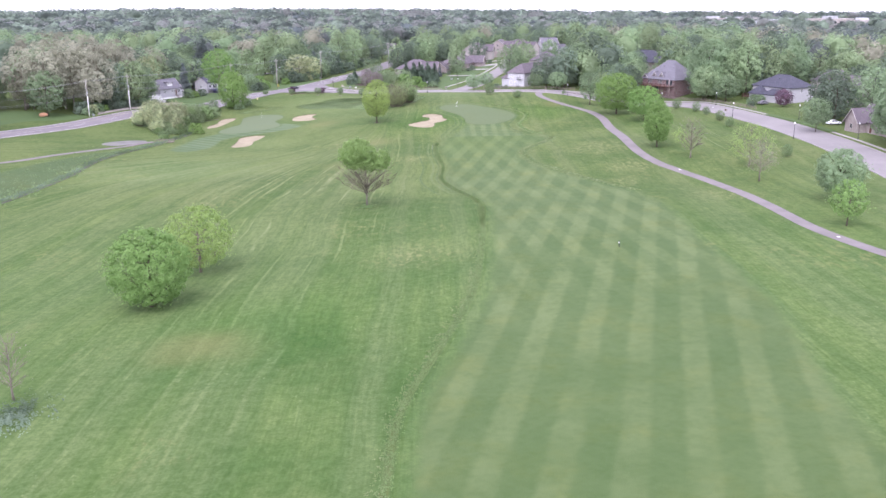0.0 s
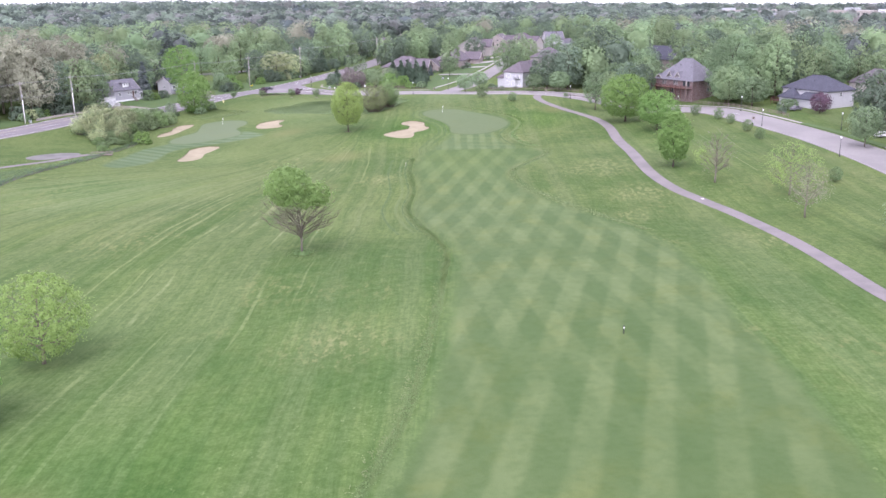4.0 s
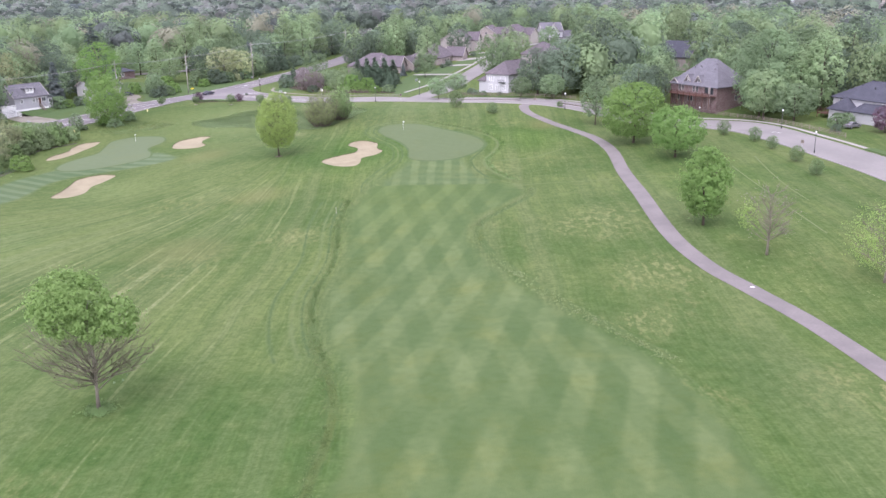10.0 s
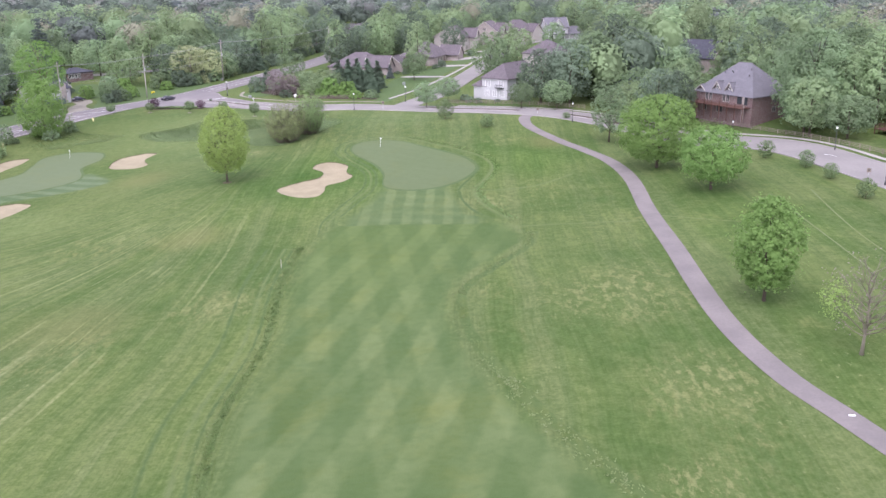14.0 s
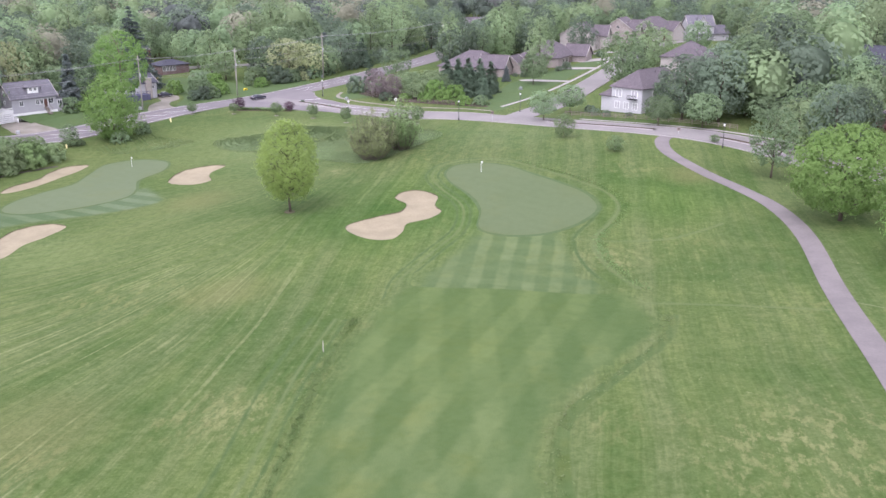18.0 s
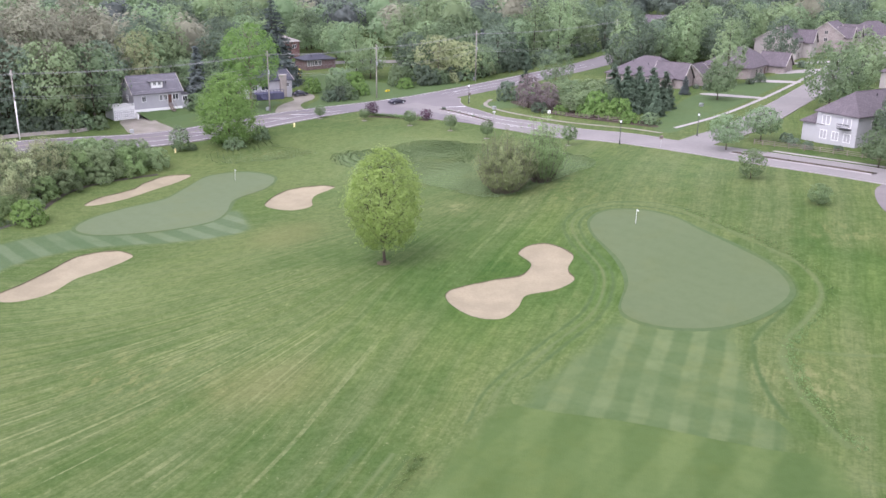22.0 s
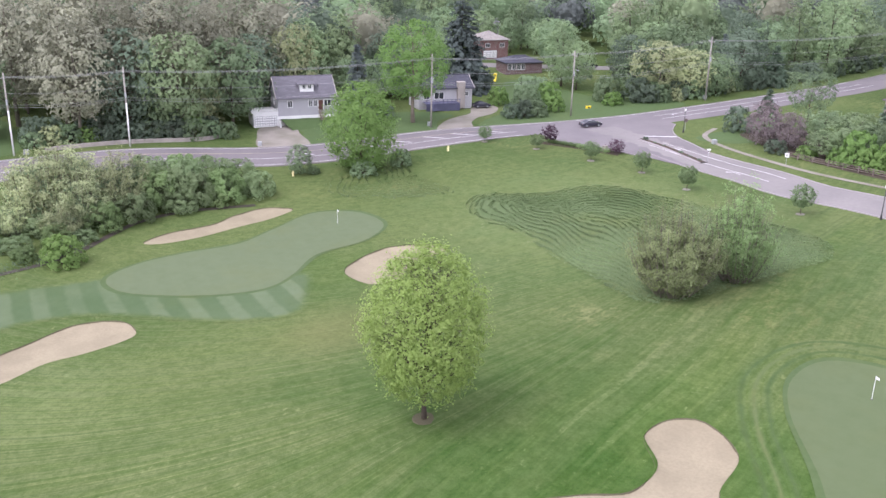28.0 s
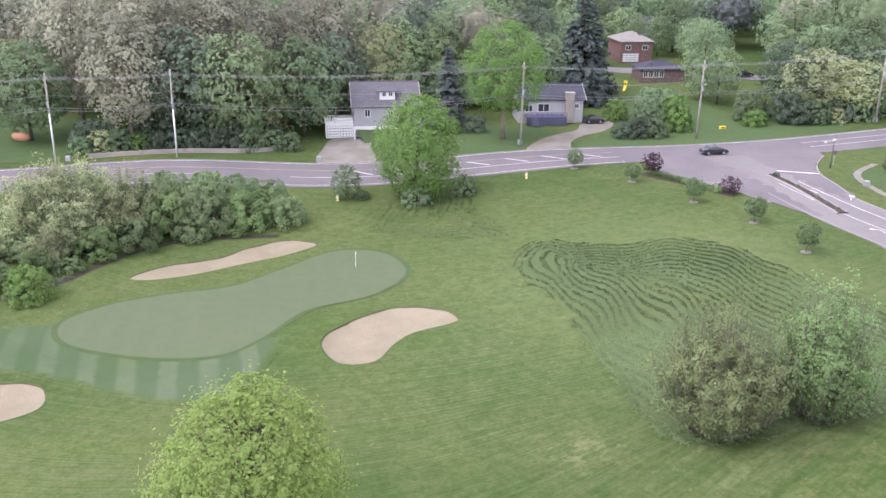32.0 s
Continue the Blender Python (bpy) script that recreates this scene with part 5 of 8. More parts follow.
def house(label, x, y, turn, w, d, h, kind, rh, wall, roof, openings=(), trim=None, wings=(), base=None, plinth=None, chimney=None, vents=3, pane=None):
    """A house: main block and wings, each (x, y, turn, w, d, h, kind, rh), with roofs, windows and doors."""
    trim = trim or (M_TRIM if wall in (M_BRICK_TAN, M_SIDE_TAN) else M_WHITE)
    z = float(land(x, y)) if base is None else base
    ob = thing("house", label, "house", (x, y, z), turn, "houses")
    blocks = [(0, 0, 0, w, d, h, kind, rh), *wings]
    for k, (bx, by, bt, bw, bd, bh, bk, brh) in enumerate(blocks):
        v, f = wall_shape(bk, bw, bd, bh, brh)
        mesh("wall", moved(v, bx, by, 0, bt), f, wall, ob)
        v, f = roof_shape(bk, bw, bd, brh)
        top = mesh("roof", moved(v, bx, by, bh + 0.12, bt), f, roof, ob)
        s = Shape()
        k = bw / 2 + 0.5 if bk == "gable" else max(bw / 2 - bd / 2 * 0.95, 0.25)
        s.put(moved(Shape().tube([(-k, 0, brh), (k, 0, brh)], [0.1, 0.1], 6).v, bx, by, bh + 0.14, bt), Shape().tube([(-k, 0, brh), (k, 0, brh)], [0.1, 0.1], 6).f)
        s.make("ridge_cap", roof, top)
        if bk == "gable":
            for sx in (-1, 1):
                e = sx * (bw / 2 + 0.5)
                for sy in (-1, 1):
                    a, b = (e, sy * (bd / 2 + 0.5), -0.5 * brh / (bd / 2) - 0.1), (e, 0, brh - 0.1)
                    Shape().put(moved([(a[0] - 0.06, a[1], a[2] - 0.16), (a[0] + 0.06, a[1], a[2] - 0.16), (b[0] + 0.06, 0, b[2] - 0.16), (b[0] - 0.06, 0, b[2] - 0.16),
                                 (a[0] - 0.06, a[1], a[2] + 0.12), (a[0] + 0.06, a[1], a[2] + 0.12), (b[0] + 0.06, 0, b[2] + 0.12), (b[0] - 0.06, 0, b[2] + 0.12)], bx, by, bh + 0.12, bt),
                          [(0, 1, 2, 3), (4, 5, 6, 7), (0, 1, 5, 4), (3, 2, 6, 7), (0, 3, 7, 4), (1, 2, 6, 5)]).make("bargeboard", M_TRIM, top)
    rng = random.Random(int(x * 7 + y))
    for _ in range(vents):
        vx, vy = rng.uniform(-w * 0.25, w * 0.25), rng.uniform(0.1, 0.3) * d * rng.choice((-1, 1))
        vz = h + 0.12 + rh * (1 - abs(vy) / (d / 2))
        Shape().tube([(vx, vy, vz - 0.2), (vx, vy, vz + 0.45)], [0.12, 0.1], 7).make("roof_vent", M_IRON, ob)
    if plinth:
        v, f = wall_shape("hip", w + 0.14, d + 0.14, plinth, 0)
        mesh("plinth", v, f + [(4, 5, 6, 7)], M_WHITE, ob, False, "white painted foundation wall")
    if chimney:
        cx, cy, cw, ch, cmat = chimney
        s = Shape().box(cx - cw / 2, cy - cw * 0.4, -0.5, cx + cw / 2, cy + cw * 0.4, ch).slab(cx - cw / 2 - 0.1, cy - cw * 0.4 - 0.1, ch, cx + cw / 2 + 0.1, cy + cw * 0.4 + 0.1, ch + 0.25)
        s.make("chimney", cmat, ob)
    for o in openings:
        if len(o) == 6:
            opening(ob, o[0], w, d, o[1], o[2], o[3], o[4], o[5], trim, pane=pane)
        else:
            bx, by, bt, bw, bd = blocks[o[6]][:5]
            opening(ob, o[0], bw, bd, o[1], o[2], o[3], o[4], o[5], trim, bx, by, bt, pane)
    return ob


# the white cottage by the main road, its terrace garage and front steps
cottage = house("white cottage with grey shingle roof and a front dormer", -127.2, 418.8, 59.0, 12.4, 8.2, 4.9, "gable", 3.6, M_SIDE_GREY, M_ROOF_GREY,
                [("f", -3.6, 2.5, 1.1, 1.5, "win"), ("f", 0.8, 2.5, 0.9, 1.5, "win"), ("f", 2.0, 2.5, 0.9, 1.5, "win"), ("f", 4.6, 2.5, 1.6, 1.5, "win"), ("l", 0, 2.6, 1.2, 1.4, "win"), ("r", 0, 2.6, 1.2, 1.4, "win"), ("l", 0, 5.6, 0.9, 1.0, "win"), ("f", 3.1, 1.75, 1.0, 2.1, "door")],
                plinth=0.75, wings=[(0.3, -1.75, 0, 3.0, 3.1, 7.45, "hip", 0.5)], base=-3.0, vents=1)
opening(cottage, "f", 3.0, 3.24, -0.62, 6.25, 0.8, 0.95, "win", M_WHITE, 0.3, -1.75, 0)
opening(cottage, "f", 3.0, 3.24, 0.62, 6.25, 0.8, 0.95, "win", M_WHITE, 0.3, -1.75, 0)
Shape().box(-1.2, -3.36, 5.6, 1.8, -3.305, 7.4).make("dormer_face", M_WHITE, cottage)
g = Shape().box(-11.6, -4.6, -2.6, -6.35, 1.5, 1.6).slab(-11.8, -4.8, 1.6, -6.3, 1.5, 1.85)
g.make("garage", M_WHITE, cottage, "white terrace garage beside the house")
for k in (-10.25, -7.75):
    opening(cottage, "f", 1, 9.2, k, -1.1, 2.25, 2.1, "garage", M_WHITE)
for k in range(19):
    Shape().box(-11.75 + k * 0.29, -4.75, 1.85, -11.66 + k * 0.29, -4.66, 2.45).make("baluster", M_WHITE, cottage)
Shape().box(-11.8, -4.78, 2.43, -6.4, -4.62, 2.55).make("rail", M_WHITE, cottage)
Shape().box(-6.3, -6.6, -2.6, -6.1, -4.1, 0.1).make("retaining_wall", M_WHITE, cottage, "white wall beside the sunken drive")
v, f = wall_shape("hip", 1.9, 4.2, 3.7, 0)
mesh("side_porch", moved(v, 7.1, -1.9, 0), f, M_SIDE_WHITE, cottage)
Shape().put([(6.1, -4.3, 3.6), (8.3, -4.3, 3.6), (8.3, 0.4, 3.6), (6.1, 0.4, 3.6), (6.1, -4.3, 4.2), (8.3, -4.3, 3.75), (8.3, 0.4, 3.75), (6.1, 0.4, 4.2)], [(3, 2, 1, 0), (4, 5, 6, 7), (0, 1, 5, 4), (1, 2, 6, 5), (2, 3, 7, 6), (3, 0, 4, 7)]).make("porch_roof", M_ROOF_GREY, cottage)
opening(cottage, "f", 1.9, 4.2, 0, 1.9, 1.3, 1.3, "win", M_WHITE, 7.1, -1.9, 0)
bank = Shape()
cols = np.linspace(-6.0, 12.0, 13)
for ly, up in ((-4.0, 0.1), (-5.2, 0.05), (-7.0, -0.45), (-9.0, -1.0), (-10.5, -1.35)):
    bank.v += [(lx - 0.25 * (ly + 4) * (lx < -5.9), ly, up - 0.9 * max(0.0, (lx - 6.0) / 6.0) + 0.05 * math.sin(lx * 1.3 + ly)) for lx in cols]
bank.f = [(r * 13 + k, (r + 1) * 13 + k, (r + 1) * 13 + k + 1, r * 13 + k + 1) for r in range(4) for k in range(12)]
bank_ob = bank.make("lawn_bank", M_LAWN, None, "", True)
bank_ob.matrix_world = pose(-127.2, 418.8, -3.0, 0, 0, 59.0)
tagged(bank_ob, "short green lawn bank below the white cottage", "lawn", "", "structure")
for k in range(7):
    Shape().slab(2.5, -4.5 - k * 0.34, 1.45 - k * 0.25, 3.6, -4.1 - k * 0.34, 1.62 - k * 0.25, 0.02).make("step", M_FENCE, cottage)
for k in (2.45, 3.85):
    Shape().tube([(k, -4.15, 2.6), (k, -6.7, 0.9)], [0.05, 0.05], 5).make("handrail", M_FENCE, cottage)

blue = house("small grey house with stone chimney and blue deck", -113.5, 450.5, 55, 13, 8.6, 4.3, "gable", 2.2, M_SIDE_WHITE, M_ROOF_BLUE,
             [("f", -4.6, 1.6, 1.6, 1.4, "win"), ("f", -1.6, 1.6, 2.4, 1.7, "win"), ("r", 0.4, 0.1, 3.0, 2.2, "garage"), ("r", -2.4, 2.9, 0.9, 0.9, "win"), ("f", 5.2, 2.2, 0.9, 1.1, "win"), ("l", 0, 1.6, 1.2, 1.3, "win")], chimney=(3.6, -4.7, 1.7, 5.4, M_STONE), base=-2.55, vents=1)
Shape().slab(-5.5, -7.4, 1.0, 2.6, -4.3, 1.15).make("deck", M_DECK_BLUE, blue, "dark blue painted deck")
for k in range(9):
    Shape().box(-5.5 + k, -7.4, -0.6, -5.38 + k, -7.28, 2.0).make("deck_post", M_DECK_BLUE, blue)
Shape().box(-5.5, -7.42, 1.95, 2.6, -7.28, 2.05).make("deck_rail", M_DECK_BLUE, blue)
Shape().box(-5.4, -7.3, -0.6, 2.5, -7.2, 1.0).make("deck_skirt", M_DECK_BLUE, blue)
for k in range(6):
    Shape().slab(-4.6, -7.8 - k * 0.3, 0.8 - k * 0.2, -3.2, -7.45 - k * 0.3, 0.95 - k * 0.2, 0.02).make("step", M_DECK_BLUE, blue)

house("red brick two-storey house with white garage below", -148, 519, 58, 9, 11, 5.8, "hip", 2.0, M_BRICK_RED, M_ROOF_PALE,
      [("f", -2.4, 3.4, 1.6, 1.3, "win"), ("f", 2.4, 3.4, 1.6, 1.3, "win"), ("f", -1.5, 0.2, 4.6, 2.3, "garage"), ("r", 0, 3.4, 1.4, 1.3, "win")], base=-0.6)
house("low brick house with dark roof and white sunroom windows", -125, 502, 55, 11, 8, 2.8, "hip", 1.4, M_BRICK, M_ROOF_BLUE,
      [("f", -4.4 + 1.35 * k, 0.7, 1.15, 1.7, "win") for k in range(4)] + [("r", -2.4 + 1.4 * k, 0.7, 1.2, 1.7, "win") for k in range(4)], base=-1.0)

# houses along the side street
house("tan brick house with broad brown hip roof at the corner", -13, 497, -16, 20, 16, 3.2, "hip", 4.4, M_BRICK_TAN, M_ROOF_BROWN,
      [("f", -6, 0.9, 1.6, 1.5, "win"), ("f", -2, 0.9, 1.6, 1.5, "win"), ("f", 3, 0.9, 1.6, 1.5, "win"), ("r", 0, 0.9, 1.6, 1.5, "win"), ("r", 0, 0.8, 1.4, 1.8, "win", 1), ("r", -2.3, 0.8, 0.9, 1.6, "win", 1)],
      wings=[(8.2, -3.0, 0, 9, 7, 3.2, "gable", 3.6), (12.0, 4.5, 90, 7, 8, 3.0, "gable", 3.2)], vents=4)
house("long tan house with brown hip roof and garage wing", 10, 520, 74, 22, 15, 3.3, "hip", 4.6, M_BRICK_TAN, M_ROOF_BROWN,
      [("f", -6, 0.9, 1.8, 1.5, "win"), ("f", -2, 0.9, 1.8, 1.5, "win"), ("f", 1.5, 0.2, 1.1, 2.2, "door"), ("l", 2, 0.9, 1.6, 1.4, "win"), ("l", -3, 0.9, 1.6, 1.4, "win"), ("r", 1.8, 0.1, 2.6, 2.2, "garage", 1), ("r", -1.8, 0.1, 2.6, 2.2, "garage", 1)],
      wings=[(8, -8.5, 90, 8, 8, 3.0, "gable", 3.3)], vents=4)
house("two-storey tan house with steep brown gables", 21, 560, 74, 12, 14, 6.2, "gable", 4.2, M_SIDE_TAN, M_ROOF_BROWN,
      [("f", -3, 0.9, 1.4, 1.6, "win"), ("f", 1, 0.9, 1.4, 1.6, "win"), ("f", -3, 3.9, 1.4, 1.5, "win"), ("f", 1, 3.9, 1.4, 1.5, "win"), ("l", 2.6, 4.2, 1.0, 1.3, "win"), ("l", 3.8, 4.2, 1.0, 1.3, "win"), ("l", -2, 6.6, 1.3, 1.2, "win"), ("l", 0, 1, 1.2, 1.4, "win"), ("r", 0, 3.9, 1.1, 1.4, "win", 1), ("r", 0, 0.9, 1.6, 1.5, "win", 1)],
      wings=[(3.2, -7.0, 90, 6, 5.5, 6.0, "gable", 3.4)])
house("two-storey brick house with twin gables", 37, 583, 74, 13, 12, 6.2, "gable", 4.2, M_BRICK_TAN, M_ROOF_BROWN,
      [("f", -4, 3.9, 1.3, 1.5, "win"), ("f", -4, 0.9, 1.3, 1.6, "win"), ("l", 0, 6.4, 1.2, 1.2, "win"), ("l", 0, 4.0, 1.2, 1.2, "win"), ("r", 0, 3.9, 1.4, 1.5, "win", 1), ("r", 0, 0.8, 1.4, 1.7, "win", 1), ("r", 0, 3.9, 1.2, 1.5, "win", 2)],
      wings=[(3.6, -6.2, 90, 6, 5, 6.0, "gable", 3.4), (-3.6, -6.0, 90, 5, 4.6, 6.0, "gable", 3.0)])
house("brown-roofed house beyond the street bend", 51, 601, 40, 18, 13, 5.0, "hip", 5.0, M_SIDE_TAN, M_ROOF_BROWN,
      [("f", -4, 0.9, 1.4, 1.5, "win"), ("f", 3, 0.9, 1.4, 1.5, "win"), ("f", 0, 0.1, 1.1, 2.2, "door")], wings=[(6, -6, 90, 6, 6, 5.0, "gable", 3.2)])
white = house("white gabled house with arched window and porch", 70, 606, 12, 11, 10, 6.4, "gable", 4.0, M_SIDE_WHITE, M_ROOF_GREY,
      [("f", -3.6, 3.6, 1.1, 1.5, "win"), ("f", 3.6, 3.6, 1.1, 1.5, "win"), ("f", -3, 0.8, 1.6, 1.6, "win"), ("f", 3, 0.8, 1.6, 1.6, "win"), ("l", 0, 6.0, 1.6, 2.0, "win", 1)], wings=[(0, -3.6, 90, 5, 5, 6.6, "gable", 3.6), (8.5, 0, 0, 8, 8, 3.2, "gable", 3.0)])
Shape().slab(-5.4, -8.4, 2.9, 5.4, -5.0, 3.15).make("porch_roof", M_ROOF_GREY, white)
Shape().slab(-5.4, -8.4, -0.3, 5.4, -5.0, 0.3).make("porch_floor", M_WHITE, white)
for k in (-5.1, -2.6, 0, 2.6, 5.1):
    Shape().tube([(k, -8.1, 0.3), (k, -8.1, 2.9)], [0.12, 0.1], 8).make("porch_post", M_WHITE, white)
corner = house("white two-storey house with brown hip roof and balcony", 40.5, 431.5, 52.6, 20, 9.2, 6.2, "hip", 3.6, M_SIDE_WHITE, M_ROOF_BROWN,
      [("l", -2.4, 3.4, 1.9, 1.9, "win"), ("l", 2.3, 3.4, 1.9, 1.9, "win"), ("l", -2.7, 0.5, 1.6, 1.8, "win"), ("l", 0.0, 0.5, 1.6, 1.8, "win"), ("l", 2.7, 0.5, 1.6, 1.8, "win"), ("f", -5, 3.6, 1.3, 1.4, "win"), ("f", 0, 3.6, 1.3, 1.4, "win"), ("f", 5, 3.6, 1.3, 1.4, "win"), ("f", -3, 0.8, 1.3, 1.4, "win"), ("b", -6, 0.8, 1.3, 1.4, "win")],
      wings=[(-7, 5.6, 90, 5, 5, 3.6, "hip", 1.8)], vents=3, pane=M_BLIND)
balcony = Shape().slab(-11.2, -3.4, 3.1, -10.0, -0.9, 3.25)
for k in range(9):
    balcony.box(-11.2, -3.4 + k * 0.31, 3.25, -11.15, -3.35 + k * 0.31, 4.15)
balcony.box(-11.24, -3.4, 4.1, -11.12, -0.9, 4.2)
balcony.make("balcony", M_IRON, corner, "dark iron balcony")
house("tan house with broad brown roof behind the corner house", 57, 503, 74, 17, 15, 4.0, "hip", 4.2, M_SIDE_TAN, M_ROOF_BROWN,
      [("f", -4, 0.9, 1.5, 1.5, "win"), ("b", -4, 0.1, 3.2, 2.2, "garage"), ("l", 0, 0.9, 1.5, 1.5, "win")], wings=[(-8, -2, 90, 8, 8, 3.4, "hip", 3.0)])
house("tan house half hidden in trees", 62, 478, 74, 15, 12, 3.6, "hip", 3.8, M_SIDE_TAN, M_ROOF_BROWN, [("l", 0, 0.9, 1.5, 1.5, "win"), ("f", 2, 0.9, 1.5, 1.5, "win")])

# houses behind the boulevard to the east
brick = house("red brick house with tall grey roof and timber deck", 97, 387, -57, 18, 14.5, 5.4, "hip", 6.8, M_BRICK, M_ROOF_GREY,
      [("f", -5.4, 3.0, 1.0, 2.0, "win"), ("f", -4.2, 3.0, 1.0, 2.0, "win"), ("f", 0.2, 3.0, 1.0, 2.0, "win"), ("f", 1.4, 3.0, 1.0, 2.0, "win"), ("f", -6, 0.3, 1.4, 1.9, "win"), ("f", -1, 0.3, 2.0, 2.0, "win"), ("f", 6.0, 2.9, 3.2, 2.3, "dark"), ("r", 1, 3.2, 1.3, 1.6, "win"), ("r", 1, 0.8, 1.3, 1.5, "win")],
      wings=[(-2.6, -5.4, 90, 2.6, 1.7, 6.6, "gable", 1.2), (1.4, -5.4, 90, 2.6, 1.7, 6.6, "gable", 1.2), (-7.6, -5.6, 90, 3, 2.8, 5.4, "gable", 1.2)], vents=9, base=1.9, trim=M_SIDE_TAN)
opening(brick, "l", 2.6, 3.2, 0, 5.7, 0.9, 1.3, "win", M_WHITE, -2.6, -5.4, 90)
opening(brick, "l", 2.6, 3.2, 0, 5.7, 0.9, 1.3, "win", M_WHITE, 1.4, -5.4, 90)
Shape().slab(-8.6, -10.2, 2.3, 8.7, -7.0, 2.5).make("deck", M_WOOD, brick, "reddish timber deck")
for k in range(8):
    Shape().box(-8.6 + k * 2.45, -10.2, -0.9, -8.4 + k * 2.45, -10.0, 3.45).make("deck_post", M_WOOD, brick)
for z in (2.75, 3.0, 3.25, 3.45):
    Shape().box(-8.6, -10.18, z, 8.7, -10.1, z + 0.07).make("deck_rail", M_WOOD, brick)
Shape().tube([(8.3, -9.7, -0.9), (8.3, -9.7, 5.2)], [0.3, 0.3], 8).make("porch_column", M_BRICK_TAN, brick)
house("dark-roofed brick house behind the deck house", 107, 468, -40, 13, 11, 5.2, "gable", 5.2, M_BRICK_TAN, M_ROOF_BLUE, [("l", 0, 5.4, 1.0, 1.2, "win"), ("r", 0, 5.4, 1.0, 1.2, "win"), ("f", 0, 1, 1.3, 1.4, "win")], wings=[(-7, 2, 0, 8, 9, 4.0, "hip", 3.6)])
house("red brick house with brown gables deep in the trees", 128, 440, -50, 11, 9, 5.4, "gable", 4.0, M_BRICK, M_ROOF_BROWN, [("f", 0, 3.4, 1.2, 1.4, "win"), ("l", 0, 3.4, 1.2, 1.4, "win")])
pale = house("white house with dark slate hip roof", 131, 350, -62, 18, 13, 5.6, "hip", 3.9, M_SIDE_WHITE, M_ROOF_BLUE,
      [("f", -6.4, 3.4, 1.2, 1.5, "win"), ("f", 6.4, 3.4, 1.0, 1.6, "win"), ("f", -7.4, 0.9, 1.4, 1.6, "win"), ("f", 1.0, 0.9, 1.4, 1.6, "win"), ("f", 7.0, 0.9, 1.2, 1.5, "win"), ("r", 0, 3.4, 1.2, 1.5, "win"), ("l", 0, 3.4, 1.2, 1.5, "win")],
      wings=[(-4.2, -7.4, 90, 5, 6, 3.0, "hip", 2.6), (4, -7, 0, 10, 4, 2.9, "hip", 1.6)])
Shape().slab(-11.4, -9.4, 0.9, -8.4, -3.2, 1.1).make("deck", M_WOOD, pale, "red-brown deck at the house corner")
for k in range(5):
    Shape().box(-11.4, -9.4 + k * 1.5, -0.6, -11.25, -9.25 + k * 1.5, 2.0).make("deck_post", M_WOOD, pale)
for z in (1.4, 1.7, 1.95):
    Shape().box(-11.4, -9.4, z, -11.3, -3.2, z + 0.08).make("deck_rail", M_WOOD, pale)
house("pale tan house with broad brown gable roof", 156, 338, -75, 17, 12, 5.2, "gable", 4.4, M_SIDE_TAN, M_ROOF_BROWN, [("f", -4, 3.2, 1.3, 1.4, "win"), ("f", 4, 0.9, 1.4, 1.5, "win"), ("r", 0, 3.6, 1.1, 1.4, "win"), ("r", 0, 0.9, 1.3, 1.4, "win")], wings=[(-3, -6, 90, 6, 7, 4.2, "gable", 3.4)])
house("brown-roofed house behind the slate-roofed one", 158, 366, -60, 15, 11, 5.4, "hip", 4.2, M_SIDE_TAN, M_ROOF_BROWN, [("f", 0, 3.4, 1.3, 1.4, "win")])
house("red brick house with brown gable facing the road", 133, 270, -78, 15, 11, 3.4, "gable", 4.2, M_BRICK_TAN, M_ROOF_BROWN, [("l", 0, 0.9, 1.2, 1.6, "win", 1), ("f", 4, 0.9, 1.6, 1.4, "win"), ("f", 0.6, 0.1, 1.1, 2.1, "door")], wings=[(-4.5, -5, 90, 7, 6, 3.3, "gable", 3.6)])
for hx, hy, ht, words in ((150, 300, -80, "brown-roofed house among garden trees"), (152, 235, -85, "tan house with brown roof by the boulevard")):
    house(words, hx, hy, ht, 16, 12, 4.2, "hip", 4.0, M_SIDE_TAN, M_ROOF_BROWN, [("f", -4, 0.9, 1.4, 1.5, "win"), ("f", 4, 0.9, 1.4, 1.5, "win")])
# roofs that show through the far trees
for hx, hy, ht, rf in ((-60, 640, 30, M_ROOF_GREY), (-180, 560, 60, M_ROOF_GREY), (-40, 700, 10, M_ROOF_BROWN), (-95, 610, 20, M_ROOF_GREY), (-110, 760, 0, M_ROOF_BROWN)):
    house("pale house glimpsed between distant trees", hx, hy, ht, 11, 8, 5.0, "gable", 3.0, M_SIDE_GREY, rf, [("f", -3, 3.6, 1.4, 1.4, "win"), ("f", 3, 3.6, 1.4, 1.4, "win")])

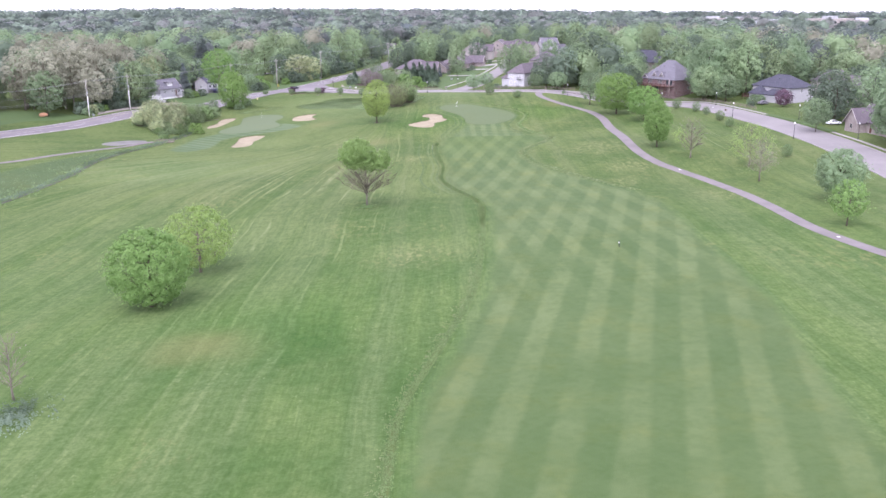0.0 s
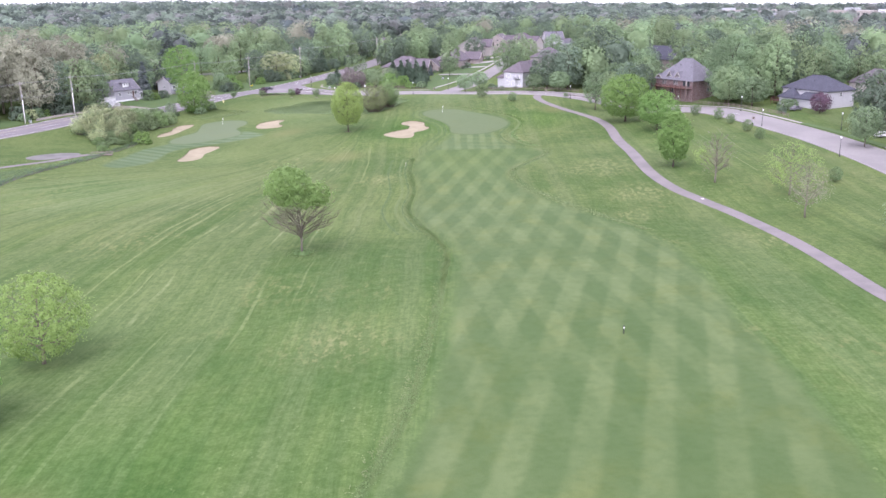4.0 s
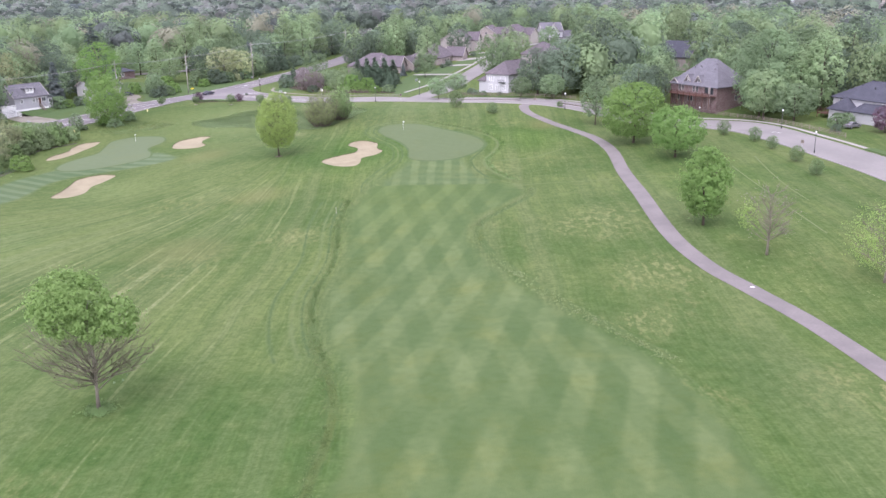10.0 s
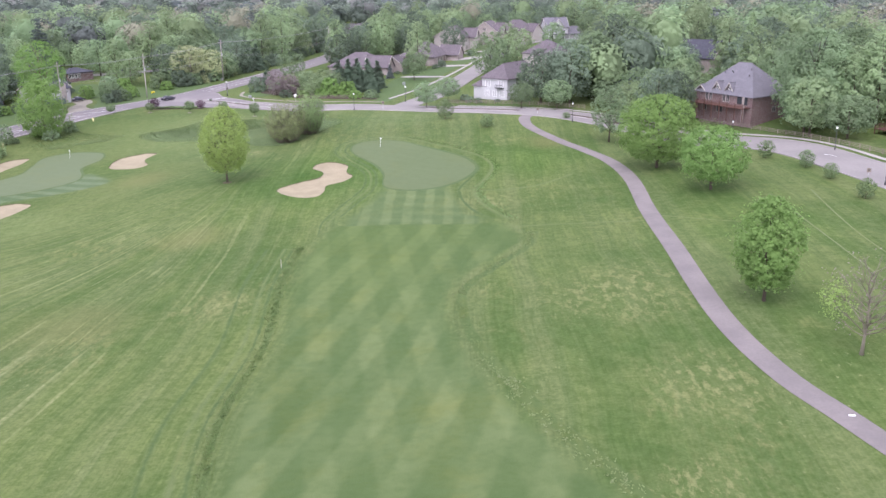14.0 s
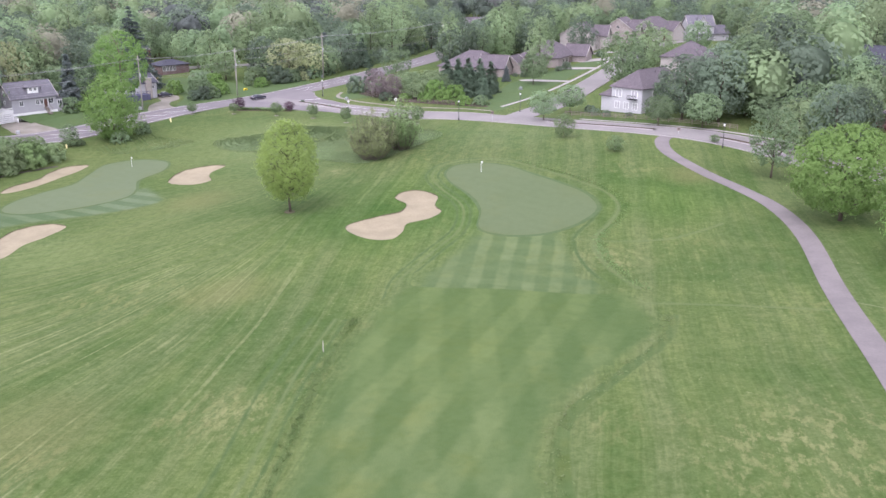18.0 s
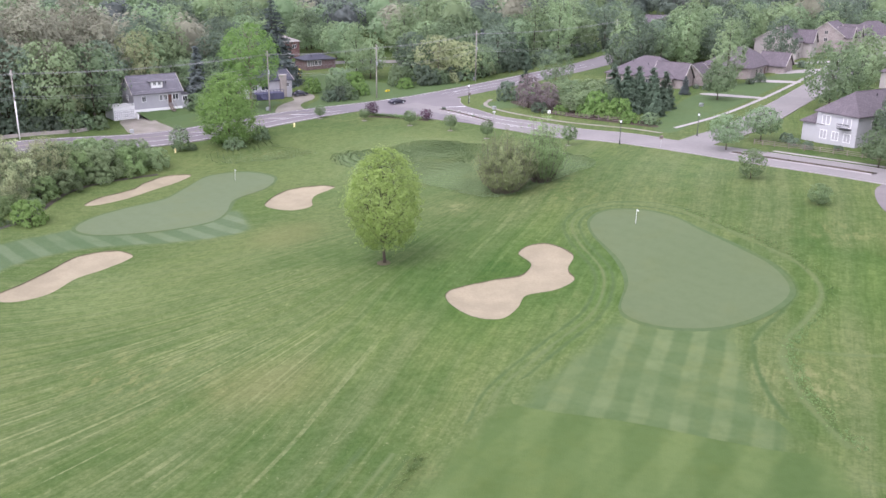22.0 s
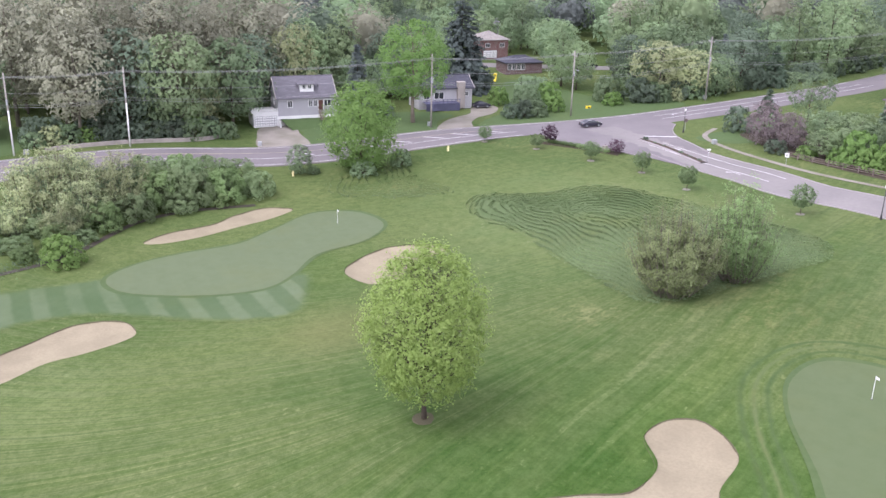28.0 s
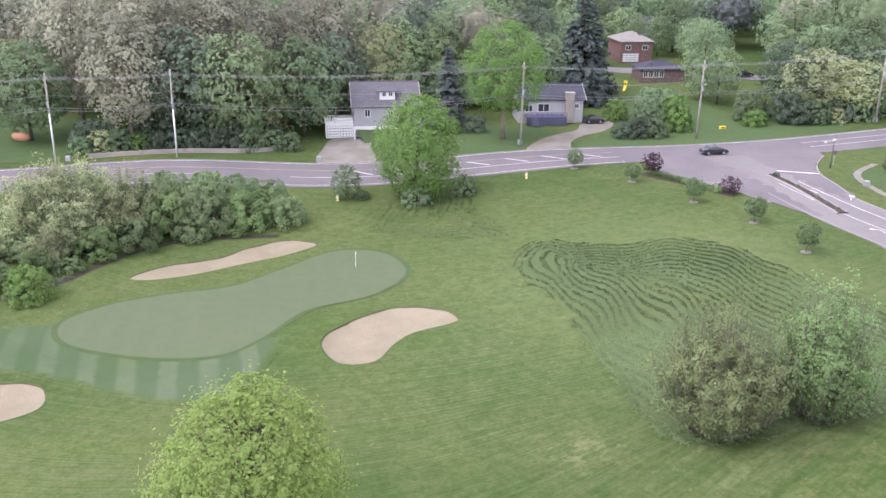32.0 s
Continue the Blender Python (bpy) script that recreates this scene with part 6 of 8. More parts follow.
# ---- poles, lamps, fences, signs, cars ----
def utility_pole(x, y, h, turn, lamp=False, steel=False):
    ob = thing("utility_pole", "tall utility pole with crossarm and insulators by the road", "pole", at(x, y), turn, "utility poles")
    Shape().tube([(0, 0, -0.3), (0, 0, h * 0.5), (0, 0, h)], [0.19, 0.165, 0.13], 9).make("pole", M_POLE, ob, smooth=True)
    if steel:
        Shape().tube([(0.2, 0, 0), (0.2, 0, h * 0.55)], [0.13, 0.13], 8).make("sleeve", M_WHITE, ob, "pale conduit sleeve", True)
    Shape().box(-1.1, -0.07, h - 1.2, 1.1, 0.07, h - 1.06).make("crossarm", M_POLE, ob)
    for k in (-1.0, 0.0, 1.0):
        Shape().tube([(k, 0, h - 1.08), (k, 0, h - 0.85), (k, 0, h - 0.78)], [0.05, 0.07, 0.03], 7).make("insulator", M_GALV, ob)
    Shape().tube([(0.32, 0, h * 0.62), (0.32, 0, h * 0.62 + 0.95)], [0.2, 0.2], 10).make("transformer", M_GALV, ob)
    if lamp:
        Shape().tube([(0, 0, h * 0.7), (1.6, -0.4, h * 0.7 + 0.5), (2.6, -0.6, h * 0.7 + 0.45)], [0.04, 0.035, 0.03], 6).make("lamp_arm", M_GALV, ob)
        Shape().slab(2.5, -0.75, h * 0.7 + 0.33, 3.1, -0.45, h * 0.7 + 0.5).make("lamp_head", M_GALV, ob)
    return ob


POLES = [(-196, 263, 14.5), (-166, 314, 14.5), (-140, 359.7, 14.8), (-129.3, 376.5, 14.8), (-98.2, 427.9, 15.2), (-82.5, 458.8, 14.6), (-64.5, 491.5, 15.0), (-31, 539, 15.0), (-22, 610, 14.0)]
for k, (x, y, h) in enumerate(POLES):
    utility_pole(x, y, h, -30, lamp=k == 5, steel=k in (2, 3))
for j, (dx, low, sag) in enumerate(((-1.0, 0.8, 0.7), (0.0, 0.8, 0.7), (1.0, 0.8, 0.7), (0.15, 3.6, 0.9), (0.15, 5.6, 1.0), (0.15, 6.0, 1.1))):
    run = thing("overhead_wire", "thin dark overhead wire between the utility poles", "wire", group="overhead wires")
    for (x0, y0, h0), (x1, y1, h1) in zip(POLES, POLES[1:]):
        a = Vector((x0 + dx * 0.87, y0 - dx * 0.5, float(land(x0, y0)) + h0 - low))
        b = Vector((x1 + dx * 0.87, y1 - dx * 0.5, float(land(x1, y1)) + h1 - low))
        s = sag * (b - a).length / 40
        Shape().tube([a.lerp(b, t) - Vector((0, 0, s * 4 * t * (1 - t))) for t in np.linspace(0, 1, 11)], [0.024] * 11, 4, False).make("span", M_WIRE, run)


def street_lamp(x, y, h=4.4):
    ob = thing("street_lamp", "black post lamp with white globe on the verge", "street lamp", at(x, y), group="street lamps")
    Shape().tube([(0, 0, -0.2), (0, 0, 0.1), (0, 0, 0.6), (0, 0, 0.75), (0, 0, h)], [0.17, 0.17, 0.13, 0.075, 0.06], 9).make("post", M_IRON, ob, smooth=True)
    Shape().tube([(0, 0, h), (0, 0, h + 0.08), (0, 0, h + 0.3), (0, 0, h + 0.5), (0, 0, h + 0.55)], [0.1, 0.16, 0.2, 0.14, 0.04], 10).make("globe", M_WHITE, ob, "white lamp globe", True)
    Shape().tube([(0, 0, h + 0.52), (0, 0, h + 0.62), (0, 0, h + 0.75)], [0.17, 0.1, 0.02], 8).make("cap", M_IRON, ob)


for x, y in ((-6.5, 412.6), (7.6, 426), (52.6, 380.4), (99.4, 309.3), (-54, 455), (102.5, 262), (118.5, 300), (119.5, 258), (103, 341), (88, 363.5)):
    street_lamp(x, y)


def rail_fence(points, label):
    """Post-and-rail fence along a line."""
    line = curve(points, 2.6)
    ob = thing("rail_fence", label, "fence")
    for x, y in line:
        g = float(land(x, y))
        Shape().slab(x - 0.07, y - 0.07, g - 0.3, x + 0.07, y + 0.07, g + 1.15, 0.02).make("post", M_FENCE, ob)
    for z in (0.35, 0.7, 1.02):
        for a, b in zip(line, line[1:]):
            Shape().tube([at(*a, z), at(*b, z)], [0.055, 0.055], 5).make("rail", M_FENCE, ob)


rail_fence([(19.4, 420.8), (31.7, 414.4), (46, 405.6), (58.3, 400.2)], "weathered wooden post-and-rail fence behind the pavement")
rail_fence([(86, 386), (94.3, 376.4), (100.2, 362.7), (104.2, 352.2), (109, 338.2), (113, 326)], "weathered three-rail fence along the boulevard gardens")
rail_fence([(-30, 446), (-22, 442.5), (-14, 439.5), (-8, 437)], "low wooden rail fence under the corner trees")

# road markings on the main road
nearest = lambda x, y: int(np.argmin(np.hypot(main_line[:, 0] - x, main_line[:, 1] - y)))


def road_line(name, i0, i1, offset, width, mat, dash=0, label="painted road line"):
    ob = thing(name, label, "road marking", kind="structure")
    seg = main_line[i0:i1]
    step = 1 if not dash else dash
    for k in range(0, len(seg) - 1, step * 2 if dash else max(1, len(seg))):
        part_line = seg[k:k + step + 1] if dash else seg
        if len(part_line) < 2:
            continue
        v, f = ribbon(part_line, [offset - width / 2, offset + width / 2], [0.145, 0.145])
        mesh("stripe", v, f, mat, ob)
    return ob


i_w, i_m, i_x, i_e = nearest(-240, 170), nearest(-112, 388), nearest(-82, 440), nearest(-40, 540)
road_line("edge_line_far", i_w, i_e, 5.3, 0.16, M_LINE)
road_line("edge_line_near", i_w, i_x, -5.3, 0.16, M_LINE)
road_line("centre_line_yellow", i_w, i_x, 1.8, 0.14, M_YELLOWLINE)
road_line("centre_line_yellow", i_w, i_m, 1.5, 0.14, M_YELLOWLINE)
road_line("lane_line", i_m, i_x, -1.7, 0.16, M_LINE)
road_line("lane_line", nearest(-66, 466), i_e, 1.6, 0.16, M_LINE)
road_line("lane_line", nearest(-66, 466), i_e, -1.6, 0.16, M_LINE)
road_line("lane_line", i_w, i_m, -1.5, 0.16, M_LINE, 3)
hatch = thing("hatch_marking", "pale yellow diagonal hatching in the median of the road", "road marking", kind="structure")
for k in range(i_m + 3, i_x - 1, 2):
    p, q = main_line[k], main_line[k + 1]
    d = (q - p) / np.linalg.norm(q - p)
    nrm = np.array([-d[1], d[0]])
    a, b = p + nrm * 1.7, p + d * 3.4 - nrm * 1.0
    v = [at(*(a), 0.15), at(*(a + d * 0.45), 0.15), at(*(b + d * 0.45), 0.15), at(*(b), 0.15)]
    mesh("stripe", v, [(0, 1, 2, 3)], M_LINE, hatch)


def arrow(x, y, turn, mat=M_LINE, left=True):
    """A turn arrow painted on the road."""
    ob = thing("turn_arrow", "white turn arrow painted on the road", "road marking", at(x, y, 0.15), turn, "turn arrows", "structure")
    s = 1 if left else -1
    Shape().put([(0, -1.4, 0), (0.18, -1.4, 0), (0.18, 0.5, 0), (0, 0.5, 0)], [(0, 1, 2, 3)]).put([(0.18 * s, 0.3, 0), (0.18 * s, 0.55, 0), (-0.6 * s, 1.0, 0), (-0.6 * s, 0.75, 0)], [(0, 1, 2, 3)]).put([(-0.55 * s, 0.5, 0), (-0.55 * s, 1.3, 0), (-1.15 * s, 0.95, 0)], [(0, 1, 2)]).make("arrow", mat, ob)


arrow(-86.5, 428.2, -31)
arrow(-96.5, 411.2, -31)
arrow(-63.5, 472, 149)
arrow(-49, 440.5, 62)
arrow(-137.5, 346.8, -31)
arrow(100, 335, 15)
arrow(-34, 431, 62)
stop = thing("stop_line", "white stop line across the boulevard mouth", "road marking", kind="structure")
mesh("stripe", [at(-58.5, 446.6, 0.17), at(-53.2, 450.0, 0.17), at(-52.9, 449.5, 0.17), at(-58.2, 446.1, 0.17)], [(0, 1, 2, 3)], M_LINE, stop)
for off in (2.6, -0.9):
    ob = thing("lane_line", "white lane line on the boulevard", "road marking", kind="structure")
    seg = blvd_line[5:14]
    v, f = ribbon(seg, [off - 0.08, off + 0.08], [0.155, 0.155])
    mesh("stripe", v, f, M_LINE, ob)

# planted median at the boulevard mouth
isl = thing("median_island", "narrow planted median with pale kerb and low shrubs", "traffic island", kind="structure")
il = curve([(-57.6, 443.4), (-50, 439.7), (-41, 434.3)], 1.5)
v, f = ribbon(il, [-0.9, -0.85, -0.6, 0.6, 0.85, 0.9], [0.05, 0.26, 0.28, 0.28, 0.26, 0.05])
mesh("kerb_stone", v, f, M_KERB, isl)
v, f = ribbon(il, [-0.55, 0, 0.55], [0.285, 0.36, 0.285])
mesh("mulch", v, f, M_MULCH, isl)
med = shrub("median_shrub", "low dark shrub on the median", 70, 0.55, 0.6, L_DEEP, 30, 8, 0.14, "median shrubs")
put(med, -56.5, 443, 0, 1, 1, 0.3)
for k, (x, y) in enumerate(((-54, 441.8), (-51.5, 440.6), (-47, 438), (-44.6, 436.6), (-42.2, 435.2))):
    again(med, x, y, k * 70, 0.8 + 0.1 * (k % 3))
seg = blvd_line[(blvd_line[:, 0] > 14.5) & (blvd_line[:, 1] > 361)]
for k, piece in enumerate((seg[seg[:, 0] < 41], seg[seg[:, 0] > 48])):
    strip_isl = thing("boulevard_median", "long narrow mulched median between the boulevard lanes", "traffic island", kind="structure")
    v, f = ribbon(piece, [0.3, 0.38, 0.6, 2.3, 2.52, 2.6], [0.05, 0.26, 0.27, 0.27, 0.26, 0.05])
    mesh("kerb_stone", v, f, M_KERB, strip_isl)
    v, f = ribbon(piece, [0.62, 1.45, 2.28], [0.275, 0.34, 0.275])
    mesh("mulch", v, f, M_MULCH, strip_isl)
isl2 = thing("verge_island", "long grassed kerb strip between the road lanes", "traffic island", kind="structure")
il2 = curve([(112.5, 312), (116.8, 292), (118.5, 272)], 2.0)
v, f = ribbon(il2, [-1.3, -1.2, 0, 1.2, 1.3], [0.05, 0.24, 0.27, 0.24, 0.05])
mesh("kerb_stone", v, f, M_LAWN, isl2)

# entrance wall bed by the corner of the course
bed = thing("entrance_bed", "low planted entrance bed with dark mulch and wall", "flower bed", kind="structure")
v, f = ribbon(curve([(-71.5, 429.6), (-64, 429.9), (-55.3, 430.2)], 1.5), [-1.3, -0.5, 0.5, 1.3], [0.03, 0.22, 0.22, 0.03])
mesh("mulch", v, f, M_MULCH, bed)
wall_s = Shape()
for k in range(9):
    wall_s.slab(-69 + k * 1.1, 430.1, float(land(-69 + k * 1.1, 430)) - 0.2, -68 + k * 1.1, 430.5, float(land(-69 + k * 1.1, 430)) + 0.55, 0.05)
wall_s.make("low_wall", M_GAP, bed)
bed_rng = np.random.default_rng(52)
spots = np.column_stack([bed_rng.uniform(-70.5, -57, 420), bed_rng.uniform(428.9, 429.9, 420)])
spots = np.column_stack([spots, land(spots[:, 0], spots[:, 1]) + bed_rng.uniform(0.2, 0.75, 420)])
tagged(leaf_mesh("bed_plants", *leaf_cloud(bed_rng, spots, 8, 0.16, 0.2, 0.6), L_MIDBUSH, bed, "low green planting along the wall"), kind="stuff")
Shape().slab(-58.9, 429.7, float(land(-58.6, 430)) - 0.2, -58.2, 430.5, float(land(-58.6, 430)) + 1.2, 0.05).make("pier", M_STONE, bed)


def traffic_sign(x, y, turn, face="square", h=2.2, colour=None, label="white traffic sign on a thin post"):
    ob = thing("traffic_sign", label, "sign", at(x, y), turn, "signs")
    Shape().tube([(0, 0, -0.2), (0, 0, h)], [0.035, 0.035], 6).make("post", M_GALV, ob)
    s = Shape()
    if face == "square":
        s.slab(-0.35, -0.06, h - 0.75, 0.35, -0.03, h, 0.01)
    else:
        s.put([(-0.4, -0.05, h), (0.4, -0.05, h), (0, -0.05, h - 0.75), (-0.4, -0.02, h), (0.4, -0.02, h), (0, -0.02, h - 0.75)], [(0, 2, 1), (3, 4, 5), (0, 1, 4, 3), (1, 2, 5, 4), (2, 0, 3, 5)])
    s.make("plate", colour or M_WHITE, ob)
    Shape().box(-0.2, -0.068, h - 0.5, 0.2, -0.062, h - 0.42).box(-0.2, -0.068, h - 0.32, 0.2, -0.062, h - 0.24).make("marking", M_IRON, ob)


traffic_sign(-41, 436.2, 20, "triangle", 2.3)
traffic_sign(-28.5, 440.5, 20)
traffic_sign(2, 411, 0, "square", 2.4, M_FENCE, "dark narrow sign post by the boulevard")
traffic_sign(44.5, 389.5, 10, "square", 1.6, M_FENCE, "dark narrow sign post by the boulevard")
traffic_sign(98.2, 313.5, -30, "square", 2.2, M_FENCE, "dark narrow sign post by the boulevard")
traffic_sign(-54.3, 456.5, 30, "square", 2.6, M_FENCE, "brown street name sign on a post")
traffic_sign(118, 345, -50, "square", 1.8)


def hydrant(x, y):
    ob = thing("hydrant", "small yellow fire hydrant on the grass verge", "hydrant", at(x, y), group="hydrants")
    Shape().tube([(0, 0, -0.1), (0, 0, 0.08), (0, 0, 0.1), (0, 0, 0.75), (0, 0, 0.9), (0, 0, 1.0)], [0.22, 0.22, 0.15, 0.15, 0.12, 0.03], 10).make("barrel", M_CREAMY, ob, smooth=True)
    for a, b in (((-0.28, 0, 0.6), (0.28, 0, 0.6)), ((0, -0.3, 0.5), (0, 0, 0.5))):
        Shape().tube([a, b], [0.08, 0.08], 8).make("outlet", M_CREAMY, ob)


M_CREAMY = simple("hydrant_paint", (0.75, 0.66, 0.33), (0.66, 0.58, 0.30), 2.0, 0.5, 0.4, 0.0, fine=0.1)
M_YELLOW = simple("yellow_plastic", (0.80, 0.62, 0.03), (0.72, 0.55, 0.03), 2.0, 0.5, 0.4, 0.0, fine=0.1)
M_ORANGE = simple("orange_clay", (0.62, 0.33, 0.20), (0.52, 0.27, 0.17), 1.5, 0.9, 0.2, 0.2)
hydrant(-84.2, 415.6)
hydrant(-98.2, 388.5)


def flag(x, y, lift):
    ob = thing("flagstick", "slim white flagstick with a small white flag in the cup", "flag", at(x, y, lift), group="flagsticks")
    Shape().tube([(0, 0, -0.1), (0, 0, 2.15)], [0.028, 0.02], 6).make("stick", M_WHITE, ob)
    v = [(t * 0.32, 0.04 * math.sin(t * 5), 2.1 - 0.1 * t) for t in np.linspace(0, 1, 7)] + [(t * 0.32, 0.04 * math.sin(t * 5), 1.86 - 0.04 * t) for t in np.linspace(0, 1, 7)]
    mesh("flag", v, [(i, i + 1, i + 8, i + 7) for i in range(6)], M_WHITE, ob, True)
    Shape().tube([(0, 0, -0.02), (0, 0, 0.012)], [0.11, 0.11], 12).make("cup", M_IRON, ob)


flag(5.9, 356.6, 0.065)
flag(-74.9, 375.8, 0.065)
post = thing("yardage_post", "short black yardage post with a white band on the fairway", "post", at(30.1, 148.7, 0.02))
Shape().tube([(0, 0, -0.15), (0, 0, 1.0)], [0.07, 0.07], 8).make("post", M_IRON, post)
Shape().tube([(0, 0, 0.66), (0, 0, 0.82)], [0.08, 0.08], 8).make("white_band", M_WHITE, post, "white band")
Shape().tube([(0, 0, 0.98), (0, 0, 1.08)], [0.08, 0.02], 8).make("cap", M_IRON, post)
stake = thing("marker_stake", "thin pale wooden stake in the rough", "stake", at(-3.1, 282.5))
Shape().slab(-0.035, -0.025, -0.2, 0.035, 0.025, 1.3, 0.02).make("stake", M_TRIM, stake)
for x, y in ((64.5, 231.2), (69.3, 152.7)):
    ob = thing("path_marker", "small pale distance plate set in the cart path", "marker", at(x if x > 66 else 61.2, y if x > 66 else 229.2, 0.055))
    Shape().slab(-0.3, -0.15, 0, 0.3, 0.15, 0.03, 0.01).make("plate", M_WHITE, ob)


def wheel(parent, x, y, r=0.34):
    t = Shape().tube([(x, y - 0.11, r), (x, y - 0.08, r), (x, y + 0.08, r), (x, y + 0.11, r)], [r * 0.85, r, r, r * 0.85], 16).make("wheel", M_IRON, parent, smooth=True)
    Shape().tube([(x, y - 0.125, r), (x, y + 0.125, r)], [r * 0.58, r * 0.58], 12).make("rim", M_GALV, t)


def car(label, x, y, turn, body_mat, length=4.7, height=1.45, van=False, up=0.13, name="car"):
    ob = thing(name, label, "van" if van else "car", at(x, y, up), turn, "cars")
    a, w = length / 2, 0.9
    if van:
        prof = [(-a, 0.35), (-a, 1.85), (-a + 0.15, 1.95), (a - 1.35, 1.95), (a - 0.75, 1.2), (a - 0.05, 0.98), (a, 0.6), (a, 0.35)]
        win = [((-a + 0.5, 1.15), (-a + 0.55, 1.7), (a - 1.9, 1.7), (a - 1.9, 1.15)), ((a - 1.75, 1.15), (a - 1.75, 1.7), (a - 1.3, 1.7), (a - 0.95, 1.15))]
    else:
        h = height
        prof = [(-a, 0.35), (-a, 0.8), (-a + 0.1, 0.95), (-a + 0.75, 1.0), (-a + 1.35, h - 0.06), (-0.2, h), (0.35, h - 0.05), (1.15, 0.98), (a - 0.1, 0.8), (a, 0.6), (a, 0.35)]
        win = [((-a + 1.05, 1.0), (-a + 1.45, h - 0.12), (-0.25, h - 0.07), (-0.25, 0.98)), ((-0.15, 0.98), (-0.15, h - 0.07), (0.3, h - 0.11), (0.98, 0.98))]
    n = len(prof)
    tuck = lambda z: w - max(0, z - 0.95) * 0.28
    v = [(px, -tuck(pz), pz) for px, pz in prof] + [(px, tuck(pz), pz) for px, pz in prof]
    f = [tuple(range(n)), tuple(range(2 * n - 1, n - 1, -1))] + [(i, i + n, (i + 1) % n + n, (i + 1) % n) for i in range(n)]
    mesh("body", v, f, body_mat, ob)
    for sgn in (-1, 1):
        for q in win:
            p = [(px, sgn * (tuck(pz) + 0.012), pz) for px, pz in q]
            p += [(px, sgn * (tuck(pz) - 0.02), pz) for px, pz in q]
            mesh("side_window", p, [(0, 1, 2, 3), (7, 6, 5, 4), (0, 4, 5, 1), (1, 5, 6, 2), (2, 6, 7, 3), (3, 7, 4, 0)], M_GLASS, ob)
    i = 3 if van else 6
    p, q = prof[i], prof[i + 1]
    mesh("windscreen", [(p[0] + 0.06, -0.68, p[1] - 0.02), (p[0] + 0.06, 0.68, p[1] - 0.02), (q[0] + 0.0, 0.78, q[1] + 0.03), (q[0] + 0.0, -0.78, q[1] + 0.03), (p[0] - 0.1, -0.68, p[1] - 0.1), (p[0] - 0.1, 0.68, p[1] - 0.1), (q[0] - 0.1, 0.78, q[1] - 0.06), (q[0] - 0.1, -0.78, q[1] - 0.06)], [(0, 1, 2, 3), (4, 7, 6, 5), (0, 4, 5, 1), (2, 6, 7, 3), (1, 5, 6, 2), (3, 7, 4, 0)], M_GLASS, ob)
    for sx in (-a + 0.9, a - 0.9):
        for sy in (-0.84, 0.84):
            wheel(ob, sx, sy)
    for sy in (-0.62, 0.62):
        Shape().slab(a - 0.04, sy - 0.18, 0.62, a + 0.02, sy + 0.18, 0.78, 0.01).make("headlight", M_WHITE, ob)
        Shape().slab(-a - 0.02, sy - 0.16, 0.68, -a + 0.03, sy + 0.16, 0.85, 0.01).make("tail_light", M_BRICK, ob)


M_CARDARK = simple("car_paint_dark", (0.03, 0.03, 0.045), None, 1.0, 0.25, 0.6, 0.0)
M_CARGREY = simple("car_paint_grey", (0.16, 0.15, 0.17), None, 1.0, 0.3, 0.6, 0.0)
car("dark blue-black sedan on the main road", -72.3, 449.4, 62, M_CARDARK)
car("dark car parked at the end of the gravel drive", -104.6, 455, 55, M_CARDARK, 4.2, 1.5)
car("pale car parked before the brick house", 124.5, 287, 10, M_WHITE, 4.6, 1.5)
car("light car parked beside the garden hedge", 119.5, 338, 30, M_CARGREY, 4.6, 1.5)
car("dark car parked near the low house", -112, 520, 60, M_CARDARK, 4.5, 1.5)

# yards along the main road
sheet("gravel_drive", [(-95.5, 427), (-91.5, 433), (-95, 438), (-97.5, 444), (-98, 450), (-100.5, 456), (-104, 459.5), (-107, 457), (-105.5, 452), (-102, 447), (-101, 440), (-99.5, 434)], 0.05, M_GRAVEL, "pale gravel drive curving up to the grey house", "driveway", 1.5)
sheet("concrete_drive", [(-114.5, 395.5), (-109, 403), (-118, 409), (-124, 413), (-128, 407.5), (-122, 401)], 0.05, M_GRAVEL, "broad stained brown drive to the garage", "driveway", 1.5)
sheet("cottage_lawn", [(-108.5, 404), (-97, 424), (-96.5, 427.5), (-101, 434), (-103, 442), (-110, 442), (-118, 432), (-123, 414), (-118, 410)], 0.03, M_LAWN, "bright mown lawn in front of the cottage", "lawn", 2.0)
sheet("hill_lawn", [(-90, 436), (-80, 453), (-72, 468), (-66, 482), (-72, 488), (-86, 482), (-100, 486), (-118, 492), (-116, 478), (-104, 463), (-97, 452), (-94, 441)], 0.03, M_LAWN, "open mown slope below the low house", "lawn", 3.0)
sheet("far_lawn", [(-160, 345), (-146, 352), (-141, 360), (-150, 366), (-170, 372), (-190, 360), (-185, 330), (-170, 318)], 0.03, M_LAWN, "mown verge lawn beside the main road", "lawn", 3.0)
sheet("corner_lawn", [(-50, 452), (-47, 462), (-42, 470), (-36, 462), (-38, 455), (-44, 450)], 0.03, M_LAWN, "bright lawn on the rounded road corner", "lawn", 2.0)
sheet("corner_mulch_bed", [(-44, 460), (-38, 470), (-28, 462), (-14, 447), (-4, 438), (-2, 433.5), (-12, 437.5), (-28, 446), (-36, 452)], 0.045, M_MULCH, "brown mulch bed under the corner trees", "flower bed", 2.0)
sheet("street_lawn", [(2, 428.5), (-3, 434), (-2, 445), (0, 470), (4, 482), (12, 500), (20, 515), (28, 530), (31, 524), (22, 496), (14, 466), (7, 446)], 0.03, M_LAWN, "tidy bright lawns along the side street", "lawn", 2.0)
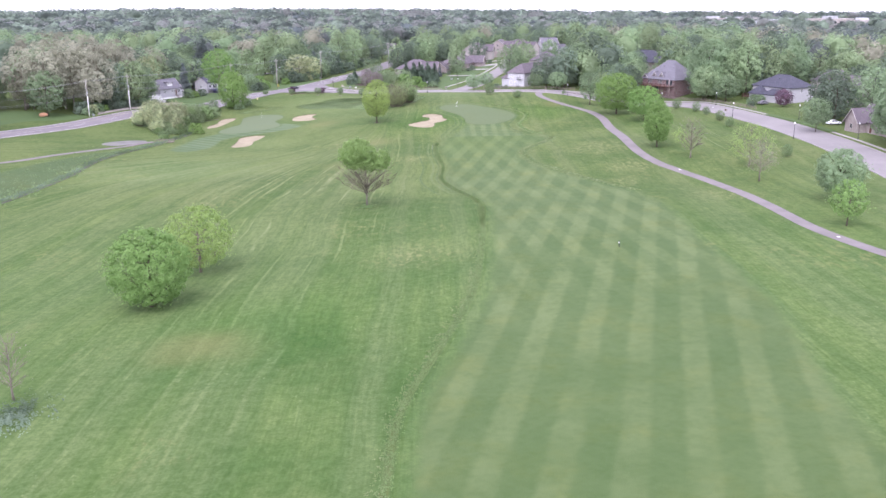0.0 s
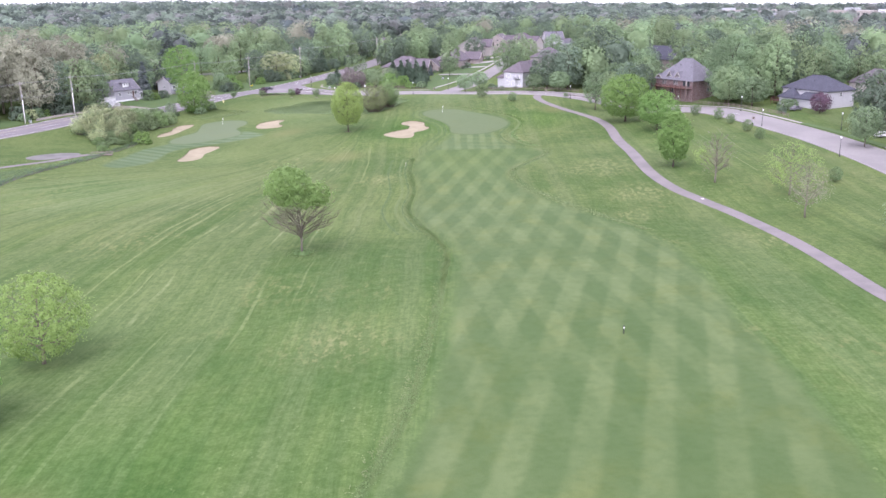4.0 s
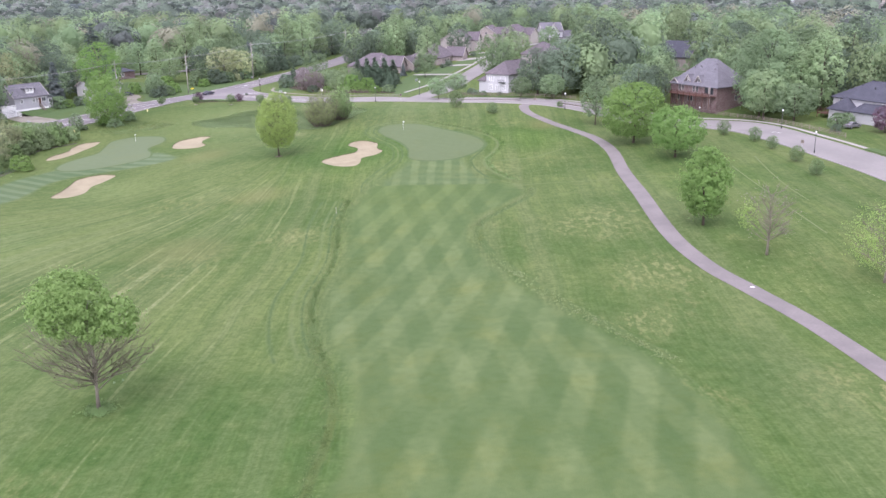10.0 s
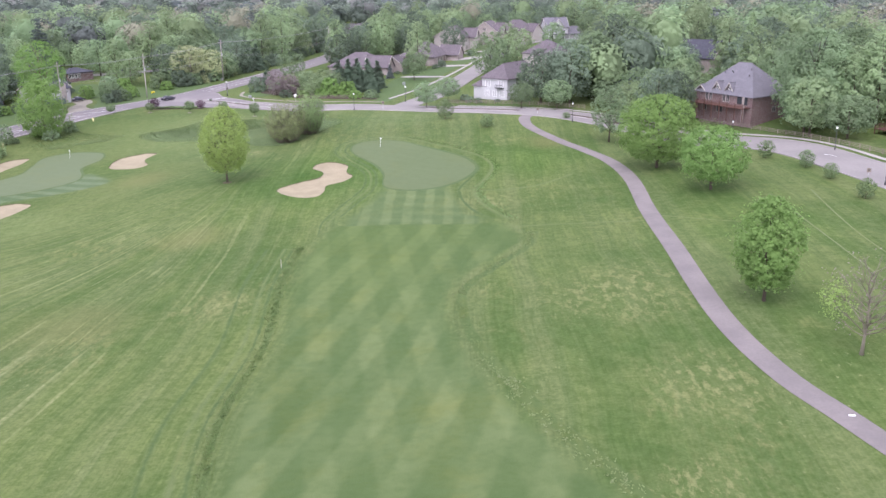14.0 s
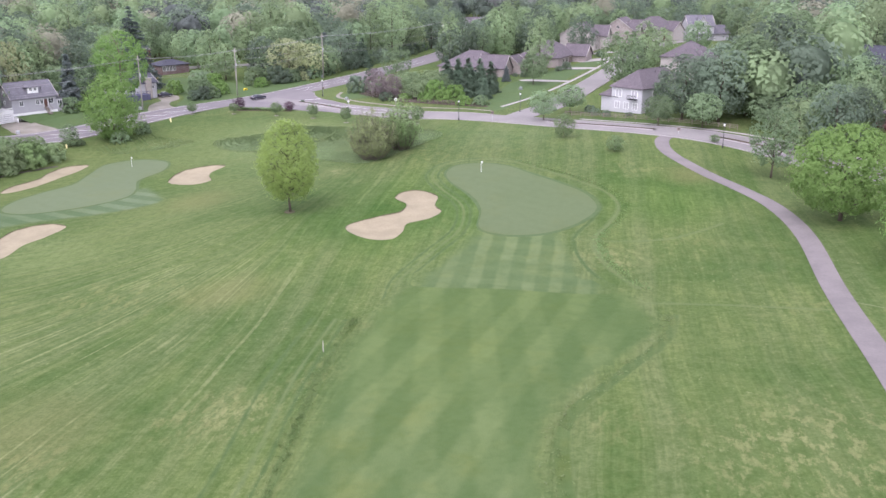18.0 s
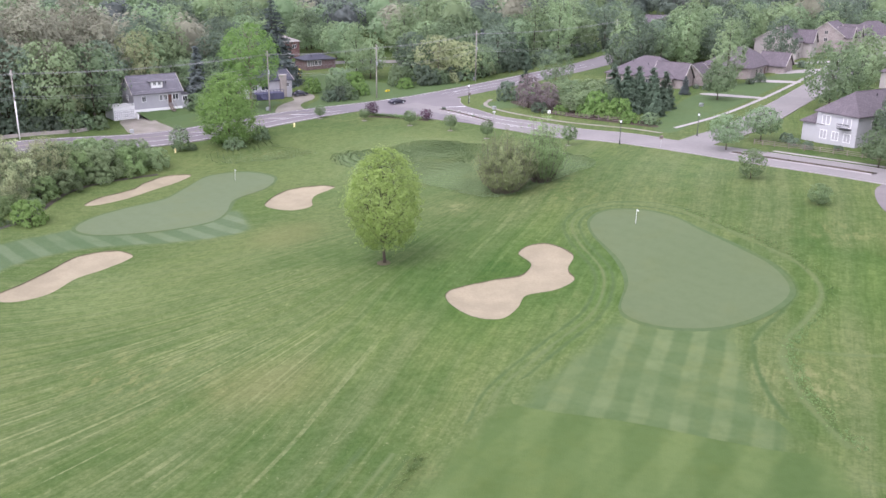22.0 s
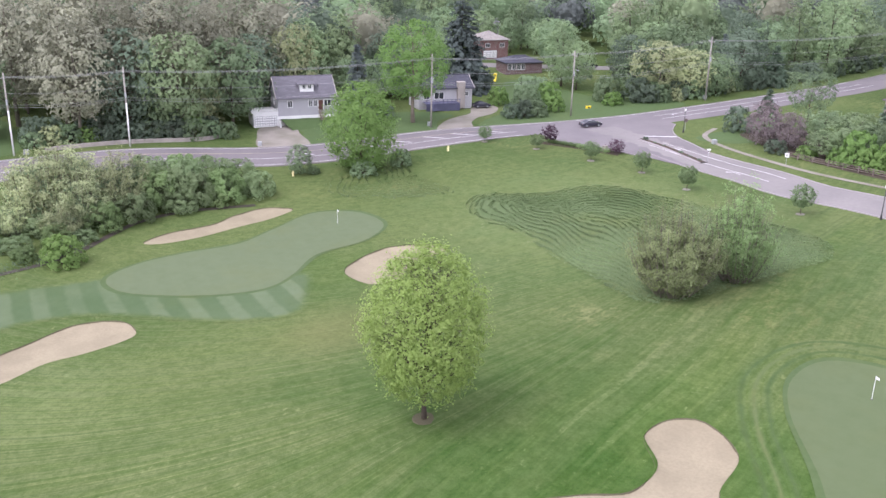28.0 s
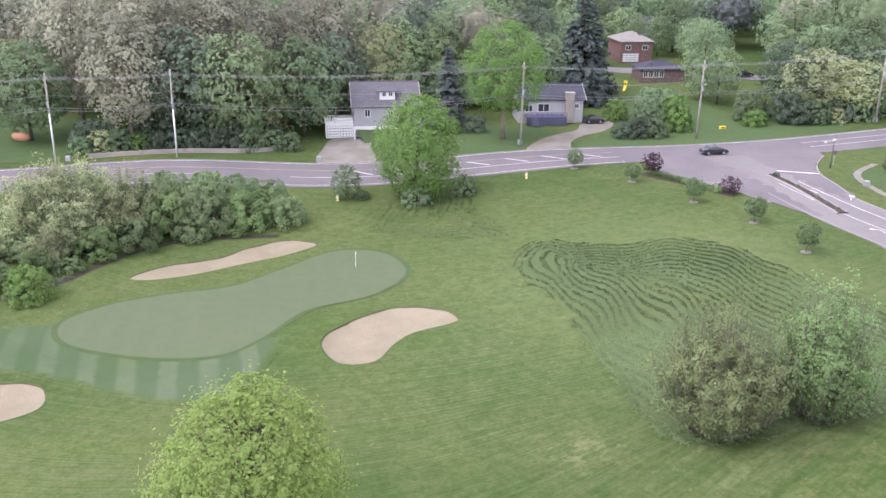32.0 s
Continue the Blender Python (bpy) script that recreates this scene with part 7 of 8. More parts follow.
for pts, words in (([(5, 481), (18.5, 477), (18, 474.5), (4, 478)], "narrow concrete front walk"), ([(16, 507), (27, 505), (26.5, 502), (15, 503)], "concrete house drive"), ([(22, 525), (34, 530), (34, 525), (22, 519)], "concrete house drive by the garage"), ([(26, 545), (39, 549), (38, 545), (26, 541)], "concrete front path")):
    sheet("house_walk", pts, 0.075, M_WALK, words, "driveway", 2.0)
sheet("far_street", [(-178, 520), (-160, 505), (-150, 503), (-120, 520), (-100, 530), (-96, 526), (-118, 513), (-148, 496), (-164, 499), (-182, 515)], 0.06, M_CONCRETE, "pale back street behind the low house", "road", 3.0)
bank = thing("retaining_wall", "low curved pale stone retaining wall by the road", "wall", kind="structure")
bl = curve([(-138, 364.5), (-131.5, 377.5), (-126.5, 387), (-125.5, 393), (-127, 396.5)], 1.2)
for a, b in zip(bl, bl[1:]):
    for row in range(2):
        d = (b - a) * 0.97
        nrm = np.array([-d[1], d[0]]) / np.linalg.norm(d) * 0.35
        g = float(land(*a)) - 0.1 + row * 0.42
        v = [(*a, g), (*(a + d), g), (*(a + d + nrm), g), (*(a + nrm), g), (*(a + nrm * 0.08), g + 0.4), (*(a + d + nrm * 0.08), g + 0.4), (*(a + d + nrm), g + 0.4), (*(a + nrm), g + 0.4)]
        mesh("stone", v, [(0, 3, 2, 1), (4, 5, 6, 7), (0, 1, 5, 4), (1, 2, 6, 5), (2, 3, 7, 6), (3, 0, 4, 7)], M_STONE, bank)
slide = thing("play_slide", "bright yellow plastic slide on the lawn", "slide", at(-122.5, 486.5), 30)
slide.scale = (0.7, 0.7, 0.7)
Shape().put([(-0.4, 0, 1.6), (0.4, 0, 1.6), (0.4, -2.4, 0.1), (-0.4, -2.4, 0.1), (-0.4, 0, 1.45), (0.4, 0, 1.45), (0.4, -2.4, -0.05), (-0.4, -2.4, -0.05)], [(0, 1, 2, 3), (7, 6, 5, 4), (0, 4, 5, 1), (1, 5, 6, 2), (2, 6, 7, 3), (3, 7, 4, 0)]).make("chute", M_YELLOW, slide)
for sx in (-0.45, 0.45):
    Shape().tube([(sx, 0.1, -0.1), (sx, 0.1, 2.6)], [0.07, 0.07], 6).make("upright", M_YELLOW, slide)
Shape().slab(-0.55, -0.1, 2.2, 0.55, 0.9, 2.9).make("canopy", M_YELLOW, slide)
utility = thing("yellow_box", "low yellow marker box on the verge", "utility box", at(-84, 469.5), 60)
utility.scale = (0.7, 0.7, 0.7)
Shape().slab(-0.9, -0.3, 0, 0.9, 0.3, 0.75, 0.06).make("body", M_YELLOW, utility)
Shape().box(-0.45, -0.31, 0.2, 0.45, -0.295, 0.55).make("panel", M_IRON, utility)
tarp = thing("covered_mound", "rounded orange-tan covered heap on the grass", "covered heap", at(-158, 359.5), 40)
tarp.scale = (0.75, 0.75, 0.75)
s = Shape()
s.tube([(-2.2, 0, 0.4), (-1.9, 0, 0.8), (-1.0, 0, 1.0), (0.6, 0, 1.0), (1.7, 0, 0.8), (2.1, 0, 0.5)], [0.25, 0.85, 1.15, 1.15, 0.85, 0.2], 12)
s.make("cover", M_ORANGE, tarp, smooth=True)
for x, y in ((-139, 361.5), (-99.5, 429), (-65.5, 493.5), (-116, 396.5), (5, 461), (-45, 449)):
    ob = thing("utility_box", "small pale utility cabinet on the verge", "utility box", at(x, y), 50, "utility boxes")
    Shape().slab(-0.4, -0.35, -0.1, 0.4, 0.35, 0.85, 0.05).make("cabinet", M_GALV, ob)
bridge = thing("footbridge", "small wooden footbridge over the ditch", "bridge", at(-98.6, 319.5, 0.1), 2)
for k in range(14):
    Shape().slab(-3.2 + k * 0.46, -0.9, 0, -2.78 + k * 0.46, 0.9, 0.08, 0.015).make("plank", M_FENCE, bridge)
for sy in (-0.85, 0.85):
    Shape().box(-3.2, sy - 0.05, 0.8, 3.2, sy + 0.05, 0.9).make("handrail", M_FENCE, bridge)
    for k in range(5):
        Shape().box(-3.15 + k * 1.55, sy - 0.05, -0.3, -3.05 + k * 1.55, sy + 0.05, 0.85).make("post", M_FENCE, bridge)

# ---- planting near the roads ----
T_MID = tree("broadleaf_tree", "mid-green broadleaf tree at the wood edge", 31, 14, 6.0, "round", L_MID, 330, 10, 0.46, 0.75, 0.26, 2.2, 9, twigs=1)
T_DEEP = tree("broadleaf_tree", "dark green broadleaf tree in the woods", 32, 15, 6.2, "oval", L_DEEP, 330, 10, 0.46, 0.75, 0.28, 2.0, 9, twigs=1)
T_BRIGHT = tree("broadleaf_tree", "bright green broadleaf tree by the houses", 33, 14, 6.0, "round", L_LEAFY, 330, 10, 0.46, 0.75, 0.26, 2.4, 9, twigs=1)
T_OLIVE = tree("cottonwood_tree", "tall tree with olive-tan young leaves", 34, 20, 6.5, "oval", L_OLIVE, 360, 12, 0.42, 0.7, 0.32, 4.0, 14, 0.4, bark=M_TWIG, twigs=2, lobes=60, share=0.23)
T_CREAM = tree("blossom_tree", "tree covered in cream blossom", 35, 12, 5.0, "round", L_CREAM, 330, 9, 0.36, 0.55, 0.2, 2.2, 18, bark=M_TWIG)
T_TALL = tree("broadleaf_tree", "tall slender bright green tree", 36, 20, 5.2, "oval", L_LEAFY, 360, 12, 0.46, 0.7, 0.28, 1.6, 9, twigs=1)
T_SPIRE = tree("spire_tree", "tall pointed green tree like a cone", 55, 21, 5.4, "cone", L_LEAFY, 520, 12, 0.36, 0.6, 0.26, 2.0, 9, twigs=1)
T_BIG = tree("oak_tree", "large spreading green tree behind the boulevard", 37, 21, 8.4, "oval", L_MID, 1200, 14, 0.40, 0.9, 0.4, 1.6, 12, twigs=1, lobes=120, share=0.19)
T_AIRY = tree("airy_tree", "light airy grey-green tree with open crown", 38, 13, 6.2, "spread", L_MID, 240, 10, 0.4, 0.6, 0.2, 3.4, 14, twigs=2, lobes=46, share=0.2)
T_RUST = tree("plum_tree", "reddish-brown leaved tree in the corner bed", 39, 10, 4.0, "round", L_RUST, 300, 10, 0.36, 0.6, 0.18, 1.0)
T_PURPLE = tree("plum_tree", "small dark purple-leaved garden tree", 40, 6.5, 3.2, "round", L_PLUM, 260, 10, 0.3, 0.5, 0.14, 0.8)
T_STREET = tree("street_tree", "young round street tree in a grass strip", 41, 7.0, 3.6, "round", L_MID, 280, 10, 0.3, 0.5, 0.12, 1.9)
T_SAP = tree("sapling", "small young green tree on the grass", 42, 4.6, 2.1, "round", L_SAPLING, 190, 12, 0.2, 0.3, 0.06, 0.6, 8, lobes=60)
T_THIN = tree("sapling", "thin newly planted sapling in a mulch ring", 43, 3.6, 1.5, "round", L_SAPLING, 170, 12, 0.17, 0.28, 0.05, 1.0, 9, bark=M_BARK, lobes=60)
T_REDSAP = tree("sapling", "small round purple-red tree on the verge", 44, 3.4, 1.7, "round", L_PURPLE, 120, 8, 0.22, 0.3, 0.05, 0.6, 8)
C_DARK = conifer("spruce_tree", "dark green spruce among garden trees", 45, 12, 4.2, L_FIR, 40, 0.42)
C_BLUE = conifer("spruce_tree", "blue-grey spruce with drooping branches", 46, 16, 3.9, L_BLUE, 60, 0.4)
C_PINE = conifer("pine_tree", "very tall dark pine behind the grey house", 47, 22, 7.4, L_PINE, 90, 0.5)
C_SMALL = tree("cedar", "small feathery green cedar on the road verge", 48, 5.4, 2.3, "oval", L_MID, 300, 12, 0.2, 0.3, 0.08, 0.3, 16, lobes=110, share=0.14)
S_MID = shrub("shrub", "dense mid-green shrub in full leaf", 49, 3.2, 2.4, L_MID, 130, 9, 0.32)
S_DEEP = shrub("shrub", "dense dark green shrub at a wood edge", 50, 3.4, 2.6, L_DEEP, 130, 9, 0.33)
S_CREAM = shrub("shrub", "tall shrub flecked with cream blossom", 51, 4.2, 2.8, L_CREAM, 130, 9, 0.3)
S_LIGHT = shrub("shrub", "light green leafy shrub in spring leaf", 52, 3.0, 2.3, L_BRIGHT, 170, 10, 0.26)
S_LOW = shrub("shrub", "low clipped garden shrub", 53, 1.1, 1.1, L_DEEP, 70, 9, 0.16)

put(T_MID, -157, 361, 10, 1.25)
put(T_DEEP, -139, 414, 0, 1.2)
put(T_BRIGHT, -140, 440, 0, 1.2, 1.0)
T_ROAD = tree("roadside_tree", "full light green tree beside the road", 57, 13.5, 5.6, "round", L_BRIGHT, 900, 16, 0.27, 0.6, 0.26, 0.8, 14, twigs=2, lobes=170, share=0.15, mixed=0.5)
put(T_ROAD, -91.3, 398.8, 0, 1.12, 1.04)
T_HIGH = tree("shade_tree", "tall green shade tree with a bare trunk on a lawn", 58, 21.5, 7.4, "round", L_BRIGHT, 760, 17, 0.32, 0.65, 0.4, 5.6, 18, lobes=150, share=0.17, twigs=2, bark=M_PALEBARK)
put(T_HIGH, -104.5, 429.5)
put(T_OLIVE, -147, 384, 0, 1.3, 1.1)
put(T_CREAM, -136.5, 425.5, 0, 1.2, 1.35)
put(T_TALL, 91, 470, 0, 1.0)
put(T_SPIRE, 118, 452, 0, 1.0)
put(T_BIG, 108, 369, 0, 1.08)
put(T_AIRY, 78.5, 393, 0, 1.0)
put(T_RUST, -37, 452.5, 0, 0.85)
put(T_PURPLE, 124.5, 331, 0, 1.0)
put(T_STREET, 14.5, 411.6, 0, 1.0)
put(T_SAP, 20.3, 384.2, 0, 1.1)
put(T_THIN, -82, 424.5, 0, 0.9)
put(T_REDSAP, -70.6, 430.2, 0, 1.0)
put(C_DARK, -18, 466, 0, 0.8)
put(C_BLUE, -121, 430, 0, 1.0)
put(C_PINE, -122, 470, 0, 1.2, 1.03)
put(C_SMALL, -98, 390)
put(S_MID, -86.5, 404.4, 0, 0.9)
put(S_DEEP, -134, 390, 0, 1.4)
put(S_CREAM, -134, 397.5, 0, 1.4, 1.4)
put(S_LIGHT, -93, 341, 0, 1.3)
put(S_LOW, 1, 489, 0, 1.0)

NAMED = [  # template, x, y, size, height factor
    (T_OLIVE, -142, 392, 1.2, 1.1), (T_OLIVE, -153, 378, 1.3, 1.1), (T_OLIVE, -144, 399, 1.15, 1.15), (T_OLIVE, -161, 372, 1.3, 1.1), (T_OLIVE, -163, 392, 1.4, 1.1), (T_OLIVE, -155, 402, 1.35, 1.1),
    (T_MID, -133, 404, 1.25, 1.05), (T_MID, -119, 513, 1.0, 1.0), (T_TALL, -100, 520, 1.2, 0.85), (T_MID, -84, 521, 1.2, 1.0), (T_MID, -65, 499, 0.8, 0.9), (T_CREAM, -76, 490, 1.5, 0.75),
    (T_CREAM, -70, 494, 1.2, 0.8), (T_MID, -83, 491, 0.9, 0.7), (T_RUST, -32, 452, 0.75, 0.9), (T_BRIGHT, -20, 451.5, 0.85, 0.65), (T_MID, -17, 449.5, 0.6, 0.75),
    (T_MID, -27, 456.5, 0.8, 0.6), (T_BRIGHT, -24, 448, 0.6, 0.6), (T_STREET, 8, 471, 1.2, 1.05), (T_STREET, 20.5, 425, 1.0, 1.0), (T_STREET, 41, 401.5, 1.0, 0.95), (T_STREET, 50.5, 399.5, 1.15, 0.95),
    (T_STREET, 65, 402.5, 1.2, 0.85), (T_MID, 46, 424.5, 0.85, 0.75), (T_DEEP, 54, 438, 1.1, 0.7), (T_BIG, 62.5, 417, 0.95, 0.95), (T_DEEP, 70, 430, 1.25, 1.2), (T_BRIGHT, 46, 508, 1.05, 0.85), (T_BIG, 121, 379, 1.0, 1.0),
    (T_MID, 110, 352, 0.95, 0.72), (T_DEEP, 126.5, 291, 1.2, 0.75), (T_STREET, 113.5, 273.5, 1.2, 1.2), (T_MID, 153, 322, 1.0, 0.75), (T_AIRY, 86, 398, 0.9, 0.9), (T_BIG, 78, 446, 1.0, 1.05),
    (T_BRIGHT, 76, 405, 0.8, 0.7), (T_AIRY, 98, 408, 0.8, 0.85), (T_DEEP, 138, 386, 1.3, 1.2), (T_MID, 143, 372, 1.2, 1.1), (T_SAP, 30.7, 370.4, 0.85, 0.8), (T_SAP, 87, 336, 0.8, 1.0), (T_SAP, 91.2, 325, 0.75, 1.0),
    (T_SAP, 92, 315, 0.65, 1.0), (T_SAP, 92.5, 301, 0.75, 1.0), (T_SAP, 91.8, 288, 0.7, 1.0), (T_SAP, 91, 236, 0.7, 1.0), (T_SAP, 51.5, 384.5, 0.5, 0.7), (T_THIN, -57.5, 423, 1.0, 1.0), (T_THIN, -47, 422, 1.0, 1.05),
    (T_THIN, -36.5, 416.8, 1.0, 1.1), (T_THIN, -16.5, 410, 1.1, 1.1), (T_THIN, -70, 424.5, 0.9, 0.9), (T_REDSAP, -56.2, 430, 0.9, 0.85), (C_DARK, -13.5, 460, 0.78, 0.95), (C_DARK, -9.5, 456, 0.75, 1.0), (C_DARK, -6, 453, 0.72, 1.0),
    (C_DARK, -15, 455, 0.7, 0.9), (C_BLUE, -1, 478, 0.4, 0.8), (C_BLUE, 72.5, 407, 0.85, 0.9), (C_BLUE, 69, 411, 0.75, 0.85), (C_BLUE, -72, 520, 0.9, 0.9), (C_DARK, -45, 478, 0.6, 0.9), (C_DARK, -58, 520, 0.9, 1.0), (C_DARK, -150, 455, 1.3, 1.1),
    (S_MID, -96.5, 392, 0.5, 0.8), (S_LIGHT, -92.5, 399.5, 1.0, 0.9), (S_MID, -88.5, 396.5, 1.0, 0.8),
    (S_MID, -4, 437.5, 1.0, 0.8), (S_LIGHT, -9, 438.5, 1.0, 0.8), (S_LIGHT, -15, 442.5, 1.2, 1.0), (S_LIGHT, -18, 445, 1.5, 1.3), (S_LIGHT, -12, 443, 1.3, 1.2), (C_DARK, -11, 463, 0.8, 1.0), (C_DARK, -7, 459, 0.82, 1.0), (C_DARK, -3.5, 456, 0.78, 1.0), (C_DARK, -4.5, 447, 0.66, 1.0), (C_DARK, -10, 450, 0.7, 1.0), (C_DARK, -14, 463, 0.8, 1.0), (S_DEEP, -45.5, 462, 1.2, 1.2), (S_DEEP, -33, 448, 0.9, 0.8), (S_LIGHT, -27, 447, 0.9, 0.8), (S_MID, -40, 464, 1.1, 1.0), (S_LIGHT, -21, 446, 1.0, 0.9),
    (S_LOW, 4, 487, 1.3, 1.3), (S_LOW, 17, 503, 1.6, 1.4), (S_LOW, 14.5, 499, 1.2, 1.2), (S_LOW, 28, 533, 1.5, 1.3), (S_LOW, 27, 421, 1.2, 1.2), (S_LOW, 29.5, 418.5, 1.3, 1.0), (S_LOW, 25.5, 425, 1.4, 1.2), (S_LOW, 35, 418, 1.0, 0.8),
    (S_DEEP, -113, 430, 1.0, 0.9), (S_MID, -118, 424.5, 1.3, 1.0), (S_LIGHT, -115.5, 426, 1.0, 0.9), (S_LIGHT, -104, 461, 1.2, 1.2), (S_MID, 117, 340, 1.2, 0.9), (S_MID, 120, 343, 1.0, 0.9), (S_LOW, 114, 334, 1.4, 1.2),
    # bushes on the slope below the low house
    (S_LIGHT, -93, 466, 1.5, 1.3), (S_MID, -97, 463, 1.5, 1.5), (S_LIGHT, -89, 462, 1.2, 1.0), (S_MID, -93, 457, 1.4, 1.2), (S_MID, -98, 470, 1.3, 1.4), (S_DEEP, -78, 482, 1.4, 1.2), (S_MID, -85, 480, 1.5, 1.2), (S_LIGHT, -81, 476, 1.1, 0.9),
]
for k, (t, x, y, s, hf) in enumerate(NAMED):
    again(t, x, y, k * 77 % 360, s, hf)

# the two bushes on the swell: many wispy stems with small leaves
def wispy_bush(name, label, seed, height, radius, mat, stems, per, size):
    rng = np.random.default_rng(seed)
    ob = thing(name, label, "bush")
    wood, spots = Shape(), []
    for k in range(stems):
        th, u = rng.uniform(0, 2 * np.pi), rng.uniform(0.0, 1.0) ** 0.6
        lean = u * 1.25
        far = rng.uniform(0.72, 1.12)
        tip = np.array([math.cos(th) * math.sin(lean) * radius, math.sin(th) * math.sin(lean) * radius, math.cos(lean * 0.93) * height]) * far
        foot = np.array([math.cos(th), math.sin(th), 0.0]) * radius * 0.35 * u
        mid = (foot + tip) / 2 + np.array([math.cos(th), math.sin(th), 0.0]) * radius * 0.1 + rng.normal(0, 0.15, 3)
        wood.tube([foot + np.array([0, 0, -0.15]), mid, tip], [0.06, 0.035, 0.01], 4, False)
        for t in rng.uniform(0.25, 1.0, int(9 * far)):
            q = (1 - t) ** 2 * foot + 2 * t * (1 - t) * mid + t * t * tip
            spots.append(q + rng.normal(0, 0.28, 3) * t)
    spots = np.array(spots)
    spots[:, 2] = np.maximum(spots[:, 2], 0.2)
    wood.make("trunk", M_TWIG, ob)
    leaf_mesh("crown", *leaf_cloud(rng, spots, per, size, 0.24, 0.3), mat, ob)
    return ob


put(wispy_bush("bush", "broad olive-green bush in young leaf on the swell", 60, 10.0, 6.2, L_OLIVEGREEN, 250, 16, 0.15), -18.5, 371.5)
put(wispy_bush("bush", "taller green bush beside the broad one", 61, 11.0, 4.7, L_MIDBUSH, 190, 16, 0.165), -14, 378.5)

# tufts of long grass where the rough meets the fairway
def edge_tufts(name, line, n, side, seed, mat, words):
    rng = np.random.default_rng(seed)
    p = line[rng.integers(0, len(line), n)] + rng.normal(0, 1.0, (n, 2)) * side
    thick = 0.5 + 0.5 * np.sin(p[:, 1] * 0.35) * np.sin(p[:, 1] * 0.13 + 2.0)
    p = p[rng.uniform(0, 1, n) < 0.45 + 0.55 * thick]
    spots = np.column_stack([p, land(p[:, 0], p[:, 1]) + rng.uniform(0.02, 0.14, len(p))])
    tagged(leaf_mesh(name, *leaf_cloud(rng, spots, 5, 0.1, 0.1, 1.2), mat, None), words, "tall grass", "", "stuff")


L_TUFT = leaf("tuft_grass_green", (0.066, 0.102, 0.034), (0.050, 0.082, 0.028), 0.45, 0.1, even=True)
L_STRAW = leaf("tuft_grass_straw", (0.084, 0.102, 0.044), (0.066, 0.084, 0.034), 0.45, 0.1, even=True)
edge_tufts("edge_tufts", edge_line, 5200, 0.34, 92, L_TUFT, "ragged dark tufts along the fairway edge")
edge_tufts("straw_tufts", beside(edge_line, 0.7), 1100, 0.45, 93, L_STRAW, "dry straw tufts beside the fairway edge")
edge_tufts("bend_tufts", beside(edge_right, -0.6), 800, 0.6, 94, L_STRAW, "dry straw tufts round the fairway bend")
edge_tufts("ring_tufts", beside(ring_east, 0.9), 900, 0.45, 95, L_TUFT, "dark tufts at the rim of the green surround")

# the thicket along the ditch by the far green
H_MID = shrub("thicket_shrub", "dense mid-green shrub of the ditch thicket", 81, 5.2, 4.0, L_MIDBUSH, 420, 13, 0.24)
H_DEEP = shrub("thicket_shrub", "dark green shrub of the ditch thicket", 82, 5.0, 4.2, L_HEDGE, 420, 13, 0.24)
H_PALE = wispy_bush("blossom_bush", "tall wispy bush flecked with cream blossom", 83, 8.2, 5.4, L_CREAM, 210, 10, 0.21)
leaf_rng = np.random.default_rng(84)
leaf_mesh("green_leaves", *leaf_cloud(leaf_rng, crown_points(leaf_rng, 330, "dome", 0.4, 6.6, 4.6), 11, 0.2, 0.4), L_MID, H_PALE, "green leaves under the blossom")
put(H_MID, -99.5, 344, 0, 0.6)
put(H_DEEP, -100, 368, 0, 1.0)
put(H_PALE, -110, 349, 0, 1.3)
for k, (t, x, y, s, hf) in enumerate([(H_PALE, -104.5, 351, 1.0, 1.0), (H_PALE, -113.5, 355, 1.0, 1.0), (H_PALE, -105, 358.5, 1.0, 1.1), (H_PALE, -116, 349, 0.75, 1.0), (H_PALE, -101.5, 346, 0.6, 1.0), (H_PALE, -108, 342, 0.65, 0.9),
                                      (H_MID, -100.5, 352, 0.8, 1.0), (H_MID, -98, 338, 0.5, 0.7), (H_DEEP, -101.5, 339, 0.6, 0.7), (H_DEEP, -103, 333, 0.5, 0.7), (H_MID, -101, 327, 0.45, 0.7), (H_DEEP, -104.5, 345, 0.75, 0.8), (H_MID, -106, 337, 0.55, 0.8),
                                      (H_MID, -101.5, 362, 1.0, 1.15), (H_MID, -97.5, 373, 0.9, 1.1), (H_DEEP, -95, 377.5, 0.75, 1.1), (H_DEEP, -103, 369, 1.0, 1.2), (H_DEEP, -99.5, 377, 0.9, 1.15), (H_DEEP, -105, 363, 1.0, 1.2), (H_DEEP, -100, 357, 0.85, 1.0),
                                      (H_MID, -107.5, 358, 0.9, 1.2), (H_DEEP, -103.5, 374.5, 0.9, 1.1), (H_DEEP, -98.6, 364.5, 0.7, 0.9), (H_MID, -96.6, 370.5, 0.6, 0.8), (H_DEEP, -98.4, 347.5, 0.5, 0.7), (H_DEEP, -101, 365.5, 1.0, 1.2), (H_DEEP, -109, 366, 0.95, 1.1), (H_MID, -106.5, 371, 0.9, 1.1)]):
    again(t, x, y, k * 77 % 360, s, hf)


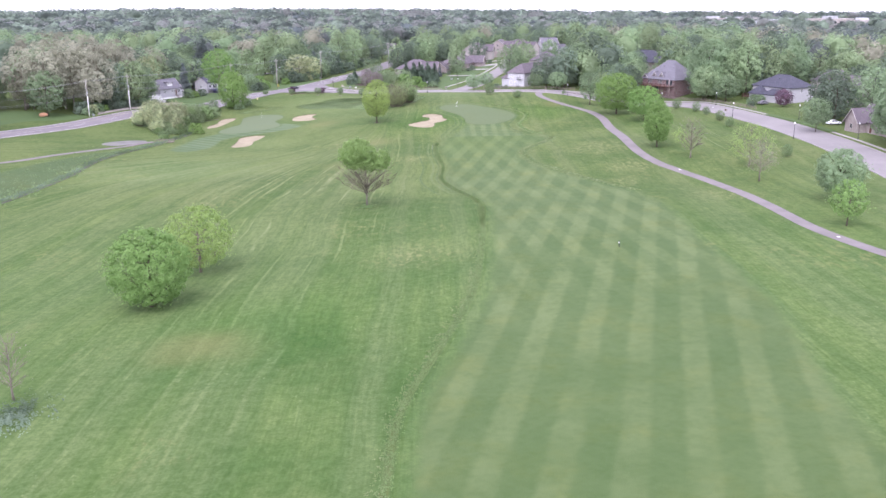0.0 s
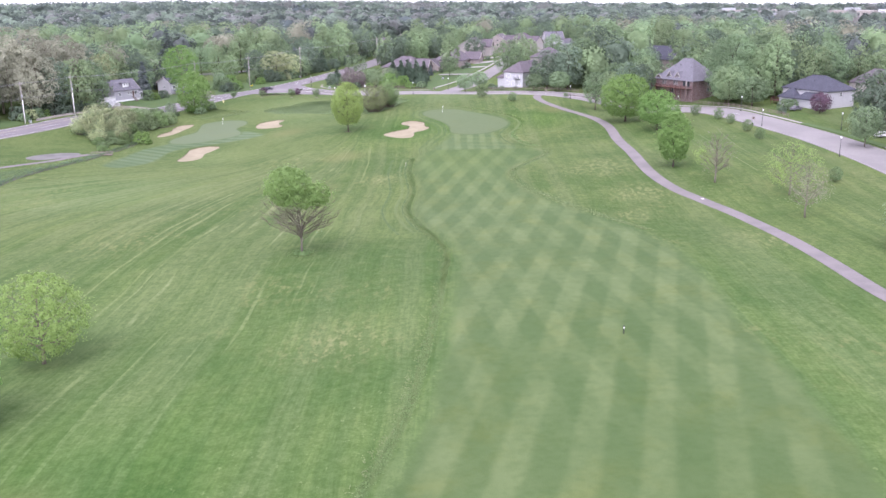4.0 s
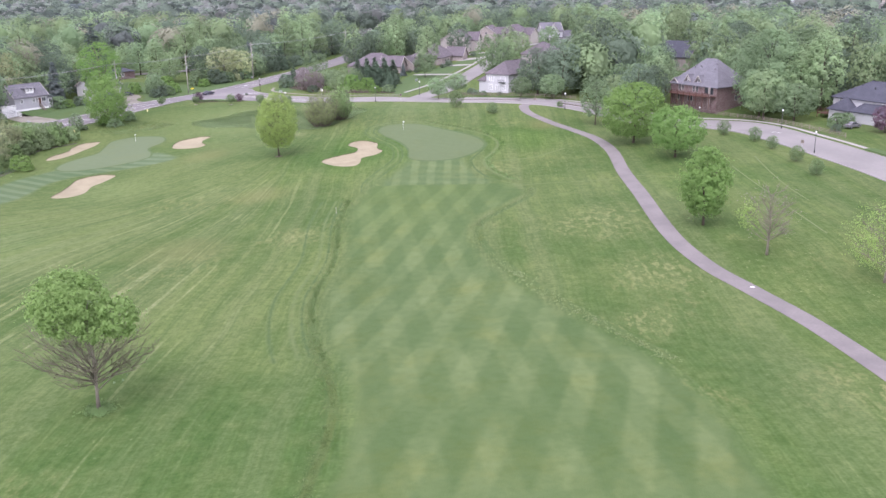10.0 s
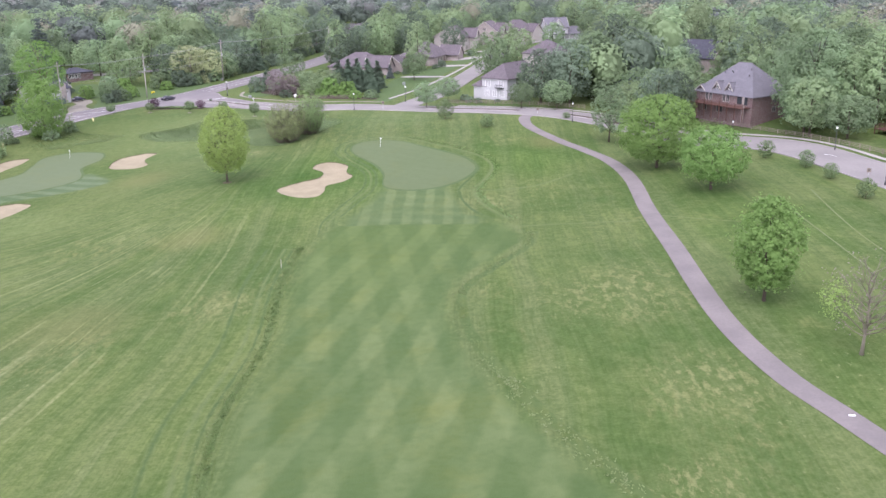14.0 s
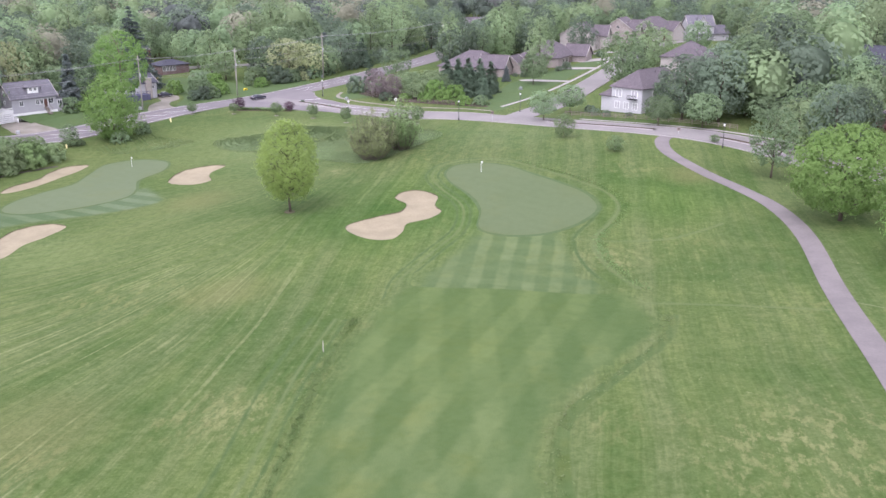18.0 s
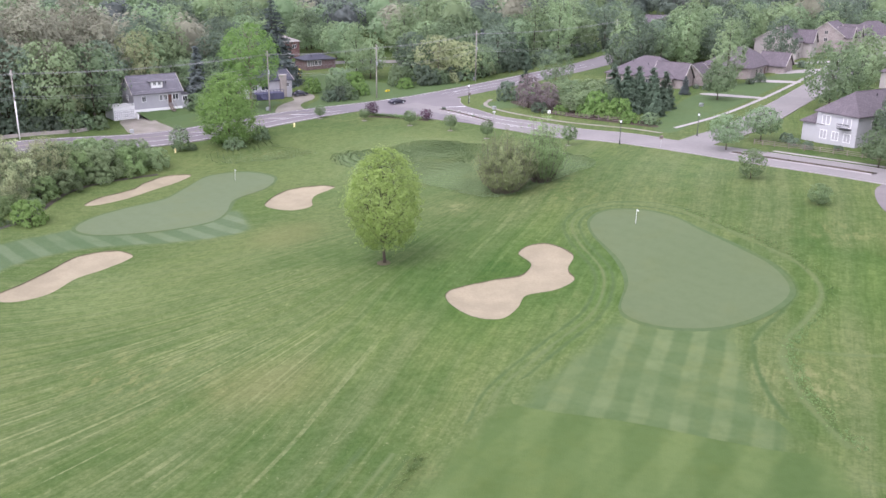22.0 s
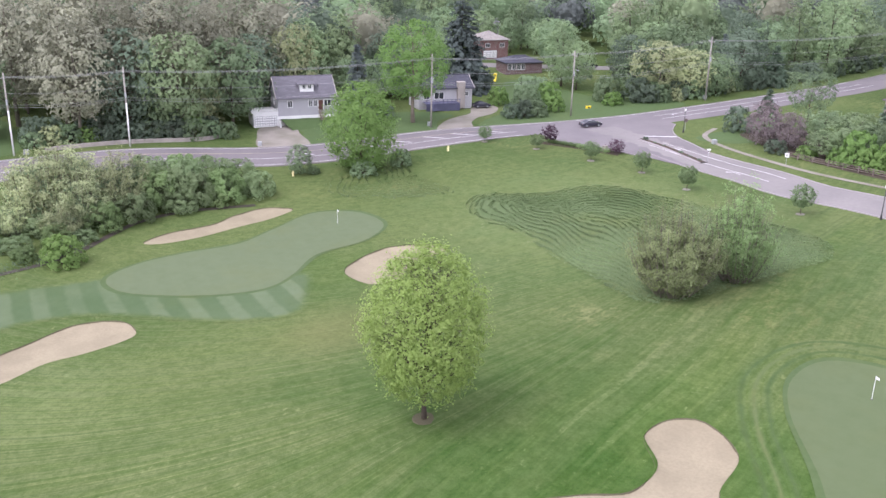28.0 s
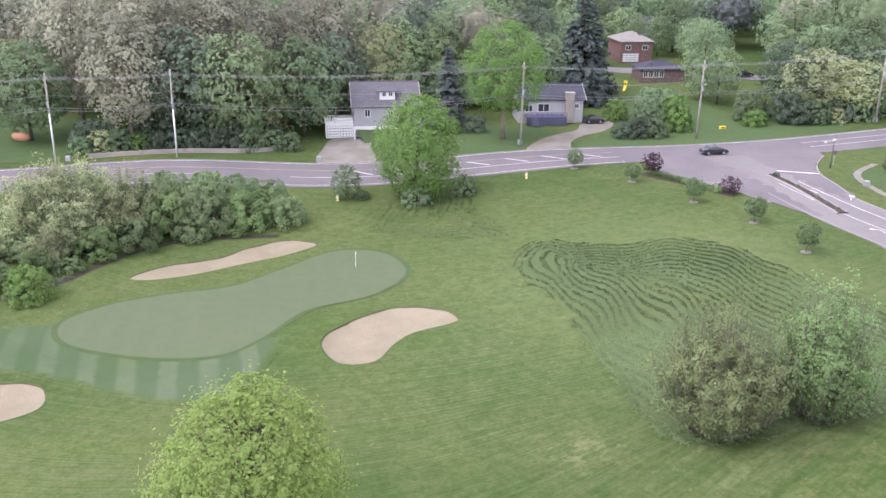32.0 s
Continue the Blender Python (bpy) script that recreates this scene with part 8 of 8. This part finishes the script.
def windrows(name, outline, edge, gap, n, seed, thin):
    """Dark combed rows of long grass that run side by side along the rim of a patch."""
    rng = np.random.default_rng(seed)
    poly = curve(outline, 1.0, True)
    rim = curve(edge, 0.8)
    lo, hi = poly.min(0), poly.max(0)
    p = rng.uniform(lo, hi, (n, 2))
    p = p[inside(poly, p[:, 0], p[:, 1])]
    far = np.min(np.hypot(p[:, None, 0] - rim[None, :, 0], p[:, None, 1] - rim[None, :, 1]), axis=1)
    sway = 0.5 * np.sin(p[:, 0] * 0.71 + 0.4 * p[:, 1]) + 0.8 * np.sin(p[:, 0] * 0.11 + 1.0) + 0.6 * np.sin(p[:, 1] * 0.17) + 0.2 * np.sin(p[:, 0] * 0.35 + p[:, 1] * 0.22)
    row = np.mod(far + sway, gap) / gap
    weak = 0.5 + 0.5 * np.sin(p[:, 0] * 0.23 + 2.0) * np.sin(p[:, 1] * 0.31 + p[:, 0] * 0.05)
    keep = (row < 0.4) & (rng.uniform(0, 1, len(p)) < thin * (0.35 + 0.65 * weak))
    p = p[keep]
    spots = np.column_stack([p, land(p[:, 0], p[:, 1]) + 0.04 + rng.uniform(0.0, 0.12, len(p))])
    ob = leaf_mesh(name, *leaf_cloud(rng, spots, 4, 0.12, 0.09, 1.2), L_ROW, None)
    tagged(ob, "dark combed windrows of long cut grass", "tall grass", "", "stuff")


L_ROW = leaf("windrow_grass", (0.072, 0.102, 0.042), (0.046, 0.072, 0.031), 0.35, 0.1)
windrows("windrows_swell", SWELL, [(-13, 367), (-20.4, 367.3), (-29.5, 372.3), (-38.1, 377.4), (-46.3, 383.1), (-56.3, 386.3), (-62.3, 391.8), (-62.9, 397.6), (-55.3, 401.8), (-51.2, 409), (-44.7, 412), (-34.4, 410), (-21.7, 404.4), (-10.7, 398.7)], 1.02, 150000, 90, 0.9)
windrows("windrows_verge", VERGE, [(-92, 392), (-86, 386), (-78, 388), (-70, 393)], 1.3, 16000, 91, 0.75)

# mulch rings round the young trees
for x, y in ((-82, 424.5), (-57.5, 423), (-47, 422), (-36.5, 416.8), (-16.5, 410), (-70, 424.5), (-24, 334)):
    r = 1.1 if y == 334 else 0.7
    ring = thing("mulch_ring", "pale bare ring of mulch round a tree foot", "mulch", at(x, y))
    Shape().tube([(0, 0, -0.05), (0, 0, 0.04), (0, 0, 0.07)], [r, r * 0.95, r * 0.5], 14).make("mulch", M_GRAVEL if y > 400 else M_EARTH, ring)


# coarse weeds along the ditch and its bank
def ditch_weeds():
    rng = np.random.default_rng(77)
    line = ditch_line[ditch_line[:, 1] < 345]
    for word, mat, n, side, size in (("dark", L_DEEP, 1300, 0.6, 0.22), ("mid", L_MIDBUSH, 900, 1.4, 0.2), ("bank", L_HEDGE, 420, 4.5, 0.2)):
        p = line[rng.integers(0, len(line), n)] + rng.normal(0, 1.0, (n, 2)) * side + np.array([-0.8, 0.2])
        if side > 2:  # only on the far bank
            p[:, 0] -= 7.0
            p = p[p[:, 1] < 305]
            n = len(p)
        z = land(p[:, 0], p[:, 1]) + rng.uniform(0.05, 0.55, n)
        ob = leaf_mesh("ditch_weeds_" + word, *leaf_cloud(rng, np.column_stack([p, z]), 5, size, 0.2, 0.8), mat, None)
        tagged(ob, "coarse dark weeds along the muddy ditch", "weeds", "", "stuff")

    p = rng.normal(0, 0.75, (420, 2)) + np.array([-16.9, 196.4])
    z = land(p[:, 0], p[:, 1]) + rng.uniform(0.02, 0.3, 420)
    tagged(leaf_mesh("foot_grass", *leaf_cloud(rng, np.column_stack([p, z]), 6, 0.14, 0.15, 0.9), L_TUFT, None), "dark uncut grass round the foot of a tree", "tall grass", "", "stuff")
    p = rng.normal(0, 1.0, (260, 2)) * np.array([1.7, 2.4]) + np.array([-47.5, 91.0])
    z = land(p[:, 0], p[:, 1]) + rng.uniform(0.05, 0.4, 260)
    ob = leaf_mesh("weed_patch", *leaf_cloud(rng, np.column_stack([p, z]), 7, 0.2, 0.25, 0.8), L_DEEP, None)
    tagged(ob, "dark patch of tall weeds near a bare tree", "weeds", "", "stuff")


ditch_weeds()

# ---- woods ----
COURSE = np.array([(-262, 160), (-150, 333), (-88, 440), (-70, 470), (-45, 520), (-30, 600), (-14, 600), (-25, 540), (-40, 480), (-49, 456), (-5, 436), (2, 445), (2, 470), (14, 505), (24, 545), (40, 585), (64, 612), (86, 600), (60, 570), (50, 535),
                   (40, 500), (34, 470), (28, 440), (30, 415), (62, 392), (92, 366), (112, 330), (122, 290), (122, 230), (112, 140), (90, 0), (-262, 0)], float)
OPEN = [(-124, 414, 17), (-113, 402, 12), (-111, 449, 15), (-100, 438, 13), (-102, 452, 10), (-96, 470, 13), (-108, 477, 14), (-82, 468, 14), (-124, 498, 15), (-146, 516, 14), (-120, 488, 12), (-112, 516, 14), (-168, 512, 14), (-13, 497, 20), (10, 520, 18), (2, 480, 14), (-20, 460, 16), (-35, 458, 12),
        (21, 560, 14), (37, 583, 13), (51, 601, 14), (70, 606, 17), (40, 431, 16), (28, 424, 10), (57, 503, 21), (62, 478, 18), (50, 457, 15), (50, 535, 13), (62, 560, 12), (82, 582, 13), (-26, 487, 14), (-33, 502, 11), (30, 470, 8), (-6, 470, 11), (6, 461, 9), (-104, 503, 12), (97, 387, 17), (85, 378, 10), (107, 468, 13), (128, 440, 10), (131, 350, 18), (118, 340, 12), (118, 320, 14), (156, 338, 17), (140, 325, 16), (158, 366, 12), (133, 270, 16), (124, 290, 12), (150, 300, 13), (152, 235, 14),
        (-168, 345, 24), (-155, 358, 12), (-60, 640, 14), (-180, 560, 14), (-40, 700, 14), (-95, 610, 14), (-110, 760, 14), (-215, 430, 30), (-235, 470, 30), (62, 398, 10), (99, 428, 11), (103, 450, 9), (72, 540, 14), (75, 568, 13), (76, 520, 11), (83, 548, 10), (-124, 534, 12), (-112, 522, 11), (-138, 545, 11), (-152, 556, 10), (-104.5, 429.5, 9)]


def free(x, y):
    """True where woods may stand."""
    ok = ~inside(COURSE, x, y)
    for a, b, r in OPEN:
        ok &= np.hypot(x - a, y - b) > r
    for k in range(0, len(main_line), 2):
        ok &= np.hypot(x - main_line[k, 0], y - main_line[k, 1]) > 13
    return ok


def scatter(seed, x0, x1, y0, y1, spacing):
    rng = np.random.default_rng(seed)
    gx, gy = np.meshgrid(np.arange(x0, x1, spacing), np.arange(y0, y1, spacing * 0.87))
    gx[1::2] += spacing / 2
    gx = gx.ravel() + rng.uniform(-0.38, 0.38, gx.size) * spacing
    gy = gy.ravel() + rng.uniform(-0.38, 0.38, gy.size) * spacing
    return gx, gy


def wood_edge():
    """Single trees of the woods nearest to the roads and houses."""
    rng = np.random.default_rng(9)
    x, y = scatter(3, -215, 175, 230, 660, 9.6)
    ok = free(x, y)
    near = np.zeros(len(x), bool)
    for k in range(0, len(main_line), 2):
        near |= np.hypot(x - main_line[k, 0], y - main_line[k, 1]) < 46
    for a, b, r in OPEN[:52]:
        near |= np.hypot(x - a, y - b) < r + 17
    named = np.array([(q[1], q[2]) for q in NAMED if q[0] not in (S_LOW, T_SAP, T_THIN)])
    gap = np.min(np.hypot(x[:, None] - named[:, 0], y[:, None] - named[:, 1]), axis=1) > 6.5
    pick = np.flatnonzero(ok & near & gap)
    for i in pick:
        west = x[i] < -118 and y[i] < 425
        kinds = [T_OLIVE, T_OLIVE, T_OLIVE, T_OLIVE, T_MID, T_CREAM, T_DEEP, T_BRIGHT] if west else [T_MID, T_DEEP, T_BRIGHT, T_MID, T_DEEP, T_AIRY, T_TALL]
        t = kinds[int(rng.integers(0, len(kinds)))]
        again(t, x[i], y[i], rng.uniform(0, 360), rng.uniform(1.0, 1.3) if west else rng.uniform(0.75, 1.15), rng.uniform(0.9, 1.15))
    # undergrowth along the road edge
    count = 0
    for k in range(0, len(main_line) - 1):
        d = main_line[k + 1] - main_line[k]
        nrm = np.array([-d[1], d[0]]) / np.linalg.norm(d)
        for off in (15.0, 18.0):
            p = main_line[k] + nrm * (off + rng.uniform(-1.2, 1.2))
            if (free(np.array([p[0] - nrm[0] * 0]), np.array([p[1]]))[0] or off == 15.0 and p[1] < 396 and p[1] > 364) and p[1] > 240 and p[1] < 620:
                again([S_MID, S_DEEP, S_DEEP, S_LIGHT, S_CREAM][int(rng.choice(5, p=[0.35, 0.3, 0.2, 0.1, 0.05]))], p[0], p[1], rng.uniform(0, 360), rng.uniform(0.8, 1.35), rng.uniform(0.8, 1.2))
                count += 1
    return near


def crowns(name, x, y, mat, rng, m, hgt, rad, leafsize, low):
    """Many crowns in one mesh, each of rounded clumps of leaves; m is (clumps, leaves in each)."""
    n = len(x)
    if n == 0:
        return
    lobes, per = m
    th = np.arange(lobes) * 2.39996 + rng.uniform(0, 6.28, (n, 1)) + rng.normal(0, 0.3, (n, lobes))
    u = np.clip(low + (1 - low) * (np.arange(lobes) + rng.uniform(0, 1, (n, lobes))) / lobes, -0.95, 0.97)
    rr = np.sqrt(1 - u * u)
    way = np.stack([np.cos(th) * rr, np.sin(th) * rr, u], -1)
    size = np.stack([rad, rad, hgt * 0.42], -1)[:, None, :]
    mid = np.stack([x, y, land(x, y) + hgt * 0.56], -1)[:, None, :]
    c0 = mid + way * size * rng.uniform(0.5, 0.72, (n, lobes, 1))
    r0 = rad[:, None] * rng.uniform(0.32, 0.5, (n, lobes))
    d = rng.normal(0, 1, (n, lobes, per, 3)) + way[:, :, None, :] * 0.9 + np.array([0, 0, 0.35])
    d /= np.linalg.norm(d, axis=-1, keepdims=True)
    c = (c0[:, :, None, :] + d * r0[:, :, None, None] * rng.uniform(0.75, 1.05, (n, lobes, per, 1)) * np.array([1, 1, 0.85])).reshape(-1, 3)
    nrm = (d * 0.55 + way[:, :, None, :] * 0.6).reshape(-1, 3) + rng.normal(0, 0.25 if low < -0.5 else 0.4, c.shape) + np.array([0, 0, 0.2])
    nrm /= np.linalg.norm(nrm, axis=1)[:, None]
    a = np.cross(nrm, rng.normal(0, 1, c.shape))
    a /= np.linalg.norm(a, axis=1)[:, None]
    b = np.cross(nrm, a)
    s = np.repeat(rad * leafsize, lobes * per)[:, None] * rng.uniform(0.6, 1.3, (len(c), 1))
    v = np.stack([c - a * s * 0.6 - b * s * 0.35, c + a * s * 0.6 - b * s * 0.35, c + b * s * 0.8], 1).reshape(-1, 3)
    f = np.arange(len(v)).reshape(-1, 3)
    # a lobed body inside each crown closes the gaps between its leaves
    full = 0.8 if low > -0.5 else 0.62
    rings, sides = 4, 8
    tb = np.linspace(0, 2 * np.pi, sides, endpoint=False)
    ub = np.array([max(low, -0.6), 0.2, 0.58, 0.86])
    rb = np.sqrt(1 - ub * ub) * full
    wob = rng.uniform(0.85, 1.08, (n, rings, sides))
    bx = x[:, None, None] + np.cos(tb) * rb[:, None] * wob * rad[:, None, None]
    by = y[:, None, None] + np.sin(tb) * rb[:, None] * wob * rad[:, None, None]
    bz = np.broadcast_to((land(x, y) + hgt * 0.55)[:, None, None] + ub[:, None] * (hgt * 0.42 * full)[:, None, None], bx.shape)
    body = np.stack([bx, by, bz], -1).reshape(n, -1, 3)
    tip = np.stack([x, y, land(x, y) + hgt * (0.55 + 0.42 * full)], -1)[:, None]
    body = np.concatenate([body, tip], 1)
    quad = [(r * sides + k, r * sides + (k + 1) % sides, (r + 1) * sides + k) for r in range(rings - 1) for k in range(sides)]
    quad += [(r * sides + (k + 1) % sides, (r + 1) * sides + (k + 1) % sides, (r + 1) * sides + k) for r in range(rings - 1) for k in range(sides)]
    quad += [((rings - 1) * sides + k, (rings - 1) * sides + (k + 1) % sides, rings * sides) for k in range(sides)]
    fb = (np.array(quad)[None] + (np.arange(n) * (rings * sides + 1))[:, None, None]).reshape(-1, 3) + len(v)
    v, f = np.vstack([v, body.reshape(-1, 3)]), np.vstack([f, fb])
    ob = leaf_mesh(name, v, f, mat, None)
    tagged(ob, "closed woods in mixed spring greens", "woods", "", "stuff")


def in_town(x, y):
    """True in the pale town far beyond the woods to the north-east."""
    way, far = np.degrees(np.arctan2(x, y)), np.hypot(x, y)
    return (way > 6) & (way < 34) & (far > np.interp(way, [6, 12, 16, 19, 34], [2300, 1900, 1200, 800, 640])) & (far < 3000)


def woods():
    rng = np.random.default_rng(5)
    near = wood_edge()
    tones = (("mid", L_MID, 0.27), ("deep", L_DEEP, 0.25), ("bright", L_LEAFY, 0.2), ("olive", L_OLIVE, 0.14), ("dark", L_NEEDLE, 0.06), ("light", L_LEAFY, 0.05), ("cream", L_CREAM, 0.03))
    # woods within about 450 m of the course
    x, y = scatter(4, -420, 330, 230, 780, 12.5)
    ok = free(x, y)
    for k in range(0, len(main_line), 2):
        ok &= np.hypot(x - main_line[k, 0], y - main_line[k, 1]) > 44
    for a, b, r in OPEN[:52]:
        ok &= np.hypot(x - a, y - b) > r + 15
    ok &= (x < -60) | (y > 330)
    close = ok & (x > -320) & (x < 200) & (y < 690)
    bands = [(x[close], y[close], (32, 18), 0.115, 1.5, -0.6), (x[ok & ~close], y[ok & ~close], (18, 12), 0.17, 1.4, -0.6)]
    x, y = scatter(6, -1100, 700, 250, 1500, 16.0)
    ok = ((x < -420) | (x > 330) | (y > 780)) & (np.abs(x) < 350 + y * 0.75)
    bands.append((x[ok], y[ok], (10, 6), 0.2, 1.6, -0.25))
    x, y = scatter(7, -3600, 2400, 500, 4200, 62.0)
    ok = ((x < -1100) | (x > 700) | (y > 1500)) & (np.abs(x) < 600 + y * 0.85)
    bands.append((x[ok], y[ok], (9, 6), 0.2, 4.2, -0.2))
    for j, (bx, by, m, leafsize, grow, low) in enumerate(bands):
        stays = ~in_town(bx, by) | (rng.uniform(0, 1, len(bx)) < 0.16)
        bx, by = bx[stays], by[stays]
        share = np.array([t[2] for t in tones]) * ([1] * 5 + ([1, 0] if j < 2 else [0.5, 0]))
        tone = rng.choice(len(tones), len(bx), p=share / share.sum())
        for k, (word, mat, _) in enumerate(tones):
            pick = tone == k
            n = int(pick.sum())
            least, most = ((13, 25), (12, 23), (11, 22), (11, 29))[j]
            # beyond the first band the leaf colours carry the haze
            crowns("woods_" + word, bx[pick], by[pick], (mat, *[HAZE_TONES[k]] * 3)[j], rng, m, rng.uniform(least, most, n), rng.uniform(3.9, 6.2, n) * grow, leafsize, low)


woods()


# ---- the far edge of the plain: pale town buildings beyond the woods ----
def skyline():
    rng = random.Random(8)
    for k in range(90):
        bearing = radians(rng.uniform(7, 30))
        dist = rng.uniform(1150, 2800)
        x, y = math.sin(bearing) * dist, math.cos(bearing) * dist
        if not in_town(x, y):
            continue
        w, d, h = rng.uniform(25, 70) * dist / 1500, rng.uniform(20, 40), rng.uniform(9, 18)
        ob = thing("town_block", "pale flat-roofed building on the horizon", "building", at(x, y), rng.uniform(-25, 25), "town blocks")
        Shape().slab(-w / 2, -d / 2, -2, w / 2, d / 2, h, 0.5).make("wall", (M_STONE, M_CONCRETE, M_TRIM)[k % 3], ob)
        for j in range(int(w / 12) if dist < 1500 else 0):
            Shape().box(-w / 2 + 4 + j * 12, -d / 2 - 0.2, h - 6, -w / 2 + 11 + j * 12, -d / 2 + 0.1, h - 3).make("window", M_GLASS, ob)
        Shape().slab(-w * 0.2, -d * 0.2, h, w * 0.1, d * 0.2, h + 3, 0.3).make("roof_plant", M_GALV, ob)


skyline()
